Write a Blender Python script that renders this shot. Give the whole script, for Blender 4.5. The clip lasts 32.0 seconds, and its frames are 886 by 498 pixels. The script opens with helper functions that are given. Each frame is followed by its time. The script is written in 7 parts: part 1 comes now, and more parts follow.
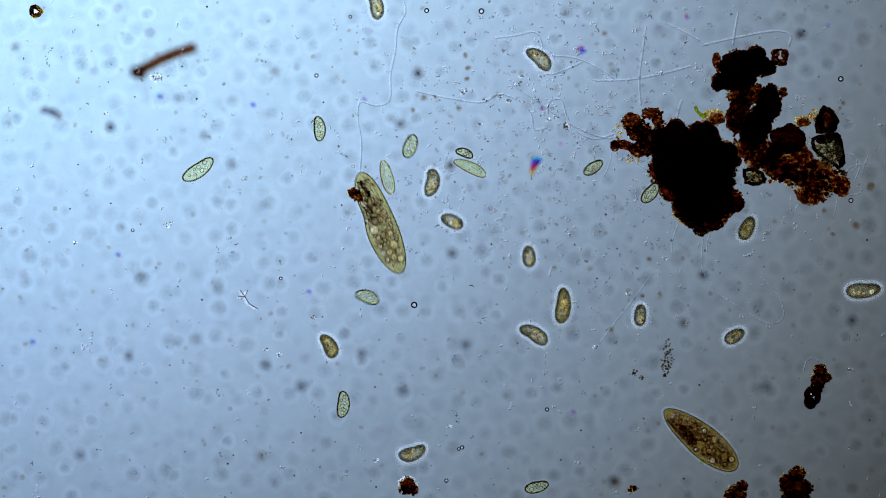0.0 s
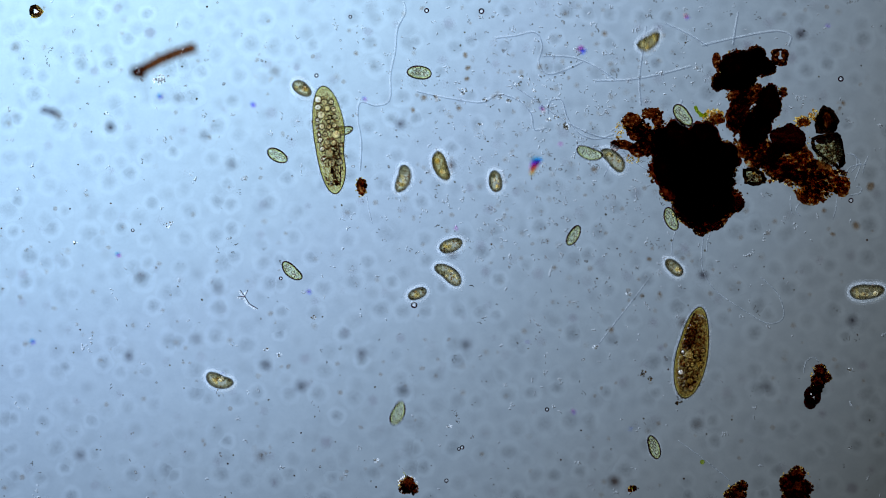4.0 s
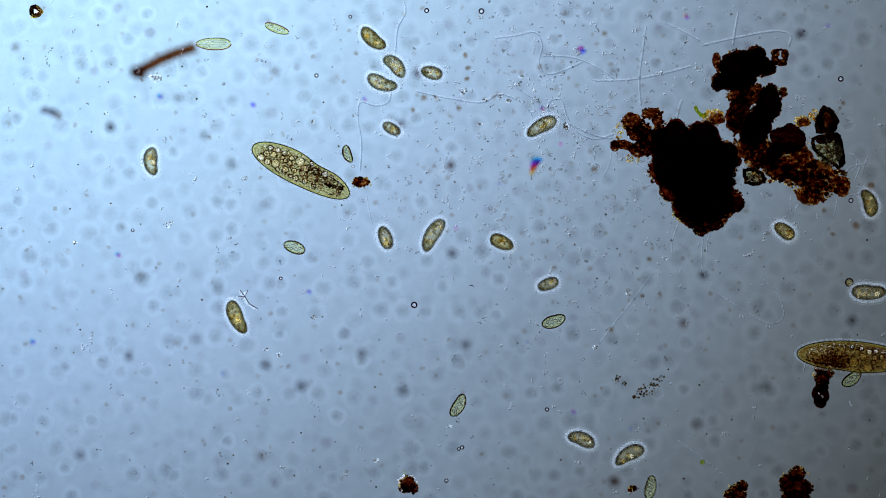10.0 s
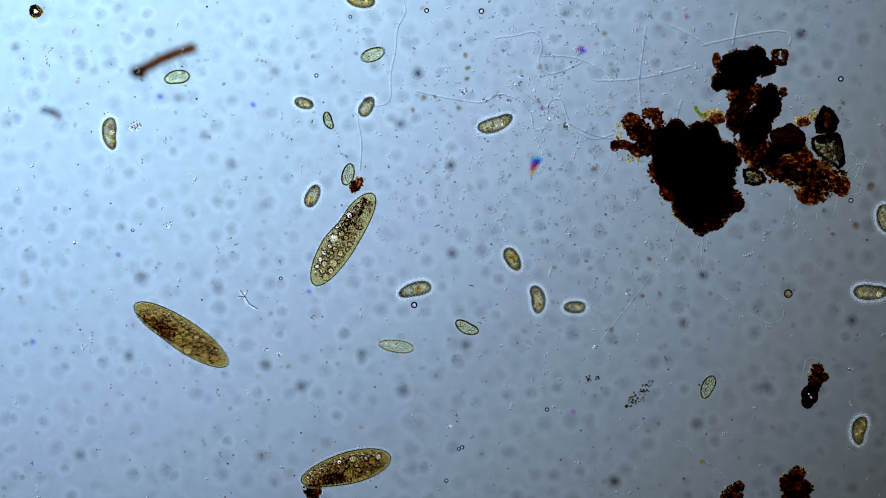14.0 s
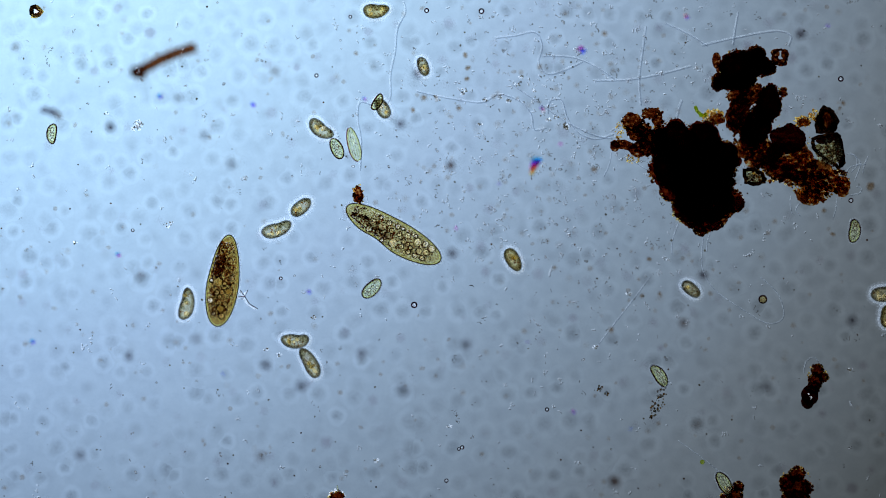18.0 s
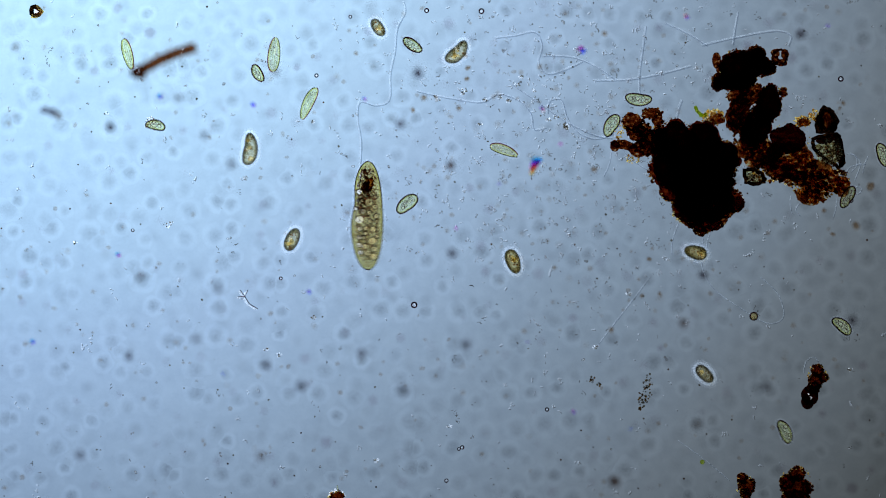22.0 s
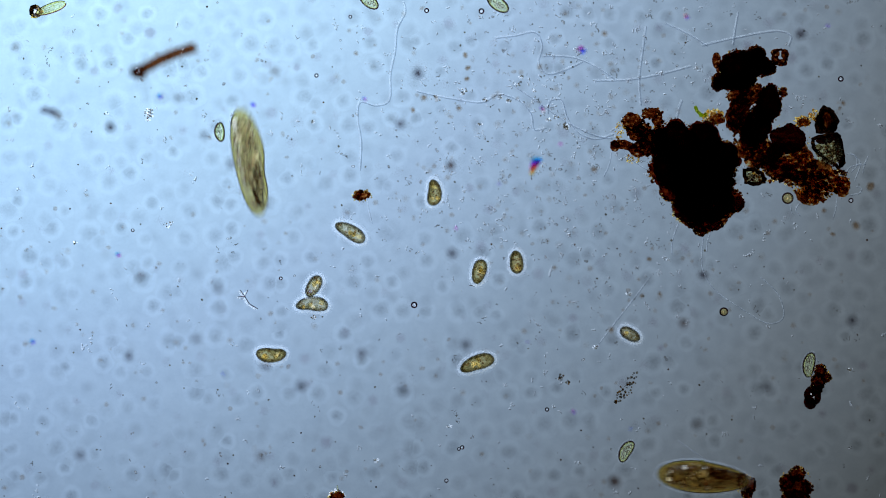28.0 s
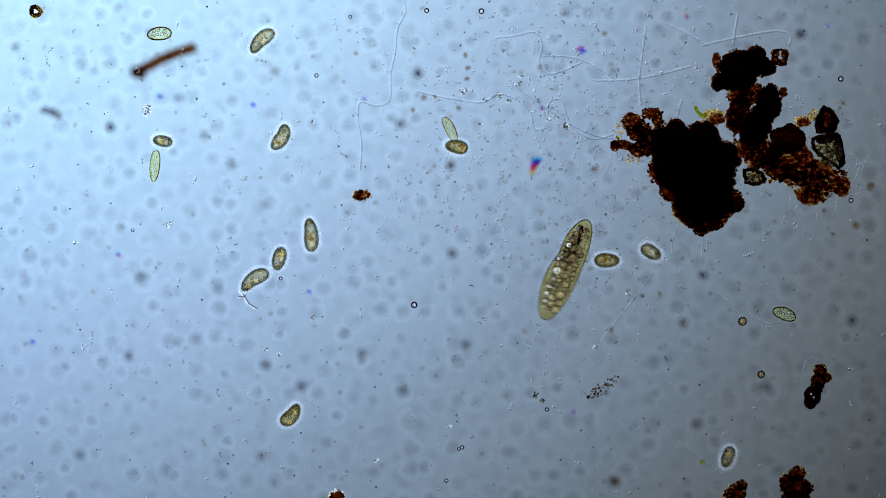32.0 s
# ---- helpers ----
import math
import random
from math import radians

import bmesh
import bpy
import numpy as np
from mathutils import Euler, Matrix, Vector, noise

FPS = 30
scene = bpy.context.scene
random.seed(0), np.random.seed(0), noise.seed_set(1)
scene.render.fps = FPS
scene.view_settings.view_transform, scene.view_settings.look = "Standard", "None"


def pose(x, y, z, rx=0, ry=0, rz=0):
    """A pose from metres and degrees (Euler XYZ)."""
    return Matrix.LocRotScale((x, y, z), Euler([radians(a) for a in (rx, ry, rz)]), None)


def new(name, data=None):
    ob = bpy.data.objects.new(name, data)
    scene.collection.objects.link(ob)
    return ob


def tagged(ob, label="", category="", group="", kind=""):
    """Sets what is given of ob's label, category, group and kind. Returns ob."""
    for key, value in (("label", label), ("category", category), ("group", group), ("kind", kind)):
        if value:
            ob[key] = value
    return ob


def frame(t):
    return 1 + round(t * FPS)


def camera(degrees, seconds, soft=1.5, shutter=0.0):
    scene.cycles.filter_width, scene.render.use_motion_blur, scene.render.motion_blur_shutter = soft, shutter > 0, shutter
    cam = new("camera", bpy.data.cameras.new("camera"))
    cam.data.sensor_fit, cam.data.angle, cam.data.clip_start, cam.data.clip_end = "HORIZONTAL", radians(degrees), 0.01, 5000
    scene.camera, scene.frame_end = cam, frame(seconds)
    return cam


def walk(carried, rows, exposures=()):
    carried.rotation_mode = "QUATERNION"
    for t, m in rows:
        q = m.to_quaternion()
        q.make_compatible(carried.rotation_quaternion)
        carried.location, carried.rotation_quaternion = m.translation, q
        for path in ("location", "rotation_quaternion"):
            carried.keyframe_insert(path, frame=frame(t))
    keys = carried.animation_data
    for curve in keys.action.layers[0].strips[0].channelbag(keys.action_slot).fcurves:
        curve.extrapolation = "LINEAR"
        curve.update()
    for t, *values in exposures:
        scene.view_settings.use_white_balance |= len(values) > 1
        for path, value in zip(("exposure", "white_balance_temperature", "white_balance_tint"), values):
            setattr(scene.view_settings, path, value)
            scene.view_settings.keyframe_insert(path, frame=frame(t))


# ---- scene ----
# A drop of pond water under a microscope, modelled a thousand times life size: 1 mm here is 1 micrometre there.
# Plan coordinates are micrometres from the upper left corner of the field of view, y downwards.
import functools
from collections import namedtuple

FIELD_X, FIELD_Y = 1568, 882
EYE = 4.446
VIEW = 20.0


def place(x, y, z=0.0):
    """A plan point at height z, spread by its depth so that it stays under the same spot of the field."""
    k = (EYE - z) / EYE
    return Vector(((x - FIELD_X / 2) / 1000 * k, (FIELD_Y / 2 - y) / 1000 * k, z))


# the objective looks straight down and stands still
cam = camera(VIEW, 32.0, soft=1.0, shutter=1.0)
cam.data.dof.use_dof = True
cam.data.dof.focus_distance = EYE - 0.02
cam.data.dof.aperture_fstop = 0.9
walk(cam, [(0.0, pose(0, 0, EYE)), (32.0, pose(0, 0, EYE))])
scene.cycles.transparent_max_bounces = 32

# ---- light: a dark room and the lamp under the stage ----
world = bpy.data.worlds.new("dark_room")
scene.world = world
world.use_nodes = True
world.node_tree.nodes["Background"].inputs["Color"].default_value = (0.35, 0.42, 0.5, 1)
world.node_tree.nodes["Background"].inputs["Strength"].default_value = 0.002


# ---- materials ----
class Nodes:
    """A new node material; calls add nodes, link() joins sockets."""

    def __init__(self, name):
        self.mat = bpy.data.materials.new(name)
        self.mat.use_nodes = True
        self.tree = self.mat.node_tree
        self.tree.nodes.clear()
        self.out = self.tree.nodes.new("ShaderNodeOutputMaterial")

    def add(self, kind, **values):
        node = self.tree.nodes.new(kind)
        for key, value in values.items():
            node.inputs[key].default_value = value
        return node

    def link(self, a, b):
        self.tree.links.new(a, b)

    def noise(self, scale, detail=3.0, rough=0.55, space="Object"):
        co = self.add("ShaderNodeTexCoord")
        tex = self.add("ShaderNodeTexNoise", Scale=scale, Detail=detail, Roughness=rough)
        self.link(co.outputs[space], tex.inputs["Vector"])
        return tex.outputs["Fac"]

    def fleck(self, scale, detail=4.0, rough=0.6):
        """Grain that runs straight through the matter from top to bottom."""
        co = self.add("ShaderNodeTexCoord")
        flat = self.add("ShaderNodeMapping", Scale=(1, 1, 0.12))
        tex = self.add("ShaderNodeTexNoise", Scale=scale, Detail=detail, Roughness=rough)
        self.link(co.outputs["Object"], flat.inputs["Vector"])
        self.link(flat.outputs[0], tex.inputs["Vector"])
        return tex.outputs["Fac"]

    def ramp(self, fac, stops, smooth=False):
        node = self.add("ShaderNodeValToRGB")
        if smooth:
            node.color_ramp.interpolation = "EASE"
        el = node.color_ramp.elements
        while len(el) < len(stops):
            el.new(0.5)
        for e, (p, c) in zip(el, stops):
            e.position, e.color = p, (*c, 1)
        self.link(fac, node.inputs["Fac"])
        return node.outputs["Color"]

    def finish(self, shader):
        self.link(shader, self.out.inputs["Surface"])
        return self.mat


def clear_matter(name, thin, thick, scatter, share, scale=60.0, gloss=0.0, spread=(0.35, 0.65)):
    """See-through living matter: light passes tinted between thin and thick, and a share of it is scattered."""
    n = Nodes(name)
    tint = n.ramp(n.fleck(scale), [(spread[0], thick), (spread[1], thin)])
    passed = n.add("ShaderNodeBsdfTransparent")
    n.link(tint, passed.inputs["Color"])
    soft = n.add("ShaderNodeBsdfTranslucent", Color=(*scatter, 1))
    mix = n.add("ShaderNodeMixShader", Fac=share)
    n.link(passed.outputs[0], mix.inputs[1])
    n.link(soft.outputs[0], mix.inputs[2])
    last = mix.outputs[0]
    if gloss:
        shine = n.add("ShaderNodeBsdfGlossy", Roughness=0.25)
        more = n.add("ShaderNodeMixShader", Fac=gloss)
        n.link(last, more.inputs[1])
        n.link(shine.outputs[0], more.inputs[2])
        last = more.outputs[0]
    return n.finish(last)


def crust_matter(name, stops, scale, scatter, share):
    """Crumbling matter, mostly dark, with lit chinks between its grains."""
    n = Nodes(name)
    passed = n.add("ShaderNodeBsdfTransparent")
    n.link(n.ramp(n.fleck(scale), stops), passed.inputs["Color"])
    soft = n.add("ShaderNodeBsdfTranslucent", Color=(*scatter, 1))
    mix = n.add("ShaderNodeMixShader", Fac=share)
    n.link(passed.outputs[0], mix.inputs[1])
    n.link(soft.outputs[0], mix.inputs[2])
    return n.finish(mix.outputs[0])


def dust_material():
    """Faint grey matter, each mote of its own strength."""
    n = Nodes("grey_dust")
    geo = n.add("ShaderNodeNewGeometry")
    tint = n.ramp(geo.outputs["Random Per Island"], [(0.0, (0.985, 0.98, 0.98)), (0.5, (0.955, 0.945, 0.95)), (0.85, (0.92, 0.90, 0.91)), (1.0, (0.85, 0.82, 0.84))])
    passed = n.add("ShaderNodeBsdfTransparent")
    n.link(tint, passed.inputs["Color"])
    return n.finish(passed.outputs[0])


def grain_material(name, stops, scatter, share):
    """Crumbs that differ from one to the next, with a fine grain of their own."""
    n = Nodes(name)
    geo = n.add("ShaderNodeNewGeometry")
    tint = n.ramp(geo.outputs["Random Per Island"], stops)
    grain = n.ramp(n.noise(420.0, 2), [(0.35, (0.55, 0.5, 0.45)), (0.6, (1, 1, 1))])
    both = n.add("ShaderNodeMixRGB", Fac=1.0)
    both.blend_type = "MULTIPLY"
    n.link(tint, both.inputs[1])
    n.link(grain, both.inputs[2])
    passed = n.add("ShaderNodeBsdfTransparent")
    n.link(both.outputs[0], passed.inputs["Color"])
    soft = n.add("ShaderNodeBsdfTranslucent", Color=(*scatter, 1))
    mix = n.add("ShaderNodeMixShader", Fac=share)
    n.link(passed.outputs[0], mix.inputs[1])
    n.link(soft.outputs[0], mix.inputs[2])
    return n.finish(mix.outputs[0])


def lamp_material():
    """The lit condenser: brightest up left of the axis, fading across the field, with an added unseen bright ring
    outside it.
    """
    n = Nodes("lamp_glow")
    co = n.add("ShaderNodeTexCoord")
    away = n.add("ShaderNodeVectorMath")
    away.operation = "DISTANCE"
    away.inputs[1].default_value = (-1.3, 1.5, 0)
    oval = n.add("ShaderNodeVectorMath")
    oval.operation = "MULTIPLY"
    oval.inputs[1].default_value = (1.04, 0.97, 1.0)
    n.link(co.outputs["Object"], oval.inputs[0])
    n.link(oval.outputs[0], away.inputs[0])
    near = n.add("ShaderNodeMapRange")
    near.inputs["From Max"].default_value = 4.0
    n.link(away.outputs["Value"], near.inputs["Value"])
    field = n.ramp(near.outputs[0], [(0.177, (0.611, 0.970, 1.242)), (0.310, (0.507, 0.780, 1.062)), (0.443, (0.359, 0.520, 0.745)), (0.575, (0.219, 0.304, 0.418)), (0.708, (0.130, 0.166, 0.208)), (0.840, (0.0625, 0.075, 0.0845))])
    axis = n.add("ShaderNodeVectorMath")
    axis.operation = "LENGTH"
    n.link(co.outputs["Object"], axis.inputs[0])
    ring = n.add("ShaderNodeMapRange")
    ring.inputs["From Min"].default_value, ring.inputs["From Max"].default_value = 1.7, 2.6
    n.link(axis.outputs["Value"], ring.inputs["Value"])
    mix = n.add("ShaderNodeMixRGB")
    # the condenser sits off centre; an unseen ring, added to brighten pale matter, is lit upper left alone
    lean = n.add("ShaderNodeVectorMath")
    lean.operation = "DOT_PRODUCT"
    lean.inputs[1].default_value = (-0.70, 0.71, 0.0)
    n.link(co.outputs["Object"], lean.inputs[0])
    side = n.add("ShaderNodeMapRange")
    side.inputs["From Min"].default_value, side.inputs["From Max"].default_value = 0.5, 3.0
    n.link(lean.outputs["Value"], side.inputs["Value"])
    n.link(n.ramp(side.outputs[0], [(0.0, (0.12, 0.134, 0.156)), (1.0, (10.5, 10.5 * 1.12, 10.5 * 1.3))]), mix.inputs[2])
    n.link(ring.outputs[0], mix.inputs[0])
    n.link(field, mix.inputs[1])
    # the lamp's edge is a little bluer on one side, warmer on the other
    xyz = n.add("ShaderNodeSeparateXYZ")
    n.link(co.outputs["Object"], xyz.inputs[0])
    across = n.add("ShaderNodeMapRange")
    across.inputs["From Min"].default_value, across.inputs["From Max"].default_value = -1.2, 1.2
    n.link(xyz.outputs["X"], across.inputs["Value"])
    cast = n.ramp(across.outputs[0], [(0.0, (0.965, 1.0, 1.045)), (0.5, (1.0, 1.0, 0.995)), (1.0, (1.035, 1.0, 0.945))])
    whole = n.add("ShaderNodeMixRGB", Fac=1.0)
    whole.blend_type = "MULTIPLY"
    n.link(mix.outputs[0], whole.inputs[1])
    n.link(cast, whole.inputs[2])
    glow = n.add("ShaderNodeEmission", Strength=1.19)
    n.link(whole.outputs[0], glow.inputs["Color"])
    return n.finish(glow.outputs[0])


def slide_material():
    """Clear glass with a faint tint: grey spots of residue, each in a painted pale ring of light."""
    n = Nodes("slide_glass")
    co = n.add("ShaderNodeTexCoord")
    wobble = n.add("ShaderNodeTexNoise", Scale=60.0, Detail=2.0)
    n.link(co.outputs["Object"], wobble.inputs["Vector"])
    off = n.add("ShaderNodeVectorMath")
    off.operation = "MULTIPLY"
    off.inputs[1].default_value = (0.010, 0.010, 0.0)
    n.link(wobble.outputs["Color"], off.inputs[0])
    at = n.add("ShaderNodeVectorMath")
    n.link(co.outputs["Object"], at.inputs[0])
    n.link(off.outputs[0], at.inputs[1])
    spots = n.add("ShaderNodeTexVoronoi", Scale=21.0)
    spots.voronoi_dimensions = "2D"
    n.link(at.outputs[0], spots.inputs["Vector"])
    kind = n.add("ShaderNodeSeparateColor")
    n.link(spots.outputs["Color"], kind.inputs[0])

    def calc(op, a, b):
        node = n.add("ShaderNodeMath")
        node.operation = op
        for socket, value in zip(node.inputs, (a, b)):
            if isinstance(value, float):
                socket.default_value = value
            else:
                n.link(value, socket)
        return node.outputs[0]

    size = calc("ADD", calc("MULTIPLY", kind.outputs[0], 0.5), 0.72)
    r = calc("DIVIDE", spots.outputs["Distance"], size)
    dark = n.ramp(r, [(0.04, (1, 1, 1)), (0.15, (0.62, 0.62, 0.62)), (0.28, (0, 0, 0))], True)
    # the light ring round each spot is painted in as a weaker tint
    ring = n.ramp(r, [(0.24, (0, 0, 0)), (0.36, (1, 1, 1)), (0.41, (0.8, 0.8, 0.8)), (0.52, (0, 0, 0))], True)
    grain = n.ramp(n.noise(150.0, 3, 0.6), [(0.30, (0.45, 0.45, 0.45)), (0.65, (1, 1, 1))])
    strength = calc("MULTIPLY", calc("ADD", calc("MULTIPLY", calc("POWER", kind.outputs[1], 1.5), 0.25), 0.08), grain)
    lost = calc("MULTIPLY", dark, strength)
    gained = calc("MULTIPLY", ring, calc("ADD", calc("MULTIPLY", kind.outputs[1], 0.065), 0.018))
    fine = n.noise(240.0, 2, 0.6)
    spot_tint = calc("ADD", calc("ADD", calc("SUBTRACT", 0.917 - 0.03, lost), gained), calc("MULTIPLY", fine, 0.06))
    mottle = n.ramp(n.noise(34.0, 6, 0.66), [(0.34, (0.93, 0.936, 0.945)), (0.60, (1.0, 1.0, 1.0))])
    tint = n.add("ShaderNodeMixRGB", Fac=1.0)
    tint.blend_type = "MULTIPLY"
    n.link(mottle, tint.inputs[1])
    n.link(spot_tint, tint.inputs[2])
    passed = n.add("ShaderNodeBsdfTransparent")
    n.link(tint.outputs[0], passed.inputs["Color"])
    return n.finish(passed.outputs[0])


LAMP_GLOW = lamp_material()
GLASS = slide_material()
# Pale matter for halos of light, put in as tubes round the cells
HALO_BRIGHT = clear_matter("white_halo", (1, 1, 1), (0.97, 0.98, 1), (0.9, 0.95, 1.0), 0.078)
HALO = clear_matter("faint_halo", (1, 1, 1), (0.98, 0.99, 1), (0.9, 0.95, 1.0), 0.019)
OLIVE = clear_matter("olive_cytoplasm", (0.96, 0.92, 0.80), (0.82, 0.76, 0.59), (0.55, 0.5, 0.36), 0.06, 160, spread=(0.36, 0.62))
OLIVE_EDGE = clear_matter("dark_blue_grey_pellicle", (0.58, 0.58, 0.57), (0.42, 0.43, 0.44), (0.2, 0.2, 0.2), 0.05, 90)
GOLD = clear_matter("golden_vacuole", (1.0, 0.97, 0.84), (0.92, 0.84, 0.60), (1.0, 0.95, 0.80), 0.16, 150)
BRIGHT = clear_matter("bright_droplet", (1, 1, 1), (0.99, 0.98, 0.96), (1, 0.98, 0.95), 0.36, 80)
BROWN_GRAIN = clear_matter("brown_granule", (0.58, 0.42, 0.22), (0.36, 0.22, 0.10), (0.2, 0.1, 0.04), 0.06, 90)
PALE = clear_matter("pale_green_cytoplasm", (0.99, 1.0, 0.90), (0.87, 0.90, 0.68), (0.85, 0.92, 0.65), 0.05, 190)
PALE_EDGE = clear_matter("plum_brown_pellicle", (0.28, 0.18, 0.20), (0.16, 0.09, 0.12), (0.1, 0.06, 0.06), 0.03, 50)
STRAW = clear_matter("straw_cytoplasm", (0.97, 0.97, 0.88), (0.89, 0.90, 0.74), (0.7, 0.72, 0.5), 0.045, 100)
STRAW_EDGE = clear_matter("thin_green_pellicle", (0.52, 0.48, 0.34), (0.36, 0.32, 0.22), (0.2, 0.22, 0.1), 0.04, 50)
CELL_PLASM = clear_matter("granular_cytoplasm", (1.0, 0.985, 0.88), (0.68, 0.54, 0.30), (0.6, 0.5, 0.28), 0.04, 400, spread=(0.41, 0.54))
CELL_RIM = clear_matter("dark_brown_pellicle", (0.32, 0.22, 0.12), (0.18, 0.11, 0.06), (0.2, 0.14, 0.05), 0.04, 90)
CELL_CORTEX = clear_matter("yellow_cortex", (0.985, 0.97, 0.84), (0.93, 0.90, 0.66), (0.6, 0.57, 0.32), 0.04, 220)
DARK_PLASM = clear_matter("brown_cytoplasm", (0.94, 0.84, 0.56), (0.64, 0.44, 0.21), (0.5, 0.36, 0.18), 0.04, 300, spread=(0.42, 0.58))
VAC_RING = clear_matter("vacuole_wall", (0.42, 0.29, 0.20), (0.22, 0.12, 0.08), (0.2, 0.1, 0.06), 0.03, 120)
DARK_RED = clear_matter("dark_red_granule", (0.66, 0.34, 0.20), (0.40, 0.15, 0.08), (0.3, 0.09, 0.04), 0.05, 120)
BLACK_WALL = crust_matter("black_mineral_wall", [(0.40, (0.05, 0.025, 0.015)), (0.60, (0.18, 0.09, 0.05)), (0.70, (0.5, 0.3, 0.12))], 150, (0.1, 0.06, 0.03), 0.03)
BROWN_MOTE = clear_matter("brown_mote", (0.80, 0.71, 0.62), (0.62, 0.50, 0.40), (0.3, 0.2, 0.1), 0.03, 60)
CRYSTAL = clear_matter("clear_crystal", (1, 1, 1), (0.95, 0.96, 0.97), (0.95, 0.98, 1.0), 0.16, 200)
AMBER_PLASM = clear_matter("golden_brown_cytoplasm", (0.93, 0.87, 0.63), (0.76, 0.65, 0.40), (0.6, 0.5, 0.28), 0.06, 160, spread=(0.38, 0.62))
RUSTY = crust_matter("rusty_flake", [(0.38, (0.17, 0.045, 0.02)), (0.52, (0.46, 0.17, 0.06)), (0.64, (0.90, 0.62, 0.30))], 220, (0.4, 0.12, 0.05), 0.05)
FRINGE = clear_matter("light_fringe", (1, 1, 1), (0.97, 0.98, 1), (0.9, 0.95, 1.0), 0.046)
BEAD = clear_matter("clear_bead", (1, 1, 1), (0.98, 0.98, 0.98), (0.95, 0.97, 1.0), 0.18, 60)
GREY_GRAIN = clear_matter("grey_granule", (0.62, 0.58, 0.50), (0.36, 0.32, 0.26), (0.2, 0.18, 0.15), 0.05, 60)
SPARK = clear_matter("golden_spark", (1.0, 0.92, 0.55), (0.95, 0.72, 0.28), (1.0, 0.82, 0.40), 0.30, 90)
VAC_CLEAR = clear_matter("clear_vacuole", (1, 1, 0.98), (0.97, 0.98, 0.94), (0.95, 1.0, 0.95), 0.10, 90)
INNER_RIM = clear_matter("olive_yellow_rim", (0.98, 0.98, 0.80), (0.92, 0.91, 0.66), (0.7, 0.72, 0.35), 0.07, 60)
SMUDGE = clear_matter("brown_smudge", (0.95, 0.925, 0.90), (0.84, 0.79, 0.75), (0.3, 0.25, 0.2), 0.02, 40)
CRUMB = grain_material("mixed_rust_crumb", [(0.0, (0.15, 0.05, 0.02)), (0.38, (0.33, 0.13, 0.05)), (0.68, (0.55, 0.28, 0.11)), (0.88, (0.82, 0.56, 0.25)), (1.0, (1.0, 0.90, 0.60))], (0.4, 0.15, 0.05), 0.05)
# Golden crumbs, which also stand in for glints of light
GOLD_CRUMB = grain_material("golden_crumb_and_glint", [(0.0, (0.45, 0.22, 0.08)), (0.3, (0.80, 0.55, 0.20)), (0.7, (0.98, 0.86, 0.45)), (1.0, (1.0, 0.98, 0.80))], (1.0, 0.88, 0.5), 0.20)
VAC_FILL = clear_matter("milky_vacuole", (1, 1, 1), (0.97, 0.95, 0.93), (1, 1, 1), 0.44, 460)
WALL = crust_matter("dark_red_brown_wall", [(0.41, (0.17, 0.032, 0.012)), (0.53, (0.44, 0.125, 0.045)), (0.66, (0.74, 0.38, 0.16))], 150, (0.25, 0.08, 0.02), 0.04)
CRUST = crust_matter("black_crust", [(0.47, (0.055, 0.009, 0.004)), (0.62, (0.20, 0.04, 0.017)), (0.75, (0.42, 0.12, 0.045))], 130, (0.28, 0.05, 0.02), 0.05)
CRUST_RED = crust_matter("red_brown_crust", [(0.42, (0.14, 0.032, 0.011)), (0.53, (0.42, 0.14, 0.045)), (0.61, (0.72, 0.43, 0.18)), (0.69, (1.0, 0.96, 0.80))], 160, (0.34, 0.12, 0.03), 0.04)
BARK = clear_matter("brown_fibre", (0.50, 0.28, 0.15), (0.30, 0.14, 0.07), (0.2, 0.1, 0.05), 0.05, 40)
MINERAL = crust_matter("olive_mineral", [(0.40, (0.14, 0.085, 0.04)), (0.49, (0.55, 0.46, 0.22)), (0.57, (0.92, 0.92, 0.72)), (0.68, (1, 1, 0.98))], 150, (0.7, 0.72, 0.55), 0.06)
ALGA = clear_matter("green_alga", (0.74, 0.80, 0.22), (0.48, 0.55, 0.08), (0.45, 0.5, 0.08), 0.12, 90)
THREAD = clear_matter("pale_filament", (1, 1, 1), (0.97, 0.98, 0.99), (0.9, 0.95, 1), 0.045, 30)
THREAD_EDGE = clear_matter("filament_wall", (0.84, 0.85, 0.87), (0.74, 0.76, 0.79), (0.5, 0.55, 0.6), 0.01, 30)
MICROBE = clear_matter("pale_bacterium", (1, 1, 1), (0.97, 0.98, 0.99), (0.95, 0.97, 1), 0.075, 60)
SPECK = clear_matter("dark_bacterium_and_shade", (0.74, 0.73, 0.72), (0.52, 0.50, 0.48), (0.3, 0.3, 0.3), 0.04, 60)
DUST_DARK = clear_matter("dark_dust", (0.46, 0.43, 0.46), (0.30, 0.27, 0.30), (0.2, 0.2, 0.22), 0.03, 30)
DUST = dust_material()
FOOD = clear_matter("red_brown_food", (0.76, 0.56, 0.36), (0.56, 0.34, 0.18), (0.3, 0.15, 0.06), 0.05, 120)
RED_MARGIN = crust_matter("deep_red_margin", [(0.40, (0.24, 0.045, 0.016)), (0.56, (0.44, 0.12, 0.045)), (0.72, (0.68, 0.32, 0.13))], 110, (0.3, 0.06, 0.02), 0.04)
CRUST_OPEN = crust_matter("loose_golden_crust", [(0.36, (0.26, 0.075, 0.026)), (0.46, (0.54, 0.22, 0.075)), (0.54, (0.82, 0.54, 0.24)), (0.62, (1.0, 0.97, 0.82))], 150, (0.4, 0.2, 0.06), 0.05)
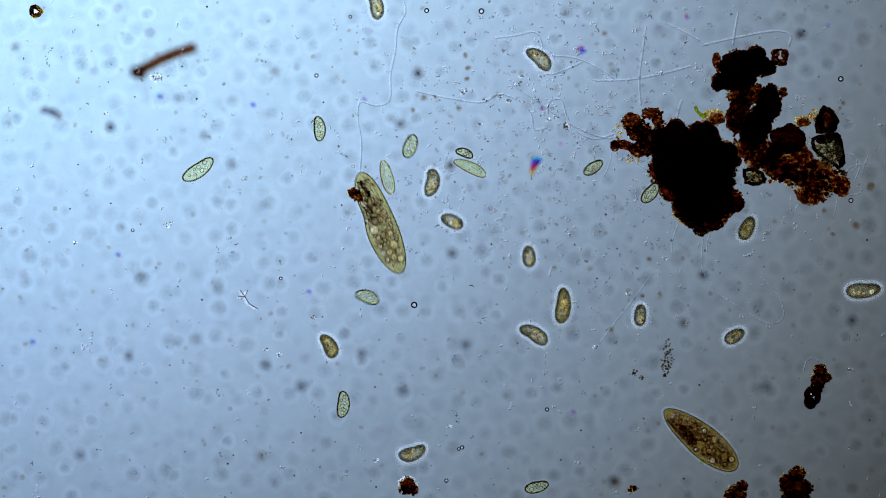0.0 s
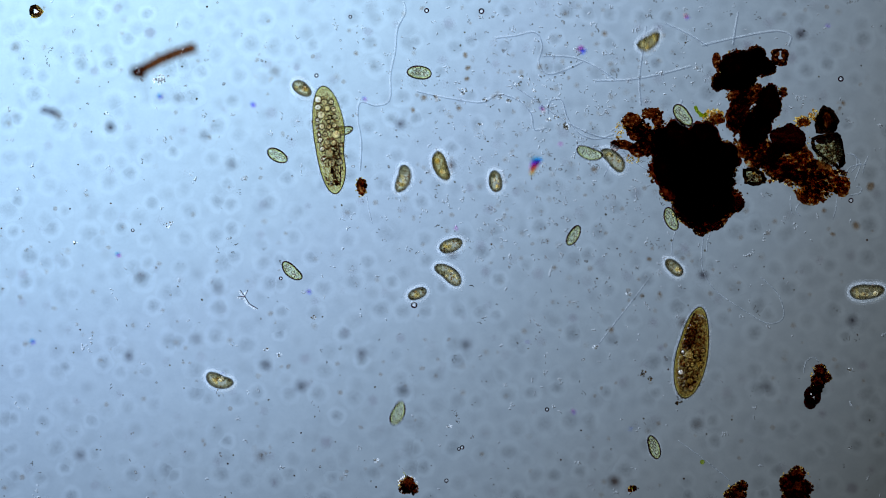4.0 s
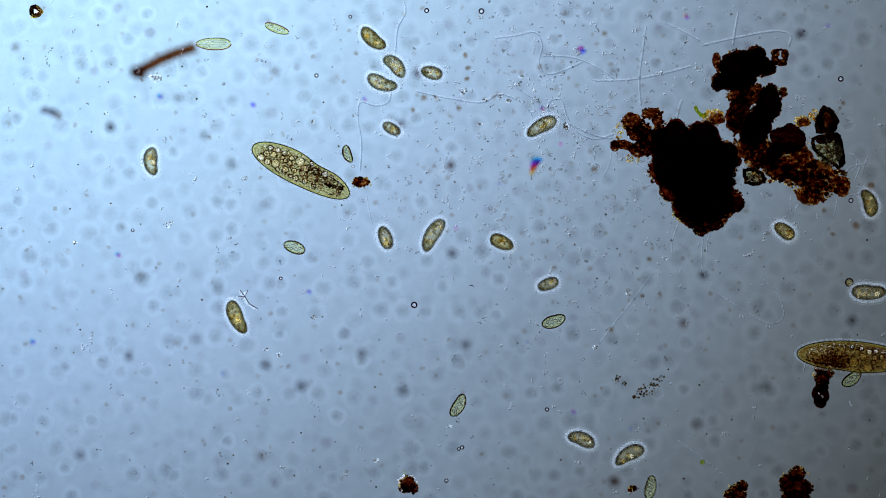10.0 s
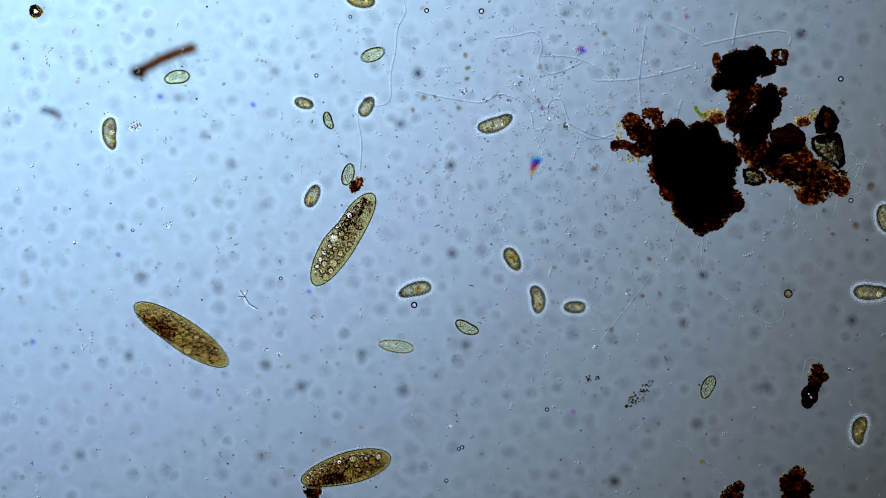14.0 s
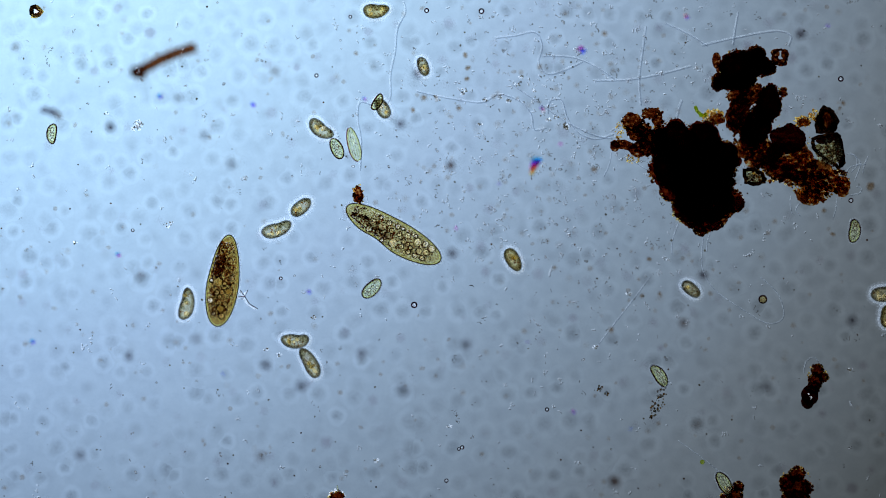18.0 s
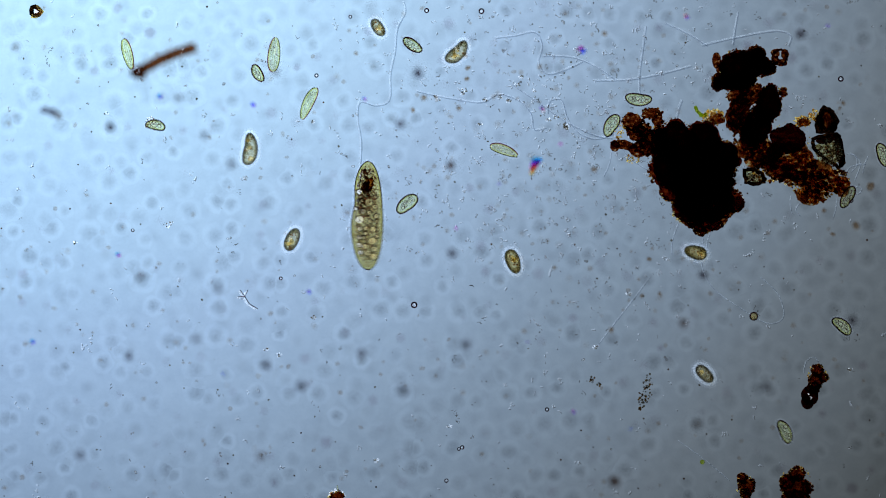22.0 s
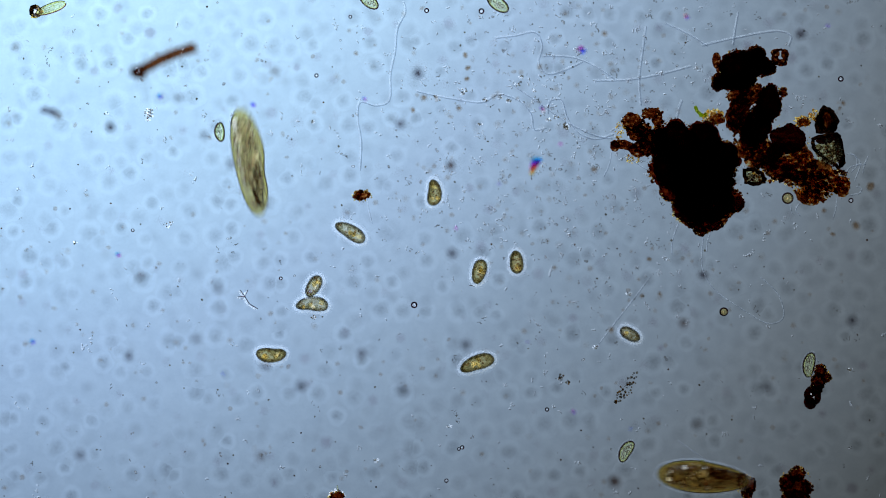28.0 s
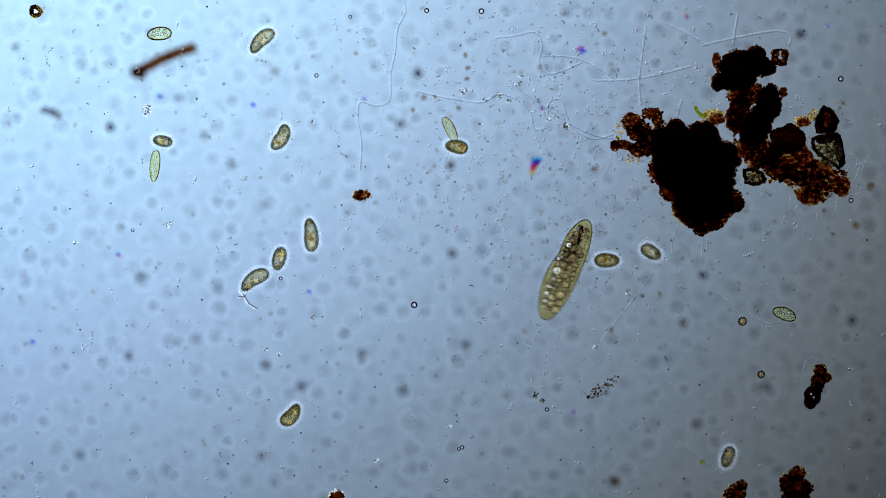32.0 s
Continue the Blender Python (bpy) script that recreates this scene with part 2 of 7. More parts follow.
RIB = clear_matter("faint_rib", (0.92, 0.91, 0.80), (0.82, 0.80, 0.66), (0.4, 0.4, 0.3), 0.03, 60)
NUCLEUS = clear_matter("clear_nucleus", (0.98, 0.98, 0.96), (0.86, 0.87, 0.84), (0.8, 0.82, 0.8), 0.10, 160)
THROAT = clear_matter("plum_brown_food", (0.56, 0.38, 0.26), (0.30, 0.15, 0.11), (0.2, 0.08, 0.05), 0.05, 120)
PLUM = clear_matter("plum_red_edge", (0.58, 0.26, 0.32), (0.40, 0.14, 0.20), (0.2, 0.06, 0.08), 0.04, 60)
INNER_SHADE = clear_matter("olive_shade", (0.84, 0.83, 0.76), (0.70, 0.68, 0.58), (0.3, 0.3, 0.24), 0.04, 80)
VAC_EDGE = clear_matter("plum_vacuole_wall", (0.55, 0.42, 0.42), (0.34, 0.22, 0.24), (0.2, 0.1, 0.1), 0.03, 90)
# Pale matter for the light rings put in round the dust motes
DUST_HALO = clear_matter("dust_halo", (1, 1, 1), (1, 1, 1), (0.9, 0.95, 1.0), 0.007)
DUST_BROWN = clear_matter("brown_dust", (0.55, 0.48, 0.46), (0.40, 0.33, 0.31), (0.3, 0.25, 0.2), 0.04, 30)


# ---- mesh helpers ----
def part(name, bm, material, parent, label="", smooth=True):
    """Links a bmesh as one mesh object under a thing, or as a thing of its own."""
    mesh = bpy.data.meshes.new(name)
    for f in bm.faces:
        f.smooth = smooth
    bm.to_mesh(mesh)
    bm.free()
    mesh.materials.append(material)
    ob = new(name, mesh)
    ob.parent = parent
    return tagged(ob, label=label) if label else ob


def thing(name, label, category, group="", kind=""):
    return tagged(new(name), label, category, group, kind)


@functools.lru_cache(maxsize=None)
def unit_ball(sub):
    """Points and triangles of a ball of radius 1."""
    bm = bmesh.new()
    bmesh.ops.create_icosphere(bm, subdivisions=sub, radius=1.0)
    bm.verts.index_update()
    found = [v.co.copy() for v in bm.verts], [[v.index for v in f.verts] for f in bm.faces]
    bm.free()
    return found


def add_ball(bm, centre, radii, turn=0.0, sub=2, rough=0.0, freq=30.0, seed=0.0):
    """An uneven ellipsoid added to bm."""
    m = Matrix.Translation(centre) @ Matrix.Rotation(turn, 4, "Z") @ Matrix.Diagonal((*radii, 1))
    points, faces = unit_ball(sub)
    c, mean = Vector(centre), sum(radii) / 3
    s = Vector((seed * 7.1, seed * 3.3, seed))
    made = []
    for p in points:
        q = m @ p
        if rough:
            k = noise.noise(q * freq + s) + 0.6 * noise.noise(q * freq * 2.7 + s) + 0.32 * noise.noise(q * freq * 6.5 + s)
            q += (q - c).normalized() * k * rough * mean
        made.append(bm.verts.new(q))
    for f in faces:
        bm.faces.new([made[v] for v in f])
    return made


def add_tube(bm, points, radius, sides=6, closed=False, flat=1.0, taper=False):
    """A round cord along points; flat squeezes its height."""
    n, rings = len(points), []
    pts = [Vector(p) for p in points]
    for i, p in enumerate(pts):
        a = pts[(i - 1) % n] if closed or i else p
        b = pts[(i + 1) % n] if closed or i < n - 1 else p
        t = (b - a).normalized()
        side = t.cross(Vector((0, 0, 1)))
        side = side.normalized() if side.length > 1e-6 else Vector((1, 0, 0))
        up = side.cross(t)
        r = radius * (1 - 0.7 * i / n) if taper else radius
        rings.append([bm.verts.new(p + side * math.cos(w) * r + up * math.sin(w) * r * flat)
                      for w in (2 * math.pi * k / sides for k in range(sides))])
    for i in range(n if closed else n - 1):
        a, b = rings[i], rings[(i + 1) % n]
        for k in range(sides):
            bm.faces.new((a[k], a[(k + 1) % sides], b[(k + 1) % sides], b[k]))
    if not closed:
        bm.faces.new(rings[0][::-1])
        bm.faces.new(rings[-1])


Shape = namedtuple("Shape", "length width front back bend dent taper", defaults=(0.0,))


def half_width(s, u):
    """Half the width of a cell at u from -1 (tail) to 1 (front)."""
    e = s.front if u > 0 else s.back
    return s.width / 2 * (1 - s.taper * u) * max(0.0, 1 - abs(u) ** e) ** (0.5 if e >= 1.7 else 0.72)


def outline(s, count=40, grow=0.0):
    """The cell's contour in its own plane, front along +x, in metres; grow pushes it outwards."""
    pts = []
    for k in range(count):
        w = 2 * math.pi * k / count
        u = math.cos(w)
        side = 1 if math.sin(w) >= 0 else -1
        h = half_width(s, u) * side
        if side > 0:
            h *= 1 - s.dent * math.exp(-((u - 0.25) / 0.28) ** 2)
        x = u * s.length / 2
        y = h + s.bend * (u * u - 0.35)
        pts.append(Vector((x, y, 0)))
    if grow:
        n = len(pts)
        out = []
        for k in range(n):
            t = pts[(k + 1) % n] - pts[k - 1]
            out.append(pts[k] + Vector((t.y, -t.x, 0)).normalized() * grow)
        pts = out
    return pts


def cell_body(s, thick, count=40, shells=5):
    """A smooth flattened body bounded by the outline."""
    bm = bmesh.new()
    edge = outline(s, count)
    mid = [Vector((p.x * 0.96, s.bend * ((2 * p.x / s.length) ** 2 - 0.35), 0)) for p in edge]
    rows = []
    for up in (-1, 1):
        rows.append([])
        for j in range(shells):
            a = j / shells * math.pi / 2
            rows[-1].append([bm.verts.new(m + (p - m) * math.cos(a) + Vector((0, 0, up * thick * math.sin(a) * min(1.0, 0.35 + (p - m).length / (s.width * 0.4)))))
                             for p, m in zip(edge, mid)])
    for side, ring in enumerate(rows):
        for j in range(shells - 1):
            for k in range(count):
                q = (ring[j][k], ring[j][(k + 1) % count], ring[j + 1][(k + 1) % count], ring[j + 1][k])
                bm.faces.new(q if side else q[::-1])
        last = ring[-1]
        for k in range(1, count // 2):
            q = [last[k], last[k + 1] if k + 1 <= count // 2 else last[k], last[(count - k - 1) % count], last[(count - k) % count]]
            q = list(dict.fromkeys(q))
            if len(q) > 2:
                bm.faces.new(q if side else q[::-1])
        tip = [last[1], last[0], last[count - 1]]
        bm.faces.new(tip[::-1] if side else tip)
    bmesh.ops.remove_doubles(bm, verts=bm.verts, dist=1e-5)
    return bm


def inside(s, rng, reach=0.8, lo=-0.9, hi=0.9):
    """A chance point inside the cell."""
    u = rng.uniform(lo, hi)
    h = half_width(s, u) * reach
    return Vector((u * s.length / 2 * 0.94, rng.uniform(-h, h) + s.bend * (u * u - 0.35), 0))


# ---- stage ----
def build_stage():
    lamp = bmesh.new()
    # the disc spreads past the view to hold the added ring of light
    bmesh.ops.create_circle(lamp, cap_ends=True, segments=64, radius=6.5)
    lamp_ob = part("stage_lamp", lamp, LAMP_GLOW, None, smooth=False)
    lamp_ob.location = (0, 0, -2.5)
    tagged(lamp_ob, "round frosted bluish-white microscope lamp under the glass slide", "lamp", kind="structure")
    slide = bmesh.new()
    bmesh.ops.create_cube(slide, size=1.0, matrix=Matrix.Translation((0, 0, -0.5)) @ Matrix.Diagonal((15.0, 15.0, 1.0, 1)))
    bmesh.ops.bevel(slide, geom=slide.edges[:], offset=0.03, segments=2, affect="EDGES")
    ob = part("ground", slide, GLASS, None, smooth=False)
    tagged(ob, "clear wet glass slide, faintly mottled, lit from below", "glass slide", kind="structure")


build_stage()


# ---- cells ----
def slipper_cell(s, seed, dark):
    """A large slipper-shaped ciliate: cortex, rim, cytoplasm, mouth groove, vacuoles, granules and cilia."""
    rng = random.Random(seed)
    root = thing("paramecium", DARK_LABEL if dark else PALE_LABEL, "paramecium", "large ciliates")
    thick = s.width * 0.34
    part("cortex", cell_body(s, thick, 56, 6), CELL_CORTEX, root, "clear yellow-green outer layer")
    core = s._replace(length=s.length * 0.965, width=s.width * 0.94)
    part("cytoplasm", cell_body(core, thick * 0.8, 56, 6), DARK_PLASM if dark else CELL_PLASM, root, "olive-brown grainy cell content")
    # the pellicle's dark colour also stands in for light bent away at the edge
    bm = bmesh.new()
    add_tube(bm, outline(s, 72), 0.0010, 6, True)
    part("pellicle", bm, CELL_RIM, root, "thin dark brown cell skin")
    bm = bmesh.new()
    add_tube(bm, outline(s, 72, -0.0018), 0.0012, 6, True)
    part("inner_rim", bm, INNER_RIM, root, "olive-yellow inner edge")
    # white halo of light along the skin, put in as a thin tube
    bm = bmesh.new()
    add_tube(bm, outline(s, 72, 0.0029), 0.0021, 6, True, 0.6)
    part("halo_fringe", bm, FRINGE, root, "pale thin fringe of light round the cell")
    bm = bmesh.new()
    skin, tips = outline(s, 180), outline(s, 180, 0.0036)
    for k in range(180):
        add_tube(bm, [skin[k], tips[(k + rng.randint(-1, 2)) % 180]], 0.00026, 4)
    tagged(part("cilia", bm, THREAD_EDGE, root, "short pale beating hairs"), kind="stuff")

    def throat(u):
        """The line of the mouth groove, from the front end to the middle."""
        return s.width * (0.10 + 0.16 * math.sin((0.9 - u) * 2.2)) * (1 if dark else 0.8)

    bm = bmesh.new()
    add_tube(bm, [(u * s.length / 2, throat(u) + s.width * 0.07, thick * 0.75) for u in (0.86 - 0.09 * k for k in range(10))], 0.0014, 6, taper=True)
    part("oral_groove", bm, VAC_RING, root, "brown mouth groove")
    bm = bmesh.new()
    add_ball(bm, (s.length * 0.09, -s.width * 0.13, thick * 0.7), (s.length * 0.075, s.width * 0.13, thick * 0.3), 0.1, 2, 0.2, 60, seed)
    part("nucleus", bm, NUCLEUS, root, "clear greyish oval nucleus")
    spots, tries = [], 0
    while len(spots) < (13 if dark else 27) and tries < 900:
        tries += 1
        p = inside(core, rng, 0.74, -0.86, 0.10 if tries < 500 else 0.5)
        r = rng.choice((0.0034, 0.0042, 0.0052, 0.0062, 0.0070, 0.0078))
        if all((p - q).length > (r + w) * 1.04 for q, w in spots):
            spots.append((p, r))
    for p, r in spots:
        bm = bmesh.new()
        add_ball(bm, p + Vector((0, 0, thick * 1.00)), (r * 0.86, r * 0.80, r * 0.4), rng.uniform(0, 3), 2, 0.22, 240, rng.random() * 9)
        vac = part("food_vacuole", bm, GOLD if dark and r > 0.006 else VAC_FILL, root, "round golden food vacuole" if dark and r > 0.006 else "round pale food vacuole")
        bm = bmesh.new()
        for k in range(15):
            w = 2 * math.pi * (k + rng.random() * 0.6) / 15
            g = rng.uniform(0.0007, 0.0014)
            d = r * rng.uniform(0.95, 1.12)
            add_ball(bm, p + Vector((math.cos(w) * d, math.sin(w) * d, thick * 1.04)), (g, g * rng.uniform(1.0, 1.9), g), w, 1)
        for k in range(rng.randint(2, 4) + int(r * 500)):
            w, d = rng.uniform(0, 6.28), r * rng.uniform(0.05, 0.62)
            g = rng.uniform(0.0004, 0.0009)
            add_ball(bm, p + Vector((math.cos(w) * d, math.sin(w) * d, thick * 1.04 + r * 0.5)), (g * rng.uniform(0.8, 2.4), g, g), w, 1)
        tagged(part("vacuole_wall", bm, VAC_RING, vac, "ring of brown granules"), kind="stuff")
    # name, from, to, how many, matter, reach, sizes, heights
    for name, lo, hi, count, mat, reach, small, large in (("rust_grain", -0.85, 0.6 if dark else 0.45, 260 if dark else 90, DARK_RED, 0.75, 0.0008, 0.0019),
                                                          ("brown_grain", -0.85, 0.55, 460 if dark else 420, BROWN_GRAIN, 0.78, 0.0006, 0.0015),
                                                          ("bright_grain", -0.9, 0.92, 330 if dark else 420, BEAD, 0.92, 0.0005, 0.0013),
                                                          ("fine_grain", -0.93, 0.93, 800, VAC_RING, 0.94, 0.0004, 0.0010)):
        bm = bmesh.new()
        for k in range(count):
            g = rng.uniform(small, large)
            p = inside(core, rng, reach, lo, hi)
            if name != "bright_grain" and any((p - q).length < w * 0.95 for q, w in spots):
                continue
            add_ball(bm, p + Vector((0, 0, (rng.uniform(0.8, 1.05) if name == "bright_grain" else rng.uniform(0.3, 1.0)) * thick)), (g * rng.uniform(0.8, 2.0), g, g), rng.gauss(0, 0.8), 1)
        tagged(part(name, bm, mat, root), kind="stuff")
    # the dark food trail down the throat
    bm = bmesh.new()
    for k in range(260 if dark else 190):
        u = 0.88 - 0.80 * rng.random() ** (0.8 if dark else 1.2)
        g = rng.uniform(0.0008, 0.0021)
        y = throat(u) * (0.7 if dark else 0.35) + rng.gauss(0, 0.13 if dark else 0.10) * s.width
        y = max(-0.75, min(0.8, y / max(1e-4, half_width(core, u)))) * half_width(core, u)
        add_ball(bm, (u * core.length / 2, y + s.bend * (u * u - 0.35), rng.uniform(0.5, 1.0) * thick), (g * rng.uniform(0.8, 2.2), g, g), rng.gauss(0, 0.6), 1)
    tagged(part("throat_grain", bm, FOOD if dark else THROAT, root, "dark plum-brown food trail"), kind="stuff")
    return root


DARK_LABEL = "spindle-shaped brown paramecium packed with rust-red granules"
PALE_LABEL = "slipper-shaped yellow-olive paramecium with round pale food vacuoles"


def bean_cell(length, seed):
    """An olive bean-shaped ciliate in a pale halo of light, built as tubes."""
    rng = random.Random(seed)
    short = length < 0.047
    width = length * rng.uniform(0.50, 0.56) if short else 0.0208 + length * rng.uniform(0.05, 0.08)
    s = Shape(length * 0.94, width, rng.uniform(2.0, 2.6), rng.uniform(2.2, 2.8), (0.0 if short else rng.uniform(0.001, 0.004)), rng.uniform(0.0, 0.08) if short else rng.uniform(0.04, 0.17), rng.uniform(-0.04, 0.14))
    label = ("small egg-shaped olive ciliate with golden vacuoles and a pale halo" if short
             else "bean-shaped olive-brown ciliate with golden vacuoles and a pale halo")
    root = thing("ciliate", label, "ciliate", "small ciliates")
    thick = width * 0.36
    part("body", cell_body(s, thick), AMBER_PLASM if seed % 3 == 0 else OLIVE, root)
    # pellicle and inner edge also carry the edge darkening in their colour
    bm = bmesh.new()
    add_tube(bm, outline(s, 48, -0.0012), 0.0019, 6, True)
    part("pellicle", bm, OLIVE_EDGE, root, "dark blue-grey cell edge")
    bm = bmesh.new()
    add_tube(bm, outline(s, 48, -0.0036), 0.0020, 6, True, 0.6)
    part("inner_edge", bm, INNER_SHADE, root, "olive shaded inner edge")
    # the bright halo of light round the cell is put in as two tubes
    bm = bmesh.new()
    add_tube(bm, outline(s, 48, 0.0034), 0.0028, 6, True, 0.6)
    inner_halo = part("inner_halo", bm, HALO_BRIGHT, root, "bright white halo of light")
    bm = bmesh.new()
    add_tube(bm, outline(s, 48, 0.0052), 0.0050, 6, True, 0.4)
    part("outer_halo", bm, HALO, inner_halo)
    # the folded mouth end, darker than the rest
    bm = bmesh.new()
    add_ball(bm, (s.length * 0.36, width * 0.06, thick * 0.4), (s.length * 0.10, width * 0.26, thick * 0.4), 0.4, 2, 0.25, 120, seed)
    part("mouth", bm, INNER_SHADE, root, "darker folded mouth end")
    for k in range(rng.randint(5, 7) if short else rng.randint(8, 12)):
        bm = bmesh.new()
        r = rng.uniform(0.0020, 0.0042)
        p = inside(s, rng, 0.5, -0.72, 0.55)
        add_ball(bm, p + Vector((0, 0, thick * 0.4)), (r * rng.uniform(1.0, 1.6), r, r * 0.5), rng.uniform(0, 3), 2, 0.4, 200, seed + k)
        part("food_vacuole", bm, BRIGHT if k == 0 else GOLD if k % 2 else INNER_SHADE, root, "bright droplet" if k == 0 else "golden vacuole" if k % 2 else "olive vacuole")
    bm = bmesh.new()
    for k in range(18):
        g = rng.uniform(0.0006, 0.0015)
        add_ball(bm, inside(s, rng, 0.8) + Vector((0, 0, rng.uniform(-0.4, 0.9) * thick)), (g * 1.4, g, g), rng.uniform(0, 3), 1)
    tagged(part("grain", bm, FOOD, root), kind="stuff")
    return root


def crescent(s, lo, hi, grow=0.0, count=48):
    """A stretch of the outline, by share of the way round from the front end."""
    pts = outline(s, count, grow)
    return [pts[k % count] for k in range(int(lo * count), int(hi * count) + 1)]


def seed_cell(length, seed):
    """A small flat ciliate with a thin plum outline and clear vacuoles."""
    rng = random.Random(seed)
    width = length * rng.uniform(0.42, 0.5) if length < 0.05 else length * 0.36
    s = Shape(length * 0.95, width, rng.uniform(1.7, 2.0), rng.uniform(2.0, 2.5), rng.uniform(0.0, 0.003), rng.uniform(0.0, 0.12))
    root = thing("ciliate", "small flat pale-green ciliate with a thin plum outline", "ciliate", "small ciliates")
    thick = width * 0.25
    part("body", cell_body(s, thick), PALE, root)
    bm = bmesh.new()
    add_tube(bm, outline(s, 48), 0.0013, 6, True)
    edge = part("pellicle", bm, PALE_EDGE, root, "dark plum cell outline")
    # shading of one side, put in as a plum cord
    bm = bmesh.new()
    add_tube(bm, crescent(s, 0.08, 0.46, 0.0006), 0.0009, 6)
    part("plum_side", bm, PLUM, edge, "reddish-plum shaded side")
    bm = bmesh.new()
    add_tube(bm, outline(s, 48, -0.0018), 0.0009, 6, True, 0.6)
    part("inner_rim", bm, INNER_RIM, root, "yellow-green inner edge")
    # a faint halo of light put in as a tube outside the outline
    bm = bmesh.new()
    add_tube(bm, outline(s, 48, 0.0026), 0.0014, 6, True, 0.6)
    part("fringe", bm, HALO, root, "pale fringe of light")
    spots, tries = [], 0
    while len(spots) < 7 and tries < 120:
        tries += 1
        r = rng.uniform(0.0017, 0.0030)
        p = inside(s, rng, 0.52, -0.72, 0.72) + Vector((0, 0, thick * 0.8))
        if all((p - q).length > (r + w) * 1.35 for q, w in spots):
            spots.append((p, r))
    for p, r in spots:
        bm = bmesh.new()
        add_ball(bm, p, (r * 1.2, r, r * 0.6), rng.uniform(0, 3), 2)
        vac = part("food_vacuole", bm, VAC_CLEAR, root)
        bm = bmesh.new()
        add_tube(bm, [p + Vector((math.cos(w) * r * 1.25, math.sin(w) * r * 1.1, 0)) for w in (k2 * math.pi / 6 for k2 in range(12))], 0.0006, 5, True)
        part("vacuole_wall", bm, VAC_EDGE, vac)
    bm = bmesh.new()
    for k in range(18):
        g = rng.uniform(0.0004, 0.0009)
        add_ball(bm, inside(s, rng, 0.8) + Vector((0, 0, rng.uniform(-0.3, 0.9) * thick)), (g * 1.3, g, g), 0, 1)
    tagged(part("grain", bm, VAC_EDGE, root), kind="stuff")
    return root


def strip_cell(length, seed):
    """A long ribbed straw-coloured ciliate, one side plum-edged, its ends fading."""
    rng = random.Random(seed)
    width = length * rng.uniform(0.28, 0.33)
    s = Shape(length * 0.96, width, 2.0, 2.4, rng.uniform(-0.002, 0.003), 0.0, rng.uniform(-0.05, 0.12))
    root = thing("ciliate", "long straw-coloured ciliate with a thin plum outline", "ciliate", "small ciliates")
    thick = width * 0.28
    part("body", cell_body(s, thick), STRAW if seed % 2 else PALE, root)
    bm = bmesh.new()
    add_tube(bm, crescent(s, 0.56, 0.98), 0.0008, 6)
    edge = part("pellicle", bm, STRAW_EDGE, root, "thin olive cell outline")
    # the shaded side is put in as a plum cord here too
    bm = bmesh.new()
    add_tube(bm, crescent(s, 0.03, 0.52), 0.0009, 6)
    part("plum_side", bm, PLUM, edge, "reddish-plum shaded side")
    bm = bmesh.new()
    add_tube(bm, outline(s, 48, -0.0018), 0.0009, 6, True, 0.6)
    part("inner_rim", bm, INNER_RIM, root, "yellow-green inner edge")
    bm = bmesh.new()
    for k in range(24):
        g = rng.uniform(0.0004, 0.0009)
        add_ball(bm, inside(s, rng, 0.7) + Vector((0, 0, rng.uniform(0.2, 0.9) * thick)), (g * 1.6, g, g), rng.gauss(0, 0.5), 1)
    tagged(part("grain", bm, VAC_EDGE, root), kind="stuff")
    # the same faint light halo, put in as a tube
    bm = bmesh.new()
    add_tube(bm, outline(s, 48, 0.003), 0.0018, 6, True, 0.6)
    part("fringe", bm, HALO, root, "pale fringe of light")
    for k in range(4):
        v = (k - 1.5) / 2.5
        bm = bmesh.new()
        rib = [(u * s.length / 2, half_width(s, u) * v + s.bend * (u * u - 0.35), thick * 0.9 * (1 - u * u)) for u in (-0.75 + 0.15 * j for j in range(11))]
        add_tube(bm, rib, 0.0005, 5)
        part("rib", bm, RIB, root)
    for k in range(3):
        bm = bmesh.new()
        r = rng.uniform(0.0016, 0.0028)
        add_ball(bm, inside(s, rng, 0.4, -0.7, 0.7) + Vector((0, 0, thick * 0.9)), (r * 1.3, r, r * 0.6), 0, 2)
        part("food_vacuole", bm, VAC_CLEAR, root)
    return root


def round_cell(size, seed):
    """A tiny round flagellate with a dark wall."""
    root = thing("round_flagellate", "tiny round olive flagellate with a dark wall", "flagellate", "round flagellates")
    r = size / 2
    bm = bmesh.new()
    add_ball(bm, (0, 0, 0), (r, r, r * 0.7), sub=3)
    part("body", bm, AMBER_PLASM, root)
    bm = bmesh.new()
    add_tube(bm, [(math.cos(k * math.pi / 12) * r, math.sin(k * math.pi / 12) * r, 0) for k in range(24)], 0.0014, 6, True)
    part("wall", bm, PALE_EDGE, root, "dark cell wall")
    bm = bmesh.new()
    add_ball(bm, (r * 0.15, r * 0.1, r * 0.5), (r * 0.35, r * 0.3, r * 0.2), sub=2)
    part("droplet", bm, BRIGHT, root)
    return root


# ---- detritus ----
Lump = namedtuple("Lump", "x y rx ry turn")


def crust(parent, name, lumps, material, label="", rough=0.22, high=0.6, freq=55.0, seed=1):
    """Uneven lumps grown together: the first is the part, the rest its lobes."""
    first = None
    for k, l in enumerate(lumps):
        bm = bmesh.new()
        c = place(l.x, l.y) - parent.location
        h = min(l.rx, l.ry) / 1000 * high
        add_ball(bm, (c.x, c.y, max(h * 0.8, 0.006)), (l.rx / 1000, l.ry / 1000, h), radians(l.turn), 5 if l.rx > 20 else 4, rough, freq, seed + k)
        lobe = part("lobe" if first else name, bm, material, first or parent, "" if first else label)
        first = first or lobe
    return first


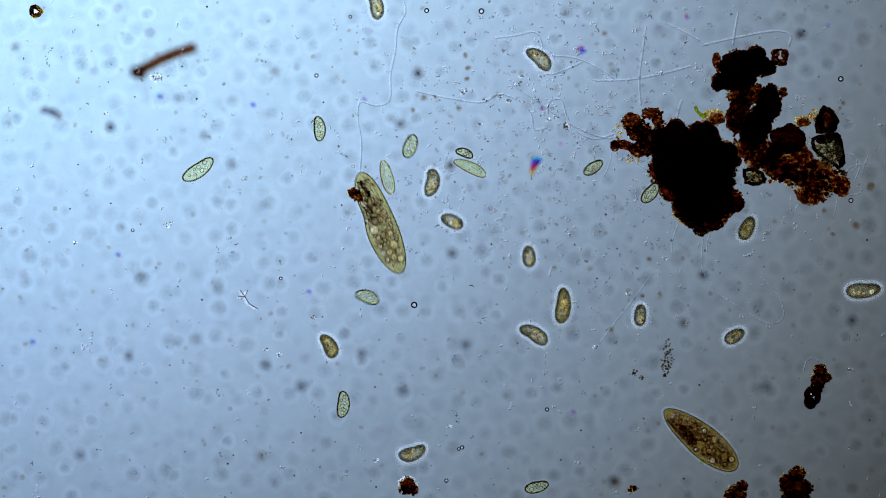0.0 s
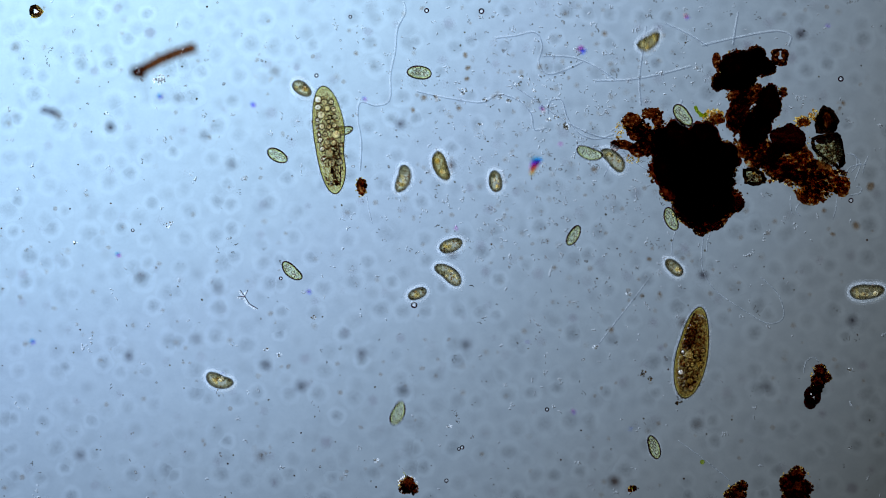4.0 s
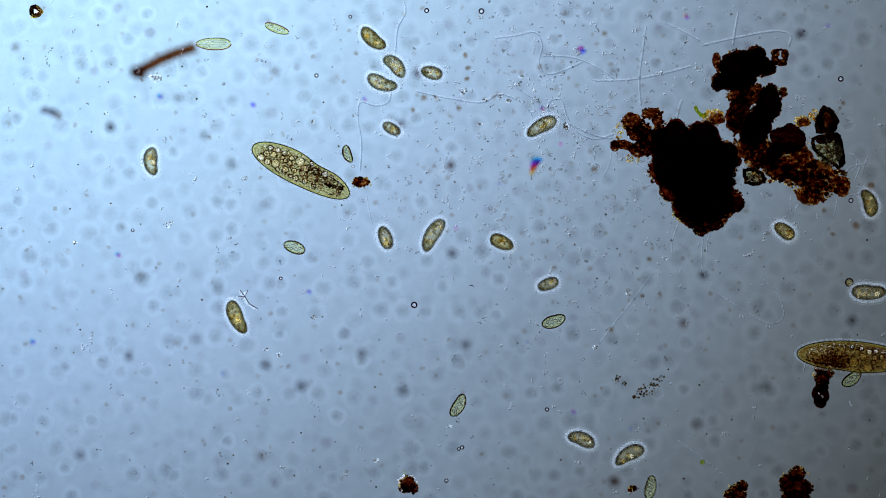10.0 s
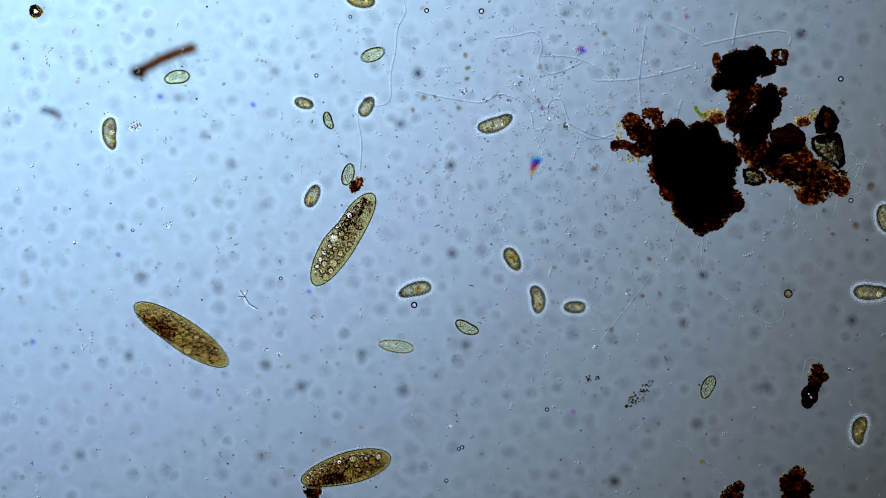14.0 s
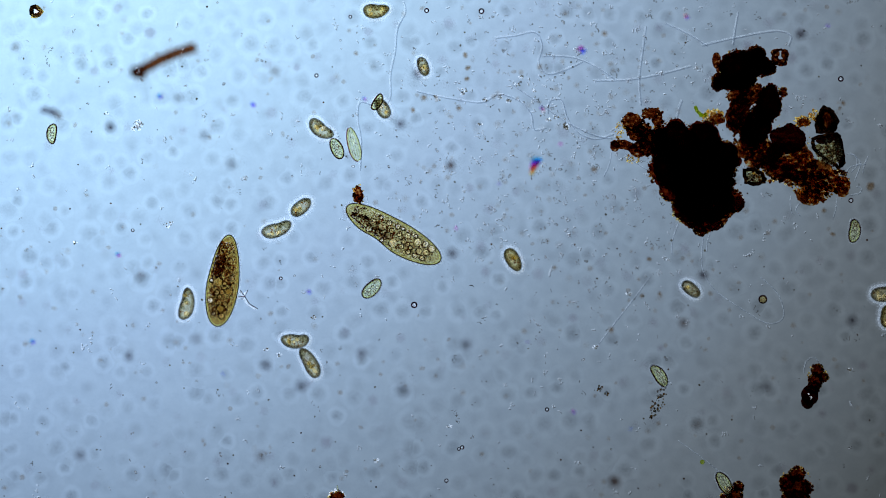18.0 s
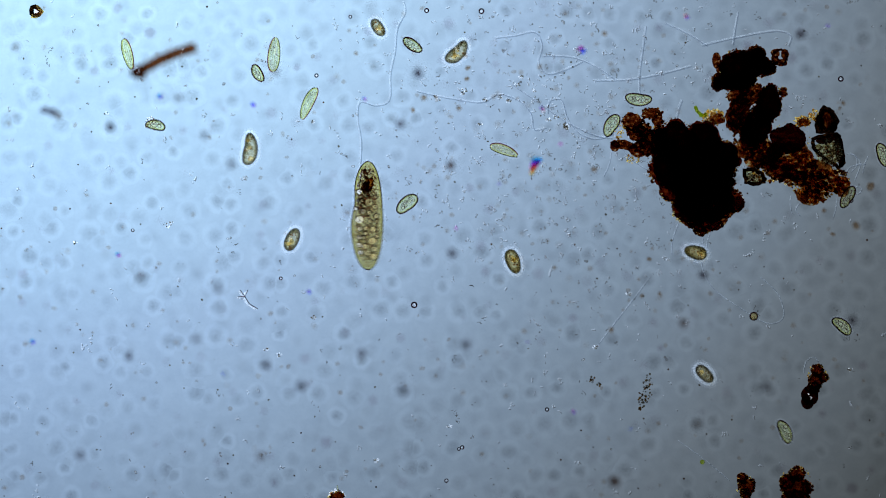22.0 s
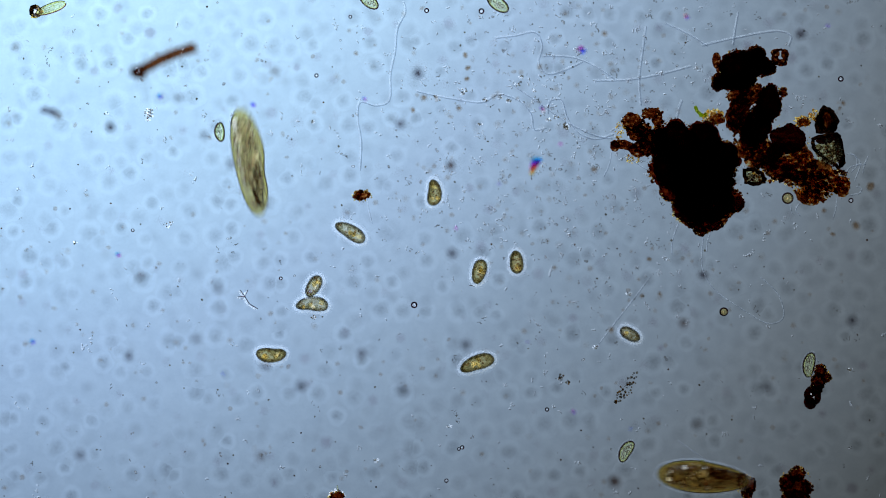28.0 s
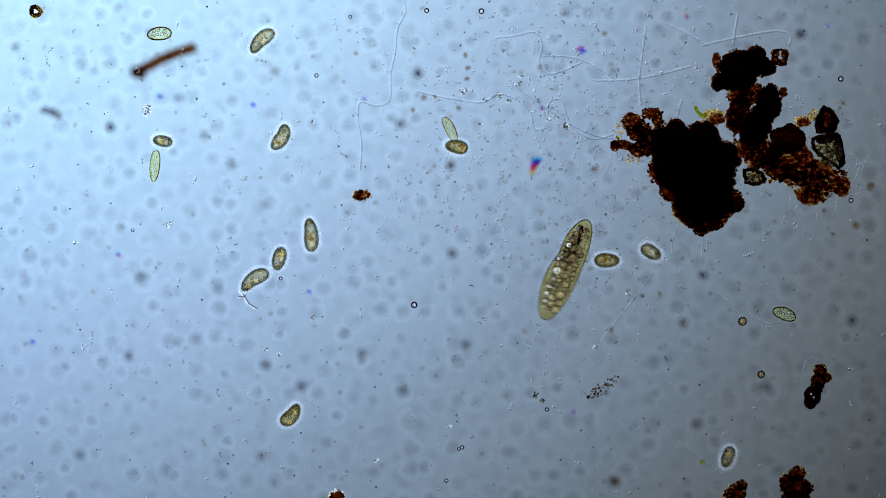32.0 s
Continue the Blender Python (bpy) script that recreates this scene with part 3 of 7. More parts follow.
def grains(parent, name, lumps, material, count, small, large, label="", seed=1, rim=False):
    """Loose grains over, or along the rim of, lumps."""
    rng = random.Random(seed)
    bm = bmesh.new()
    area = [l.rx * l.ry if not rim else l.rx + l.ry for l in lumps]
    for l in rng.choices(lumps, area, k=count):
        w = rng.uniform(0, 2 * math.pi)
        d = rng.gauss(0.98, 0.05) if rim else rng.random() ** 0.5 * 1.04
        q = Vector((math.cos(w) * l.rx * d, math.sin(w) * l.ry * d, 0))
        q.rotate(Euler((0, 0, radians(l.turn))))
        c = place(l.x + q.x, l.y - q.y) - parent.location
        g = rng.uniform(small, large) / 1000
        add_ball(bm, (c.x, c.y, g + rng.uniform(0, 0.012)), (g * rng.uniform(0.8, 1.5), g, g * 0.8), rng.uniform(0, 3), 1, 0.5, 260, rng.random() * 9)
    return tagged(part(name, bm, material, parent, label), kind="stuff")


def anchor(name, x, y, label, category="detritus"):
    root = thing(name, label, category, "detritus flakes")
    root.location = place(x, y)
    return root


def build_clump():
    root = anchor("detritus_clump", 1300, 250, "large black and rust-brown clump of detritus on the slide")
    main = [Lump(1195, 258, 40, 43, 0), Lump(1243, 257, 30, 42, 0), Lump(1205, 298, 56, 40, 0), Lump(1262, 286, 45, 40, 0), Lump(1238, 318, 61, 44, 0),
            Lump(1244, 354, 54, 40, 0), Lump(1297, 356, 18, 19, 0), Lump(1216, 368, 25, 24, 0), Lump(1245, 393, 29, 17, 0), Lump(1239, 409, 10, 8, 0), Lump(1188, 334, 20, 22, 0)]
    crust(root, "main_mass", [l._replace(rx=l.rx * 0.93, ry=l.ry * 0.92) for l in main[:6]], CRUST, "opaque black mass", 0.22, 0.5)
    crust(root, "red_margin", main[:6], RED_MARGIN, "deep red translucent margin", 0.24, 0.35)
    crust(root, "lower_mass", main[8:9] + main[6:8] + main[10:], RED_MARGIN, "dark red-brown lower mass", 0.26, 0.5)
    crust(root, "amber_tip", main[9:10], CRUST_RED, "amber lower tip", 0.3, 0.5)
    crust(root, "lower_edge", [Lump(1262, 388, 26, 18, 10), Lump(1222, 388, 24, 14, -20), Lump(1302, 362, 14, 14, 0), Lump(1284, 374, 18, 12, 15)], CRUST_RED, "dark red-brown lower edge", 0.28, 0.45)
    grains(root, "rim_crumble", main[2:], CRUMB, 900, 0.9, 3.0, "rust-red rim grains", 3, True)
    grains(root, "amber_rim", [Lump(1241, 404, 16, 10, 0), Lump(1216, 372, 26, 24, 0), Lump(1190, 334, 22, 24, 0)], GOLD_CRUMB, 240, 1.1, 2.1, "amber rim grains", 4, True)
    left = [Lump(1119, 216, 19, 15, 0), Lump(1152, 201, 18, 9, 10), Lump(1163, 212, 9, 14, 0), Lump(1128, 236, 20, 14, -20), Lump(1152, 250, 26, 20, 0), Lump(1166, 236, 14, 14, 0), Lump(1172, 262, 20, 24, 0), Lump(1139, 262, 18, 14, -20), Lump(1135, 230, 16, 14, 0)]
    crust(root, "side_mass", left, CRUST_RED, "red-brown lobed mass", 0.3)
    crust(root, "stub", [Lump(1104, 258, 24, 8, -10), Lump(1088, 259, 9, 9, 0), Lump(1126, 268, 16, 10, -30)], CRUST_RED, "blunt brown stub", 0.25)
    grains(root, "side_crumble", left, CRUMB, 229, 1.0, 3.1, "", 5, True)
    grains(root, "side_glitter", [Lump(1097, 235, 8, 20, 0), Lump(1120, 282, 12, 8, 0)], GOLD_CRUMB, 97, 0.8, 1.9, "", 6)
    top = [Lump(1306, 124, 33, 33, 0), Lump(1336, 116, 30, 20, -15), Lump(1338, 99, 15, 16, 0), Lump(1288, 140, 22, 18, 0), Lump(1357, 121, 15, 12, 0), Lump(1269, 147, 10, 14, 0), Lump(1312, 146, 24, 12, 12)]
    crust(root, "upper_margin", top, RED_MARGIN, "deep red translucent margin", 0.26, 0.4)
    crust(root, "upper_mass", [l._replace(rx=l.rx * 0.92, ry=l.ry * 0.9) for l in top], CRUST, "opaque black mass", 0.26, 0.55)
    grains(root, "upper_crumble", top, CRUMB, 544, 1.0, 3.1, "", 7, True)
    crust(root, "spur", [Lump(1267, 108, 7, 14, 0), Lump(1274, 122, 8, 10, 0)], CRUST_RED, "brown upright spur", 0.3)
    crust(root, "pitted_grain", [Lump(1371, 95, 9, 8, 0), Lump(1388, 97, 8, 10, 0), Lump(1384, 112, 10, 7, 0), Lump(1370, 108, 7, 8, 0)], CRUST_RED, "dark pitted grain", 0.3)
    grains(root, "ring_crumble", [Lump(1379, 102, 13, 13, 0)], CRUMB, 136, 0.8, 2.5, "", 16, True)
    mid = [Lump(1358, 186, 23, 36, -15), Lump(1336, 226, 24, 38, -20), Lump(1310, 200, 19, 28, 0), Lump(1302, 170, 18, 12, 0), Lump(1330, 160, 18, 9, 20), Lump(1322, 240, 24, 26, 30), Lump(1385, 164, 6, 8, 0)]
    crust(root, "middle_mass", [l._replace(rx=l.rx * 0.92, ry=l.ry * 0.93) for l in mid[:2]], CRUST, "opaque black oval mass", 0.2, 0.6)
    crust(root, "middle_margin", mid[:2], RED_MARGIN, "deep red translucent margin", 0.24, 0.4)
    crust(root, "bridge", mid[2:5] + [Lump(1302, 205, 18, 30, 0), Lump(1298, 215, 14, 18, 0), Lump(1322, 172, 22, 16, 0), Lump(1325, 246, 20, 18, 30)] + mid[6:], CRUST_RED, "red-brown bridge", 0.35)
    grains(root, "middle_crumble", mid, CRUMB, 290, 1.0, 3.1, "", 8, True)
    right = [Lump(1395, 246, 36, 27, 0), Lump(1352, 272, 30, 26, 0), Lump(1395, 292, 52, 34, -20), Lump(1430, 320, 42, 28, -20), Lump(1440, 345, 24, 15, 0), Lump(1470, 322, 32, 22, 10), Lump(1360, 300, 30, 22, 0)]
    crust(root, "right_mass", [Lump(1393, 246, 31, 24, 0), Lump(1372, 268, 18, 13, 20)], CRUST, "opaque black mass", 0.25, 0.6)
    crust(root, "right_lobes", [Lump(1405, 300, 22, 14, 0), Lump(1440, 318, 26, 15, 30), Lump(1437, 348, 22, 11, 0), Lump(1490, 328, 15, 17, 0), Lump(1470, 310, 14, 10, 0), Lump(1388, 312, 18, 11, -30), Lump(1425, 280, 16, 12, 0), Lump(1360, 288, 18, 14, 0), Lump(1345, 262, 16, 13, 0), Lump(1316, 262, 22, 18, 20), Lump(1338, 284, 20, 14, 0), Lump(1376, 298, 24, 20, 0), Lump(1392, 286, 46, 30, -25), Lump(1350, 272, 28, 22, 0), Lump(1432, 322, 30, 18, -25), Lump(1429, 348, 21, 15, 0), Lump(1488, 330, 15, 18, 0), Lump(1335, 262, 26, 20, 0), Lump(1412, 268, 20, 18, 0), Lump(1448, 300, 24, 16, -20), Lump(1470, 326, 20, 14, 0)], CRUST_OPEN, "rust-brown and golden lobes", 0.35)
    grains(root, "right_crumble", right[1:] + [Lump(1320, 264, 26, 22, 0)], CRUMB, 428, 1.0, 4.0, "rust-brown grains", 9)
    grains(root, "right_glitter", right[2:], GOLD_CRUMB, 819, 0.9, 2.7, "amber grains", 10)
    grains(root, "right_rim", right[2:], CRUMB, 244, 1.0, 3.1, "", 11, True)
    for name, lumps, wall in (("triangular_grain", [Lump(1461, 213, 14, 17, 0)], [(1446, 234), (1446, 212), (1458, 192), (1471, 199), (1479, 216), (1470, 230)]),
                              ("quartz_grain", [Lump(1466, 266, 24, 27, -15)], [(1438, 262), (1438, 246), (1473, 236), (1483, 240), (1491, 290), (1483, 297), (1458, 281)]),
                              ("mineral_chip", [Lump(1332, 314, 15, 11, -20)], [(1316, 302), (1330, 299), (1348, 308), (1351, 322), (1336, 327), (1319, 323)])):
        body = crust(root, name, lumps, CRUST_RED if name == "triangular_grain" else MINERAL, "brown grain with dark walls" if name == "triangular_grain" else "clear mineral grain with dark walls", 0.25, 0.5)
        bm = bmesh.new()
        pts = [place(x, y) - root.location for x, y in wall]
        fine = []
        for k, p in enumerate(pts):
            q = pts[(k + 1) % len(pts)]
            fine += [p.lerp(q, j / 4) + Vector((0.0012 * math.sin(k * 5 + j * 2.1), 0.0012 * math.cos(k * 3 + j * 2.7), 0.008)) for j in range(4)]
        add_tube(bm, fine, 0.0052 if name == "triangular_grain" else 0.0036, 7, True)
        part("wall", bm, BLACK_WALL, body, "dark broken rim")
    # shade on one side of each grain is put in as black lumps
    crust(root, "quartz_shade", [Lump(1485, 266, 8, 31, 8), Lump(1464, 246, 22, 7, 15)], CRUST, "black shaded side of the clear grain", 0.15, 0.6)
    crust(root, "grain_shade", [Lump(1451, 216, 6, 16, 12), Lump(1473, 224, 8, 10, 0)], CRUST, "black shaded side of the brown grain", 0.2, 0.6)
    grains(root, "mineral_flecks", [Lump(1468, 272, 20, 24, 0), Lump(1462, 214, 12, 14, 0), Lump(1332, 314, 12, 9, 0)], CRUMB, 238, 0.8, 2.0, "", 12)
    crust(root, "brown_tuft", [Lump(1268, 212, 13, 10, 0), Lump(1423, 217, 12, 8, 0)], CRUST_RED, "amber tuft", 0.4)
    grains(root, "tuft_crumble", [Lump(1262, 208, 18, 14, 0), Lump(1420, 216, 16, 10, 0), Lump(1440, 205, 10, 10, 0)], GOLD_CRUMB, 234, 1.1, 2.5, "", 13)
    # sparkles of light along the rims are put in as golden grains
    grains(root, "sparkle", main + top + left + right + mid, GOLD_CRUMB, 1350, 0.6, 1.4, "amber rim grains put in as glints", 14, True)
    grains(root, "dark_crumble", main + top + mid[:3], CRUMB, 1428, 0.8, 2.1, "", 15, True)
    alga = anchor("alga", 1238, 201, "bright yellow-green alga at the edge of the clump", "alga")
    bm = bmesh.new()
    add_tube(bm, [(-0.009, 0.012, 0.012), (-0.006, 0.004, 0.013), (0.001, -0.003, 0.014), (0.010, -0.006, 0.013)], 0.0030, 8)
    part("filament", bm, ALGA, alga)
    for k, (x, y) in enumerate(((-0.008, 0.008), (0.001, -0.004), (0.009, -0.003))):
        bm = bmesh.new()
        add_ball(bm, (x, y, 0.016), (0.004, 0.003, 0.003), k, 2, 0.2, 90)
        part("cell", bm, ALGA, alga)


build_clump()


def flake(name, x, y, label, dark, tips, seed, sparks=30, matter=WALL):
    """A small crusty flake: dark lumps with rusty grains round them."""
    root = anchor(name, x, y, label)
    crust(root, "crust", dark, matter, "dark red-brown crust", 0.34, 0.6, 90, seed)
    grains(root, "crumble", dark, CRUMB, sparks * 4, 1.3, 3.2, "rust-red grains", seed, True)
    grains(root, "crumb_cap", tips, GOLD_CRUMB, sparks, 1.0, 2.0, "amber grains", seed + 1)
    # edge glints are put in as tiny golden grains
    grains(root, "glitter", dark, GOLD_CRUMB, sparks * 4, 0.8, 1.9, "amber edge grains put in as glints", seed + 2, True)
    return root


def build_flakes():
    made = {}
    made["keyhole"] = flake("detritus_flake", 1442, 686, "keyhole-shaped dark brown detritus flake", [Lump(1447, 675, 11, 13, 0), Lump(1450, 656, 9, 10, 0), Lump(1461, 668, 7, 8, 0), Lump(1444, 686, 10, 9, 0)], [Lump(1450, 664, 16, 18, 0)], 21, 50)
    crust(made["keyhole"], "teardrop", [Lump(1437, 700, 15, 17, 18), Lump(1433, 712, 11, 13, 14)], CRUST, "smooth black drop-shaped lower lobe", 0.1, 0.6, 60, 22)
    # the lit glint is put in as two bright balls on the lobe
    bm = bmesh.new()
    add_ball(bm, (-0.005, -0.017, 0.021), (0.0018, 0.0034, 0.002), 0.3, 2, 0.2, 90)
    add_ball(bm, (-0.009, -0.011, 0.020), (0.0012, 0.0022, 0.001), 0.5, 2)
    part("glint", bm, BRIGHT, made["keyhole"], "bright glint of a clear window")
    made["corner"] = flake("detritus_flake", 1406, 858, "ragged rust-brown detritus flake", [Lump(1406, 862, 24, 20, 0), Lump(1410, 838, 13, 12, 0), Lump(1392, 852, 12, 12, 0), Lump(1426, 862, 10, 9, 0), Lump(1408, 882, 24, 14, 0)], [Lump(1408, 850, 26, 24, 0)], 23, 60)
    made["sill"] = flake("detritus_flake", 1303, 868, "small rust-brown detritus flake", [Lump(1303, 872, 15, 13, 0), Lump(1312, 860, 9, 8, 0), Lump(1290, 876, 9, 8, 0)], [Lump(1303, 866, 18, 12, 0)], 25)
    made["towed"] = flake("detritus_flake", 722, 858, "black detritus flake with a pale splinter", [Lump(722, 859, 13, 13, 0), Lump(714, 866, 7, 7, 0), Lump(733, 866, 6, 8, 0)], [Lump(722, 858, 17, 16, 0)], 27, 20)
    bm = bmesh.new()
    add_tube(bm, [(-0.008, 0.022, 0.01), (-0.002, 0.012, 0.012)], 0.0014, 6)
    part("splinter", bm, MINERAL, made["towed"], "pale splinter")
    grains(made["towed"], "beads", [Lump(722, 859, 16, 15, 0)], BEAD, 26, 1.6, 3.0, "clear beads", 33, True)
    made["bait"] = flake("detritus_flake", 640, 323, "tiny rust-red detritus flake", [Lump(640, 323, 14, 7, 0), Lump(632, 320, 6, 5, 0)], [Lump(640, 324, 17, 10, 0)], 29, 9, RUSTY)
    made["crumb"] = flake("detritus_crumb", 1118, 864, "tiny black and amber crumb", [Lump(1118, 864, 6, 4.5, 0)], [Lump(1118, 864, 5, 3, 0)], 31, 3)
    bm = bmesh.new()
    add_ball(bm, (0.0, 0.0005, 0.010), (0.0025, 0.002, 0.002), 0.3, 2)
    part("green_spot", bm, ALGA, made["crumb"], "yellow-green spot")
    # a clear angular grain with thick dark walls
    gem = anchor("mineral_grain", 64, 21, "small amber mineral grain with thick black walls", "mineral grain")
    bm = bmesh.new()
    add_ball(bm, (0.002, 0.0, 0.006), (0.0060, 0.005, 0.003), 0.3, 2, 0.15, 90)
    part("core", bm, BRIGHT, gem, "bright amber core")
    bm = bmesh.new()
    add_tube(bm, [(-0.0075, 0.002, 0.006), (-0.006, 0.007, 0.006), (-0.001, 0.0085, 0.006), (0.005, 0.005, 0.006), (0.0095, -0.001, 0.006), (0.005, -0.006, 0.006), (-0.002, -0.0075, 0.006), (-0.007, -0.004, 0.006)], 0.0042, 8, True)
    part("wall", bm, BLACK_WALL, gem, "thick black wall")
    bm = bmesh.new()
    add_tube(bm, [(0.002, 0.0085, 0.009), (0.007, 0.004, 0.009), (0.0125, -0.001, 0.009), (0.007, -0.006, 0.009), (0.001, -0.0095, 0.009), (-0.007, -0.0085, 0.009)], 0.0034, 8)
    part("amber_edge", bm, SPARK, gem, "amber edge")
    # a branched crystal splinter
    twig = anchor("crystal_twig", 437, 531, "clear branched crystal splinter", "crystal")
    for pts in (((-0.014, 0.016), (-0.006, 0.005), (0.002, -0.008), (0.017, -0.017)), ((-0.006, 0.005), (-0.001, 0.016)), ((-0.018, 0.004), (-0.006, 0.005))):
        bm = bmesh.new()
        add_tube(bm, [(x + 0.0006 * math.sin(q * 2.3), y, 0.005) for q, (x, y) in enumerate(pts)], 0.0020, 7)
        part("branch", bm, CRYSTAL, twig)
        bm = bmesh.new()
        add_tube(bm, [(x + 0.0026, y + 0.0012, 0.005) for x, y in pts], 0.0008, 5)
        part("edge", bm, PALE_EDGE, twig)
    # the fibre lies on the underside of the slide, out of focus
    deep = -0.72
    fibre = thing("plant_fibre", "short dark brown plant fibre stuck under the glass slide", "fibre")
    fibre.location = place(290, 108, deep)
    k = (EYE - deep) / EYE
    bm = bmesh.new()
    add_tube(bm, [(x * k / 1000, y * k / 1000, 0) for x, y in ((-58, -20), (-46, -19), (-30, -11), (-8, 1), (18, 12), (42, 20), (52, 23), (57, 25))], 0.0112, 10)
    part("stalk", bm, BARK, fibre)
    bm = bmesh.new()
    add_ball(bm, (-0.044 * k, -0.021 * k, 0), (0.018, 0.0135, 0.011), -0.5, 2, 0.2, 60)
    part("knob", bm, BARK, fibre)
    return made


FLAKES = build_flakes()


# ---- threads, dust and bacteria ----
def thread(points, thick=0.0013, label="long thin colourless bacterial filament"):
    """A hair-thin filament through plan points, smoothed."""
    pts = [Vector((x, y, 0)) for x, y in points]
    fine = []
    n = len(pts)
    for i in range(n - 1):
        a, b, c, d = pts[max(i - 1, 0)], pts[i], pts[i + 1], pts[min(i + 2, n - 1)]
        for j in range(8):
            t = j / 8
            q = 0.5 * (2 * b + (c - a) * t + (2 * a - 5 * b + 4 * c - d) * t * t + (3 * b - a - 3 * c + d) * t ** 3)
            fine.append(place(q.x, q.y, 0.006))
    fine.append(place(*points[-1], 0.006))
    root = thing("filament", label, "filament", "filaments")
    root.location = fine[0]
    bm = bmesh.new()
    add_tube(bm, [p - fine[0] for p in fine], thick, 6)
    part("strand", bm, THREAD, root)
    bm = bmesh.new()
    side = Vector((thick * 1.5, -thick * 1.5, 0.0))
    add_tube(bm, [p - fine[0] + side for p in fine], thick * 0.7, 5)
    part("edge", bm, THREAD_EDGE, root)
    return root


for path in (
    ((713, 2), (716, 20), (702, 50), (698, 90), (690, 130), (688, 175), (664, 186), (636, 180), (632, 210), (638, 250), (636, 300)),
    ((648, 345), (652, 368), (658, 395)),
    ((735, 160), (790, 172), (850, 180), (880, 166), (915, 176), (938, 200), (944, 228), (965, 225)),
    ((875, 66), (910, 62), (945, 56), (958, 80), (952, 110), (968, 130), (1000, 122), (1030, 108)),
    ((960, 98), (1010, 100), (1050, 115), (1085, 138)),
    ((968, 200), (972, 178), (992, 176), (1002, 205), (1020, 232), (1052, 245), (1085, 236)),
    ((905, 148), (945, 176), (1000, 214), (1050, 238), (1082, 244)),
    ((1142, 45), (1136, 90), (1130, 140), (1133, 185)),
    ((1050, 142), (1110, 140), (1160, 132), (1222, 116)),
    ((1150, 490), (1120, 530), (1085, 575), (1054, 615)),
    ((1244, 420), (1242, 470), (1262, 510), (1310, 545), (1358, 572), (1386, 560), (1376, 520), (1345, 490)),
    ((1175, 40), (1215, 58), (1250, 80)),
    ((1240, 80), (1300, 66), (1370, 54), (1398, 62), (1394, 80)),
    ((1200, 780), (1245, 812), (1290, 850)),
    ((1305, 20), (1300, 50), (1296, 78)),
    ((1505, 270), (1522, 288), (1512, 320)),
    ((1488, 352), (1500, 300), (1532, 290)),
    ((1422, 660), (1426, 640), (1440, 632), (1448, 640)),
    ((1082, 265), (1078, 290), (1068, 312)),
    ((1200, 395), (1190, 425), (1188, 450)),
    ((1421, 352), (1408, 370), (1416, 382)),
    ((1400, 345), (1398, 360), (1401, 378)),
    ((1480, 350), (1479, 368), (1474, 385)),
    ((1500, 346), (1520, 342), (1524, 333), (1514, 330)),
    ((1497, 272), (1513, 276), (1516, 292), (1506, 304)),
    ((1260, 404), (1252, 425), (1250, 446)),
    ((1536, 276), (1530, 290), (1526, 306)),
    ((1196, 210), (1200, 192), (1206, 176)),
    ((1100, 262), (1116, 282), (1144, 300)),
):
    thread(path, 0.0008 if path[0][1] > 400 or path[0][0] > 1390 or (len(path) < 5 and path[0][1] > 255) else 0.0016)


def colony(name, label, centre, spots, material, seed, size=(1.2, 2.2), kind="stuff"):
    """A cluster of tiny grains round its anchor."""
    rng = random.Random(seed)
    root = thing(name, label, "bacteria", "bacteria clusters")
    root.location = place(*centre)
    for q, mat in enumerate(material):
        bm = bmesh.new()
        for x, y, r, count in spots:
            for k in range(count // len(material)):
                w, d = rng.uniform(0, 6.283), r * rng.random() ** 0.6
                g = rng.uniform(*size) / 1000
                add_ball(bm, ((x + math.cos(w) * d) / 1000, (y + math.sin(w) * d * 0.7) / 1000, 0.004 + g), (g, g, g), 0, 1)
        tagged(part("crumble", bm, mat, root), kind=kind)
    return root


CLOUD = colony("bacteria_cluster", "loose drifting cluster of tiny brownish bacteria", (1145, 690), ((0, 0, 16, 26), (14, 8, 14, 20), (-14, -6, 12, 16), (28, 16, 8, 6)), (GREY_GRAIN, BROWN_GRAIN, SPECK), 41, (1.2, 2.7))
CLOUD_SMALL = colony("bacteria_cluster", "small drifting cluster of tiny brown bacteria", (1050, 690), ((0, 0, 9, 12), (14, -8, 6, 6)), (GREY_GRAIN, BROWN_GRAIN, SPECK), 42, (1.2, 2.7))
PUFF = colony("bacteria_cluster", "small pale ball of bacteria", (280, 140), ((0, 0, 12, 90),), (BEAD, CRYSTAL, SPECK), 43, (1.0, 2.2))
for cx, cy, n, seed in ((1054, 614, 16, 44), (666, 815, 14, 45), (472, 618, 10, 46), (556, 562, 14, 47), (554, 217, 8, 48), (1000, 222, 22, 49), (858, 178, 12, 50), (822, 160, 10, 51),
                        (916, 150, 8, 52), (300, 397, 16, 53), (1112, 520, 12, 54), (1503, 654, 14, 55), (795, 755, 8, 56), (850, 220, 10, 57), (133, 429, 8, 58), (494, 628, 8, 59), (189, 201, 6, 60), (922, 137, 12, 61), (770, 174, 10, 62), (900, 180, 20, 63), (819, 167, 12, 64), (1002, 226, 24, 65), (970, 212, 10, 66), (984, 208, 10, 67), (888, 171, 8, 68), (945, 160, 8, 69)):
    colony("bacteria_cluster", "tiny clump of pale and dark bacteria on the glass", (cx, cy), ((0, 0, 5 if seed not in (53, 62) else 10, n + n // 2),), (BEAD, CRYSTAL, GREY_GRAIN), seed, (0.9, 1.8))


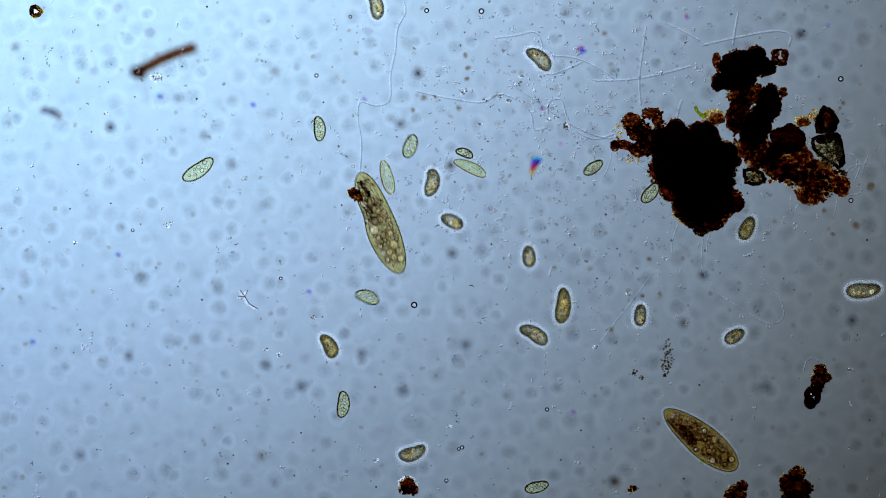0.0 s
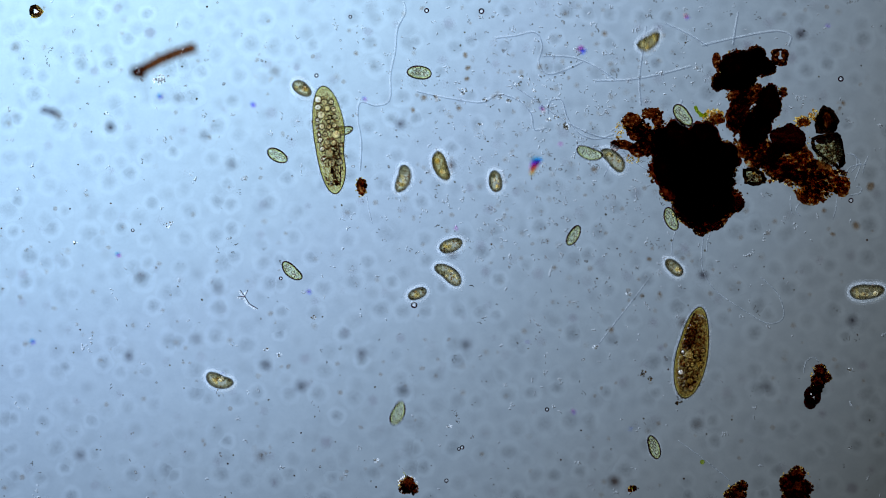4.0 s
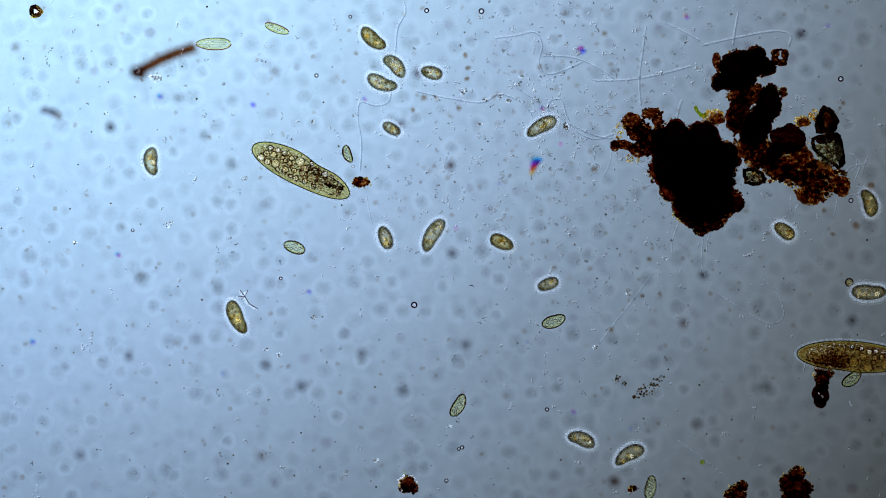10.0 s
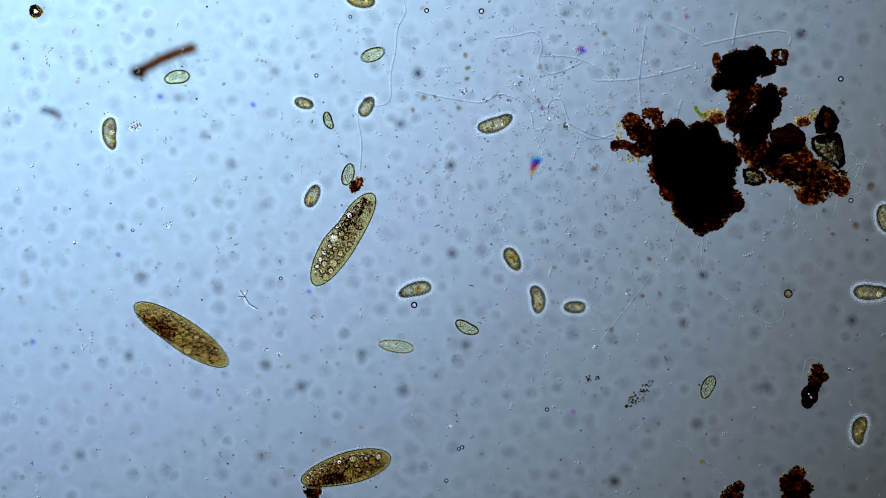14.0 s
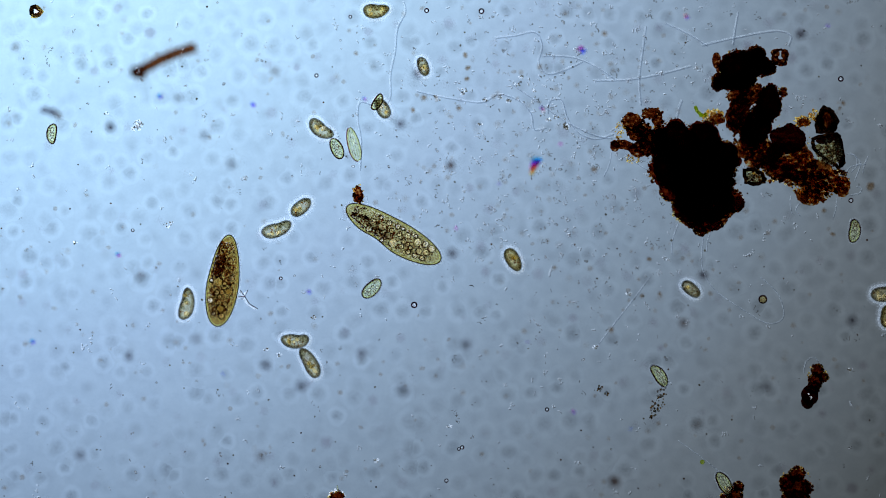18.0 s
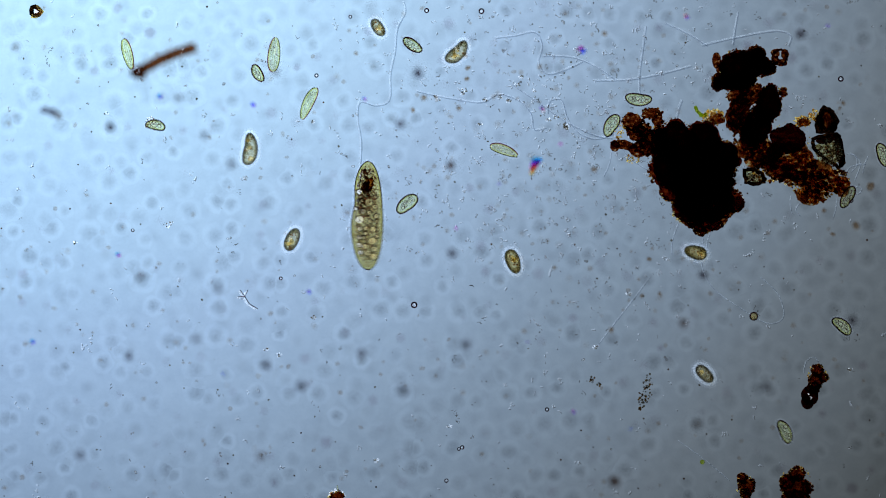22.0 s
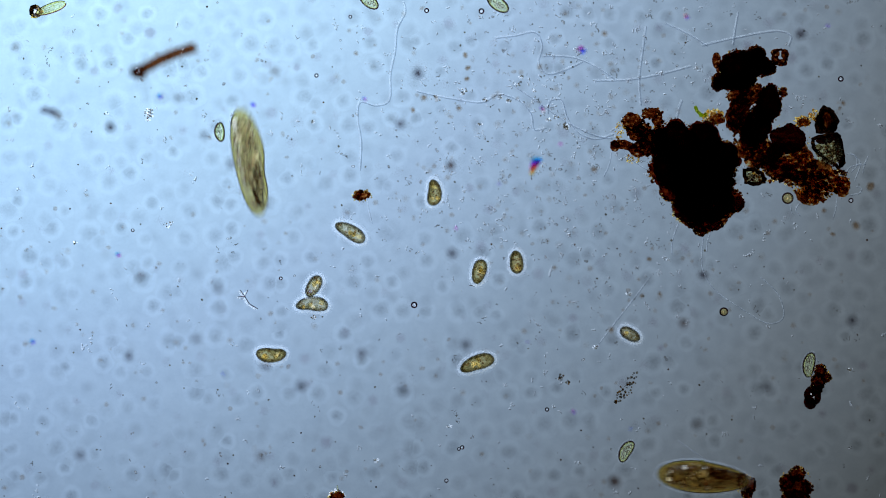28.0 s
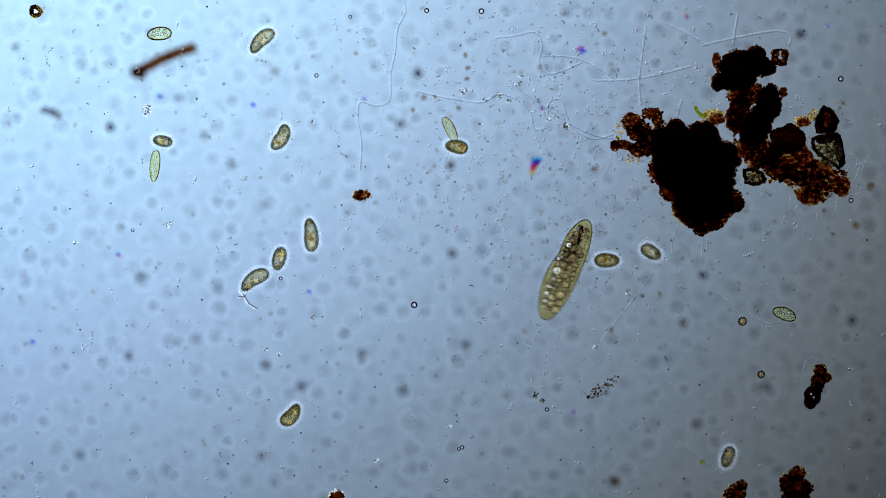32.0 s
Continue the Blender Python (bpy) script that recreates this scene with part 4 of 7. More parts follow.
def scatter_rods(name, label, material, count, seed, crowd, length, thick, depth=(0.004, 0.004), round_ones=False, walls=False):
    """Bacteria lying about the glass, thicker towards the clump; walls adds a dark shade line beside each rod."""
    rng = random.Random(seed)
    bm, edge = bmesh.new(), bmesh.new()
    done = 0
    while done < count:
        x, y = rng.uniform(0, FIELD_X), rng.uniform(0, FIELD_Y)
        dense = crowd + (1 - crowd) * math.exp(-(((x - 1000) / 250) ** 2 + ((y - 260) / 250) ** 2))
        if rng.random() > dense:
            continue
        if done and not round_ones and rng.random() < 0.55:
            x, y = last[0] + rng.gauss(0, 3.4), last[1] + rng.gauss(0, 3.4)
        last = x, y
        done += 1
        c, w, l = place(x, y, rng.uniform(*depth)), rng.uniform(0, 3.14), rng.uniform(*length) / 2000
        if round_ones:
            add_ball(bm, c, (l, l * rng.uniform(0.6, 1.0), l * 0.6), w, 1, 0.25, 200, x)
            continue
        d = Vector((math.cos(w) * l, math.sin(w) * l, 0))
        bend = Vector((-d.y, d.x, 0)) * rng.uniform(-0.4, 0.4)
        g = rng.uniform(*thick) / 1000
        add_tube(bm, [c - d, c + bend, c + d], g, 5)
        if walls:
            # relief shading put in as a thin dark line, lower right of the rod
            off = Vector((g * 1.7, -g * 1.5, 0))
            add_tube(edge, [c - d + off, c + bend + off, c + d + off], g * 0.55, 4)
    ob = part(name, bm, material, None)
    if walls:
        tagged(part("bacteria_shade", edge, SPECK, ob), kind="stuff")
    return tagged(ob, label, "bacteria", kind="stuff")


scatter_rods("pale_bacteria", "countless pale rod-shaped bacteria on the slide", MICROBE, 1500, 71, 0.07, (1.5, 7), (0.55, 1.1), walls=True)
scatter_rods("dark_bacteria", "countless dark specks and rods on the slide", SPECK, 520, 72, 0.08, (1.5, 6), (0.45, 0.9))
scatter_rods("brown_specks", "scattered brown specks on the slide", GREY_GRAIN, 90, 73, 0.25, (2.5, 5), (1.0, 2.0), (0.004, 0.004), True)
scatter_rods("black_specks", "scattered tiny black specks on the slide", VAC_RING, 60, 78, 0.7, (2.2, 4.6), (1.0, 2.0), (0.004, 0.004), True)
scatter_rods("brown_spots", "soft brown spots in the water, a little out of focus", SMUDGE, 240, 77, 0.45, (5, 12), (1, 2), (-0.24, -0.08), True)
scatter_rods("brown_smudges", "faint brown smudges below the surface, out of focus", SMUDGE, 150, 74, 0.12, (6, 13), (1, 2), (-0.5, -0.2), True)


def beads(count, seed):
    """Tiny clear cocci with dark edges, over the whole glass."""
    rng = random.Random(seed)
    core, edge = bmesh.new(), bmesh.new()
    for k in range(count):
        x, y = rng.uniform(0, FIELD_X), rng.uniform(0, FIELD_Y)
        if k % 3:
            x, y = rng.gauss(960, 200), rng.gauss(230, 150)
        n = rng.choice((1, 1, 1, 2, 3))
        w = rng.uniform(0, 6.28)
        for j in range(n):
            g = rng.uniform(0.7, 1.4) / 1000
            w += rng.uniform(0.4, 2.2)
            c = place(x, y, 0.004) + Vector((math.cos(w), math.sin(w), 0)) * rng.uniform(0.002, 0.0046) * min(j, 1)
            add_ball(core, c, (g * 0.8, g * 0.8, g * 0.5), 0, 1)
            add_tube(edge, [c + Vector((math.cos(a * 0.785) * g * 1.2, math.sin(a * 0.785) * g * 1.2, 0)) for a in range(8)], g * 0.45, 4, True)
    tagged(part("clear_cocci", core, BEAD, None), "countless tiny clear round bacteria on the slide", "bacteria", kind="stuff")
    tagged(part("cocci_walls", edge, SPECK, None), "dark thin walls of tiny round bacteria", "bacteria", kind="stuff")


beads(240, 75)


def ring_cell(x, y, r, dark=PALE_EDGE):
    root = thing("round_cyst", "tiny round clear cyst with a dark ring", "cyst", "cysts")
    root.location = place(x, y, 0.004)
    bm = bmesh.new()
    add_tube(bm, [(math.cos(k * math.pi / 8) * r / 1000, math.sin(k * math.pi / 8) * r / 1000, 0) for k in range(16)], r / 3200, 6, True)
    part("wall", bm, dark, root)
    bm = bmesh.new()
    add_ball(bm, (0, 0, 0), (r / 1700, r / 1700, r / 2500), 0, 2)
    part("core", bm, ALGA if dark == ALGA else BEAD, root, "clear core")


for x, y, r in ((733, 540, 4.5), (1488, 140, 4), (497, 493, 2.6), (818, 792, 3), (968, 725, 3), (790, 851, 3), (1243, 818, 3.2), (560, 134, 3), (755, 19, 3.5), (852, 20, 4), (812, 795, 2.5), (1180, 352, 3.5), (1506, 355, 3.5), (620, 30, 2.6), (235, 408, 2.4)):
    ring_cell(x, y, r, ALGA if (x, y) == (1243, 818) else PALE_EDGE)


def deep_dust():
    """Dust under the slide: the marked motes one by one, the rest as one scatter."""
    rng = random.Random(81)
    for k, (x, y, r, deep) in enumerate(((797, 293, 9.5, -0.55), (708, 220, 9.5, -0.75), (740, 130, 10, -0.7), (195, 226, 9, -0.6), (1088, 852, 12.5, -0.7), (1508, 568, 10.5, -0.75), (1417, 62, 10.5, -0.7),
                                         (228, 630, 9.5, -0.7), (1210, 572, 10, -0.7), (825, 610, 10, -0.85), (640, 627, 10, -0.8), (1245, 487, 9.5, -0.6), (487, 127, 8.5, -0.8), (471, 648, 10, -0.9),
                                         (533, 684, 10.5, -0.85), (800, 449, 10, -0.8), (28, 84, 8, -0.7), (387, 514, 8, -0.9), (410, 292, 8.5, -0.8), (1356, 684, 9, -0.8), (1233, 750, 9, -0.9), (248, 489, 8.5, -0.9),
                                         (347, 600, 8.5, -0.9), (714, 690, 9.5, -0.9), (461, 807, 9, -0.9), (142, 806, 9, -0.9), (318, 174, 8, -0.85), (362, 240, 8, -0.85))):
        bm = bmesh.new()
        add_ball(bm, (0, 0, 0), (r / 1000, r / 1000 * rng.uniform(0.75, 1.0), r / 1400), rng.uniform(0, 3), 2, 0.25, 70, k)
        mote = part("dust_mote", bm, DUST_DARK if k % 4 else DUST_BROWN, None)
        mote.location = place(x, y, deep)
        # the mote's pale halo of light is put in as a ring
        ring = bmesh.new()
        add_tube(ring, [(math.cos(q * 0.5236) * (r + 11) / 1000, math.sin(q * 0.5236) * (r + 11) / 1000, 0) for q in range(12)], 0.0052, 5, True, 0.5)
        part("dust_halo", ring, DUST_HALO, mote, "pale halo ring of light")
        tagged(mote, "dark dust mote stuck under the slide, out of focus", "dust", "dust motes")
    for k, (x, y, r) in enumerate(((823, 98, 6), (828, 121, 6), (826, 140, 5), (750, 173, 6), (772, 173, 5), (812, 192, 5), (731, 196, 5), (955, 118, 5), (1070, 60, 5), (1052, 300, 5), (1168, 521, 5), (1149, 459, 4.5), (1082, 584, 5.5), (1257, 520, 4.5), (981, 474, 4), (969, 427, 3.5), (1154, 440, 3), (1136, 524, 4), (1492, 183, 5), (1486, 192, 4), (1371, 392, 4), (1474, 415, 5), (1515, 400, 8), (1458, 373, 4), (1540, 330, 8))):
        bm = bmesh.new()
        add_ball(bm, (0, 0, 0), (r / 1000, r / 1000 * rng.uniform(0.6, 1.0), r / 1400), rng.uniform(0, 3), 2, 0.3, 120, k)
        mote = part("brown_mote", bm, BROWN_MOTE, None)
        mote.location = place(x, y, rng.uniform(-0.34, -0.16))
        tagged(mote, "small blurred brown mote in the water", "dust", "brown motes")
    smear = thing("dust_smear", "short grey-brown dust smear stuck under the slide", "dust", "dust motes")
    smear.location = place(92, 199, -0.6)
    for q, (dx, dy) in enumerate(((-0.014, 0.004), (0.0, 0.0), (0.013, -0.006))):
        bm = bmesh.new()
        add_ball(bm, (dx, dy, 0), (0.0085, 0.007, 0.006), q, 2, 0.25, 70, q)
        part("mote", bm, DUST_DARK if q < 2 else DUST_BROWN, smear)
    bm = bmesh.new()
    spots = []
    while len(spots) < 260:
        x, y = rng.uniform(-40, FIELD_X + 40), rng.uniform(-40, FIELD_Y + 40)
        if all((x - a) ** 2 + (y - b) ** 2 > 36 ** 2 for a, b in spots):
            spots.append((x, y))
            r, deep = rng.choice((5, 7, 8, 9, 10, 11)) / 1000, rng.uniform(-0.55, -0.3)
            c = place(x, y, deep)
            add_ball(bm, c, (r, r * rng.uniform(0.8, 1), r * 0.5), rng.uniform(0, 3), 2, 0.2, 70, x)
    tagged(part("fine_dust", bm, DUST, None), "countless grey dust spots within the glass, out of focus", "dust", kind="stuff")


deep_dust()

# small vividly coloured glass flecks
FLECK_TINTS = {"magenta": (0.88, 0.36, 0.80), "blue": (0.36, 0.50, 1.0), "cyan": (0.25, 0.75, 0.95), "red": (0.95, 0.55, 0.55), "violet": (0.55, 0.35, 0.9), "yellow": (0.95, 0.84, 0.42)}
FLECKS = {k: clear_matter(k + "_fleck", c, tuple(v * 0.8 for v in c), c, 0.1, 60) for k, c in FLECK_TINTS.items()}
for x, y, r, tints in ((948, 291, 12, ("cyan", "violet", "magenta", "red", "yellow")), (1030, 89, 8, ("magenta", "blue")), (960, 193, 5, ("violet", "red")), (283, 171, 5, ("cyan", "violet")), (645, 176, 4, ("blue", "magenta")), (448, 186, 5, ("blue", "violet")),
                       (547, 517, 4, ("violet", "blue")), (807, 405, 4, ("magenta",)), (1015, 729, 4, ("magenta", "violet")), (58, 605, 5, ("cyan", "violet")), (209, 451, 5, ("cyan", "magenta")), (1465, 47, 4, ("violet",)), (883, 326, 3, ("violet",)), (992, 256, 4, ("magenta",)),
                       (1215, 30, 5, ("red", "violet")), (395, 663, 3, ("blue",)), (933, 606, 3, ("violet",)), (1116, 760, 3, ("blue",))):
    root = thing("glass_fleck", "tiny iridescent " + (" and ".join(tints) if len(tints) < 4 else "rainbow-coloured") + " glass fleck in the slide", "glass fleck", "glass flecks")
    root.location = place(x, y, -0.33)
    for k, t in enumerate(tints):
        bm = bmesh.new()
        if len(tints) > 3:
            spot, span = ((0.2 - 0.16 * k) * r * 0.001, (0.75 - 0.42 * k) * r * 0.001, 0), (r * 0.00095, r * 0.00042, r * 0.0003)
        else:
            spot, span = ((k - (len(tints) - 1) / 2) * r * 0.0005, (0.3 - 0.5 * (k % 2)) * r * 0.001, 0), (r * 0.0008, r * 0.0007, r * 0.0003)
        add_ball(bm, spot, span, 0.3 * k, 2)
        part("facet", bm, FLECKS[t], root)


# ---- swimmers ----
def path_rows(rows, z, x0=0.0):
    """Rows of seconds, plan x, plan y and heading in degrees, as poses."""
    return [(t, pose(*place(x, y, z), 0, 0, a)) for t, x, y, a in rows]


MAKERS = {"bean": bean_cell, "seed": seed_cell, "strip": strip_cell, "round": round_cell}


def swim(kind, size, depth, seed, rows):
    """Builds a small cell and keys its way."""
    walk(MAKERS[kind](size / 1000, seed), path_rows(rows, depth))


def glide(ob, rows, z=0.0):
    walk(ob, path_rows(rows, z))


def motions():
    """Everything that moves, from start to end."""
    swim("bean", 52, 0.016, 100, [(0, 665, 10, 105), (0.09, 666, 16, 103), (0.5, 682, 115, 95), (0.91, 695, 208, 81), (1, 697, 205, 85), (1.09, 699, 202, 89), (1.91, 707, 78, 170), (2, 707, 72, 170), (2.09, 707, 66, 170), (2.57, 707, -70, 90), (4.46, 1658, -90, 90), (6.35, 1658, 972, 90), (8.25, 1007, 952, 90), (8.91, 1006, 770, 166), (9, 1007, 764, 170), (9.09, 1008, 758, 174), (9.91, 1031, 780, 160), (10, 1029, 778, 160), (10.09, 1027, 776, 160), (10.5, 977, 729, 165), (10.91, 880, 668, 168), (11, 885, 665, 170), (11.09, 890, 662, 172), (11.91, 1130, 636, 202), (12, 1136, 634, 205), (12.09, 1142, 632, 208), (12.91, 1430, 452, 232), (13, 1435, 449, 235), (13.09, 1440, 446, 238), (13.91, 1559, 389, 276), (14, 1565, 387, 280), (14.09, 1571, 385, 284), (14.45, 1638, 387, 360), (18.83, 1658, 972, 360), (23.21, 939, 952, 270), (23.91, 939, 754, 255), (24, 939, 754, 255), (24.09, 939, 754, 255), (24.79, 939, 952, 270), (32, 939, 952, 270)])
    swim("bean", 56, 0.025, 101, [(0, 954, 104, 140), (0.09, 958, 109, 144), (0.91, 1133, 365, 181), (1, 1138, 369, 180), (1.09, 1143, 373, 179), (1.91, 1066, 211, 117), (2, 1065, 210, 115), (2.09, 1064, 209, 113), (2.91, 1110, 336, 138), (3, 1112, 340, 140), (3.09, 1114, 344, 142), (3.5, 1106, 280, 145), (5.5, 1034, 445, 85), (5.91, 1035, 570, 87), (6, 1036, 576, 90), (6.09, 1037, 582, 93), (6.5, 1076, 681, 120), (6.91, 1179, 767, 149), (7, 1184, 770, 150), (7.09, 1189, 773, 151), (7.5, 1267, 803, 135), (7.91, 1317, 823, 124), (8, 1311, 826, 120), (8.09, 1305, 829, 116), (8.91, 1180, 850, 37), (9, 1175, 854, 35), (9.09, 1170, 858, 33), (9.5, 1175, 952, 90), (24.5, 1278, 952, 90), (24.91, 1278, 848, 160), (25, 1278, 848, 160), (25.09, 1278, 848, 160), (25.45, 1278, 952, 90), (32, 1278, 952, 90)])
    swim("seed", 45, 0.019, 102, [(0, 565, 228, 95), (1, 560, 284, 145), (2, 506, 343, 205), (3, 486, 443, 280), (3.5, 515, 468, 310), (5.5, 518, 531, 325), (5.91, 569, 560, 238), (6, 571, 565, 235), (6.09, 573, 570, 232), (7, 557, 617, 280), (7.91, 634, 686, 341), (8, 640, 685, 345), (8.09, 646, 684, 349), (8.91, 717, 596, 367), (9, 723, 597, 370), (9.09, 729, 598, 373), (9.91, 812, 712, 420), (10, 811, 718, 420), (10.09, 810, 724, 420), (10.91, 683, 793, 368), (11, 679, 797, 365), (11.09, 675, 801, 362), (11.91, 715, 809, 364), (12, 712, 805, 360), (12.09, 709, 801, 356), (12.91, 604, 709, 278), (13, 603, 703, 275), (13.09, 602, 697, 272), (13.5, 674, 583, 305), (13.91, 820, 579, 334), (14, 826, 580, 335), (14.09, 832, 581, 336), (14.5, 940, 648, 315), (16.5, 1101, 573, 390), (17, 1114, 573, 455), (18, 1167, 665, 485), (18.91, 1205, 702, 495), (19, 1209, 707, 495), (19.09, 1213, 712, 495), (19.91, 1314, 825, 499), (20, 1318, 827, 495), (20.09, 1322, 829, 491), (21, 1295, 751, 405), (22, 1389, 764, 475), (23, 1449, 780, 530), (24, 1419, 741, 455), (24.91, 1406, 723, 477), (25, 1412, 723, 480), (25.09, 1418, 723, 483), (25.5, 1556, 732, 510), (27.5, 1427, 662, 550), (28, 1432, 646, 620), (28.91, 1371, 548, 604), (29, 1377, 545, 600), (29.09, 1383, 542, 596), (29.95, 1638, 545, 540), (32, 1638, 545, 540)])
    swim("seed", 66, 0.036, 103, [(0, 351, 301, 35), (0.09, 353, 307, 39), (0.91, 402, 443, 83), (1, 402, 449, 85), (1.09, 402, 455, 87), (1.91, 361, 658, 81), (2, 361, 664, 85), (2.09, 361, 670, 89), (2.91, 411, 678, 173), (3, 417, 681, 175), (3.09, 423, 684, 177), (3.5, 588, 787, 125), (4.33, 588, 952, 90), (32, 588, 952, 90)])
    swim("seed", 44, 0.025, 104, [(0, 726, 259, 70), (1, 678, 165, 75), (2, 691, 116, 100), (3, 670, 117, 85), (3.5, 712, 119, 145), (5.5, 811, 162, 195), (5.91, 887, 127, 184), (6, 889, 121, 180), (6.09, 891, 115, 176), (6.76, 889, -70, 90), (12.5, 707, -70, 90), (12.91, 709, 12, 79), (13, 707, 18, 75), (13.09, 705, 24, 71), (14, 660, 97, 20), (14.5, 614, 115, 20), (16.5, 610, 391, 105), (16.91, 578, 482, 24), (17, 580, 488, 20), (17.09, 582, 494, 16), (17.91, 664, 514, 42), (18, 658, 511, 45), (18.09, 652, 508, 48), (18.91, 374, 397, 82), (19, 371, 391, 80), (19.09, 368, 385, 78), (19.91, 434, 83, -1), (20, 435, 77, -5), (20.09, 436, 71, -9), (20.59, 435, -70, -90), (31.48, 282, -70, -90), (31.91, 282, 54, -171), (32, 282, 60, -175)])
    swim("strip", 64, 0.016, 105, [(0, 685, 314, 105), (0.09, 689, 309, 101), (0.91, 827, 132, 69), (1, 829, 126, 65), (1.09, 831, 120, 61), (1.91, 764, 9, -6), (2, 762, 3, -10), (2.09, 760, -3, -14), (2.5, 762, -70, -90), (5.55, 917, -70, -90), (5.91, 917, 172, -101), (6, 917, 178, -105), (6.09, 917, 184, -109), (6.91, 905, 334, -176), (7, 899, 336, -180), (7.09, 893, 338, -184), (7.91, 792, 232, -214), (8, 787, 228, -215), (8.09, 782, 224, -216), (8.91, 583, 122, -206), (9, 577, 120, -205), (9.09, 571, 118, -204), (9.5, 462, 90, -192), (9.91, 384, 77, -181), (10, 378, 78, -180), (10.09, 372, 79, -179), (10.91, 235, 137, -173), (11, 233, 143, -175), (11.09, 231, 149, -177), (11.91, 306, 291, -233), (12, 309, 296, -235), (12.09, 312, 301, -237), (12.91, 459, 513, -232), (13, 464, 517, -230), (13.09, 469, 521, -228), (13.91, 695, 611, -191), (14, 701, 613, -188), (14.09, 707, 615, -185), (14.5, 828, 608, -172), (16.5, 830, 358, -188), (16.91, 715, 350, -171), (17, 709, 347, -175), (17.09, 703, 344, -179), (17.91, 628, 262, -251), (18, 626, 256, -255), (18.09, 624, 250, -259), (18.91, 603, 96, -264), (19, 603, 90, -265), (19.09, 603, 84, -266), (19.64, 603, -70, -270), (20.5, 360, -70, -270), (20.91, 356, 26, -215), (21, 360, 31, -215), (21.09, 364, 36, -215), (21.91, 484, 91, -271), (22, 485, 97, -275), (22.09, 486, 103, -279), (22.91, 416, 325, -315), (23, 413, 331, -315), (23.09, 410, 337, -315), (23.91, 339, 414, -268), (24, 337, 420, -265), (24.09, 335, 426, -262), (24.5, 359, 497, -260), (24.91, 382, 597, -255), (25, 384, 603, -255), (25.09, 386, 609, -255), (25.5, 421, 717, -255), (26.68, 421, 952, -270), (32, 421, 952, -270)])
    swim("bean", 52, 0.026, 106, [(0, 764, 324, 80), (0.09, 770, 324, 84), (0.91, 904, 332, 163), (1, 906, 335, 165), (1.09, 908, 338, 167), (1.91, 824, 379, 123), (2, 818, 380, 120), (2.09, 812, 381, 117), (2.91, 590, 373, 93), (3, 584, 371, 90), (3.09, 578, 369, 87), (3.5, 641, 311, 75), (5.5, 765, 349, 75), (6, 740, 340, 90), (7, 760, 294, 135), (8, 760, 250, 90), (9, 791, 176, 160), (10, 699, 117, 135), (10.91, 672, 51, 82), (11, 675, 52, 80), (11.09, 678, 53, 78), (11.91, 759, 135, 98), (12, 762, 140, 100), (12.09, 765, 145, 102), (12.5, 795, 232, 115), (12.91, 862, 315, 130), (13, 866, 320, 130), (13.09, 870, 325, 130), (13.5, 924, 417, 115), (13.91, 950, 524, 102), (14, 951, 530, 100), (14.09, 952, 536, 98), (14.5, 958, 600, 90), (16.5, 869, 542, 5), (16.91, 823, 586, -9), (17, 817, 587, -10), (17.09, 811, 588, -11), (17.5, 666, 570, -5), (17.91, 528, 602, 2), (18, 522, 603, 0), (18.09, 516, 604, -2), (18.91, 266, 643, -36), (19, 261, 639, -35), (19.09, 256, 635, -34), (19.91, 317, 418, 11), (20, 320, 413, 15), (20.09, 323, 408, 19), (20.91, 456, 331, 87), (21, 458, 325, 90), (21.09, 460, 319, 93), (21.95, 458, -70, 90), (30.5, 590, -70, 90), (30.91, 592, -3, 34), (31, 590, 3, 30), (31.09, 588, 9, 26), (31.5, 540, 120, 45), (31.91, 499, 238, 57), (32, 497, 244, 60)])
    swim("seed", 32, 0.021, 107, [(0, 822, 271, 160), (1, 815, 247, 105), (2, 765, 193, 20), (3, 677, 219, 20), (3.5, 638, 232, 0), (5.5, 575, 224, 75), (6, 610, 269, 100), (6.5, 621, 298, 98), (7, 619, 305, 95), (7.5, 621, 304, 52), (8, 624, 301, 10), (8.5, 628, 299, 12), (9, 631, 295, 15), (10, 615, 273, -70), (10.5, 608, 229, -88), (11, 612, 187, -105), (11.5, 624, 151, -105), (12, 643, 109, -105), (13, 615, 161, -120), (14, 581, 214, -70), (14.5, 605, 184, 20), (16.5, 659, 166, 80), (17, 683, 183, 150), (18, 668, 181, 60), (18.91, 664, 213, 29), (19, 658, 210, 25), (19.09, 652, 207, 21), (19.91, 521, 107, -31), (20, 518, 101, -35), (20.09, 515, 95, -39), (20.68, 518, -70, -90), (22.5, 850, -70, -90), (22.91, 850, 2, -4), (23, 850, 2, 0), (23.09, 850, 2, 4), (23.5, 850, -70, 90), (32, 850, -70, 90)])
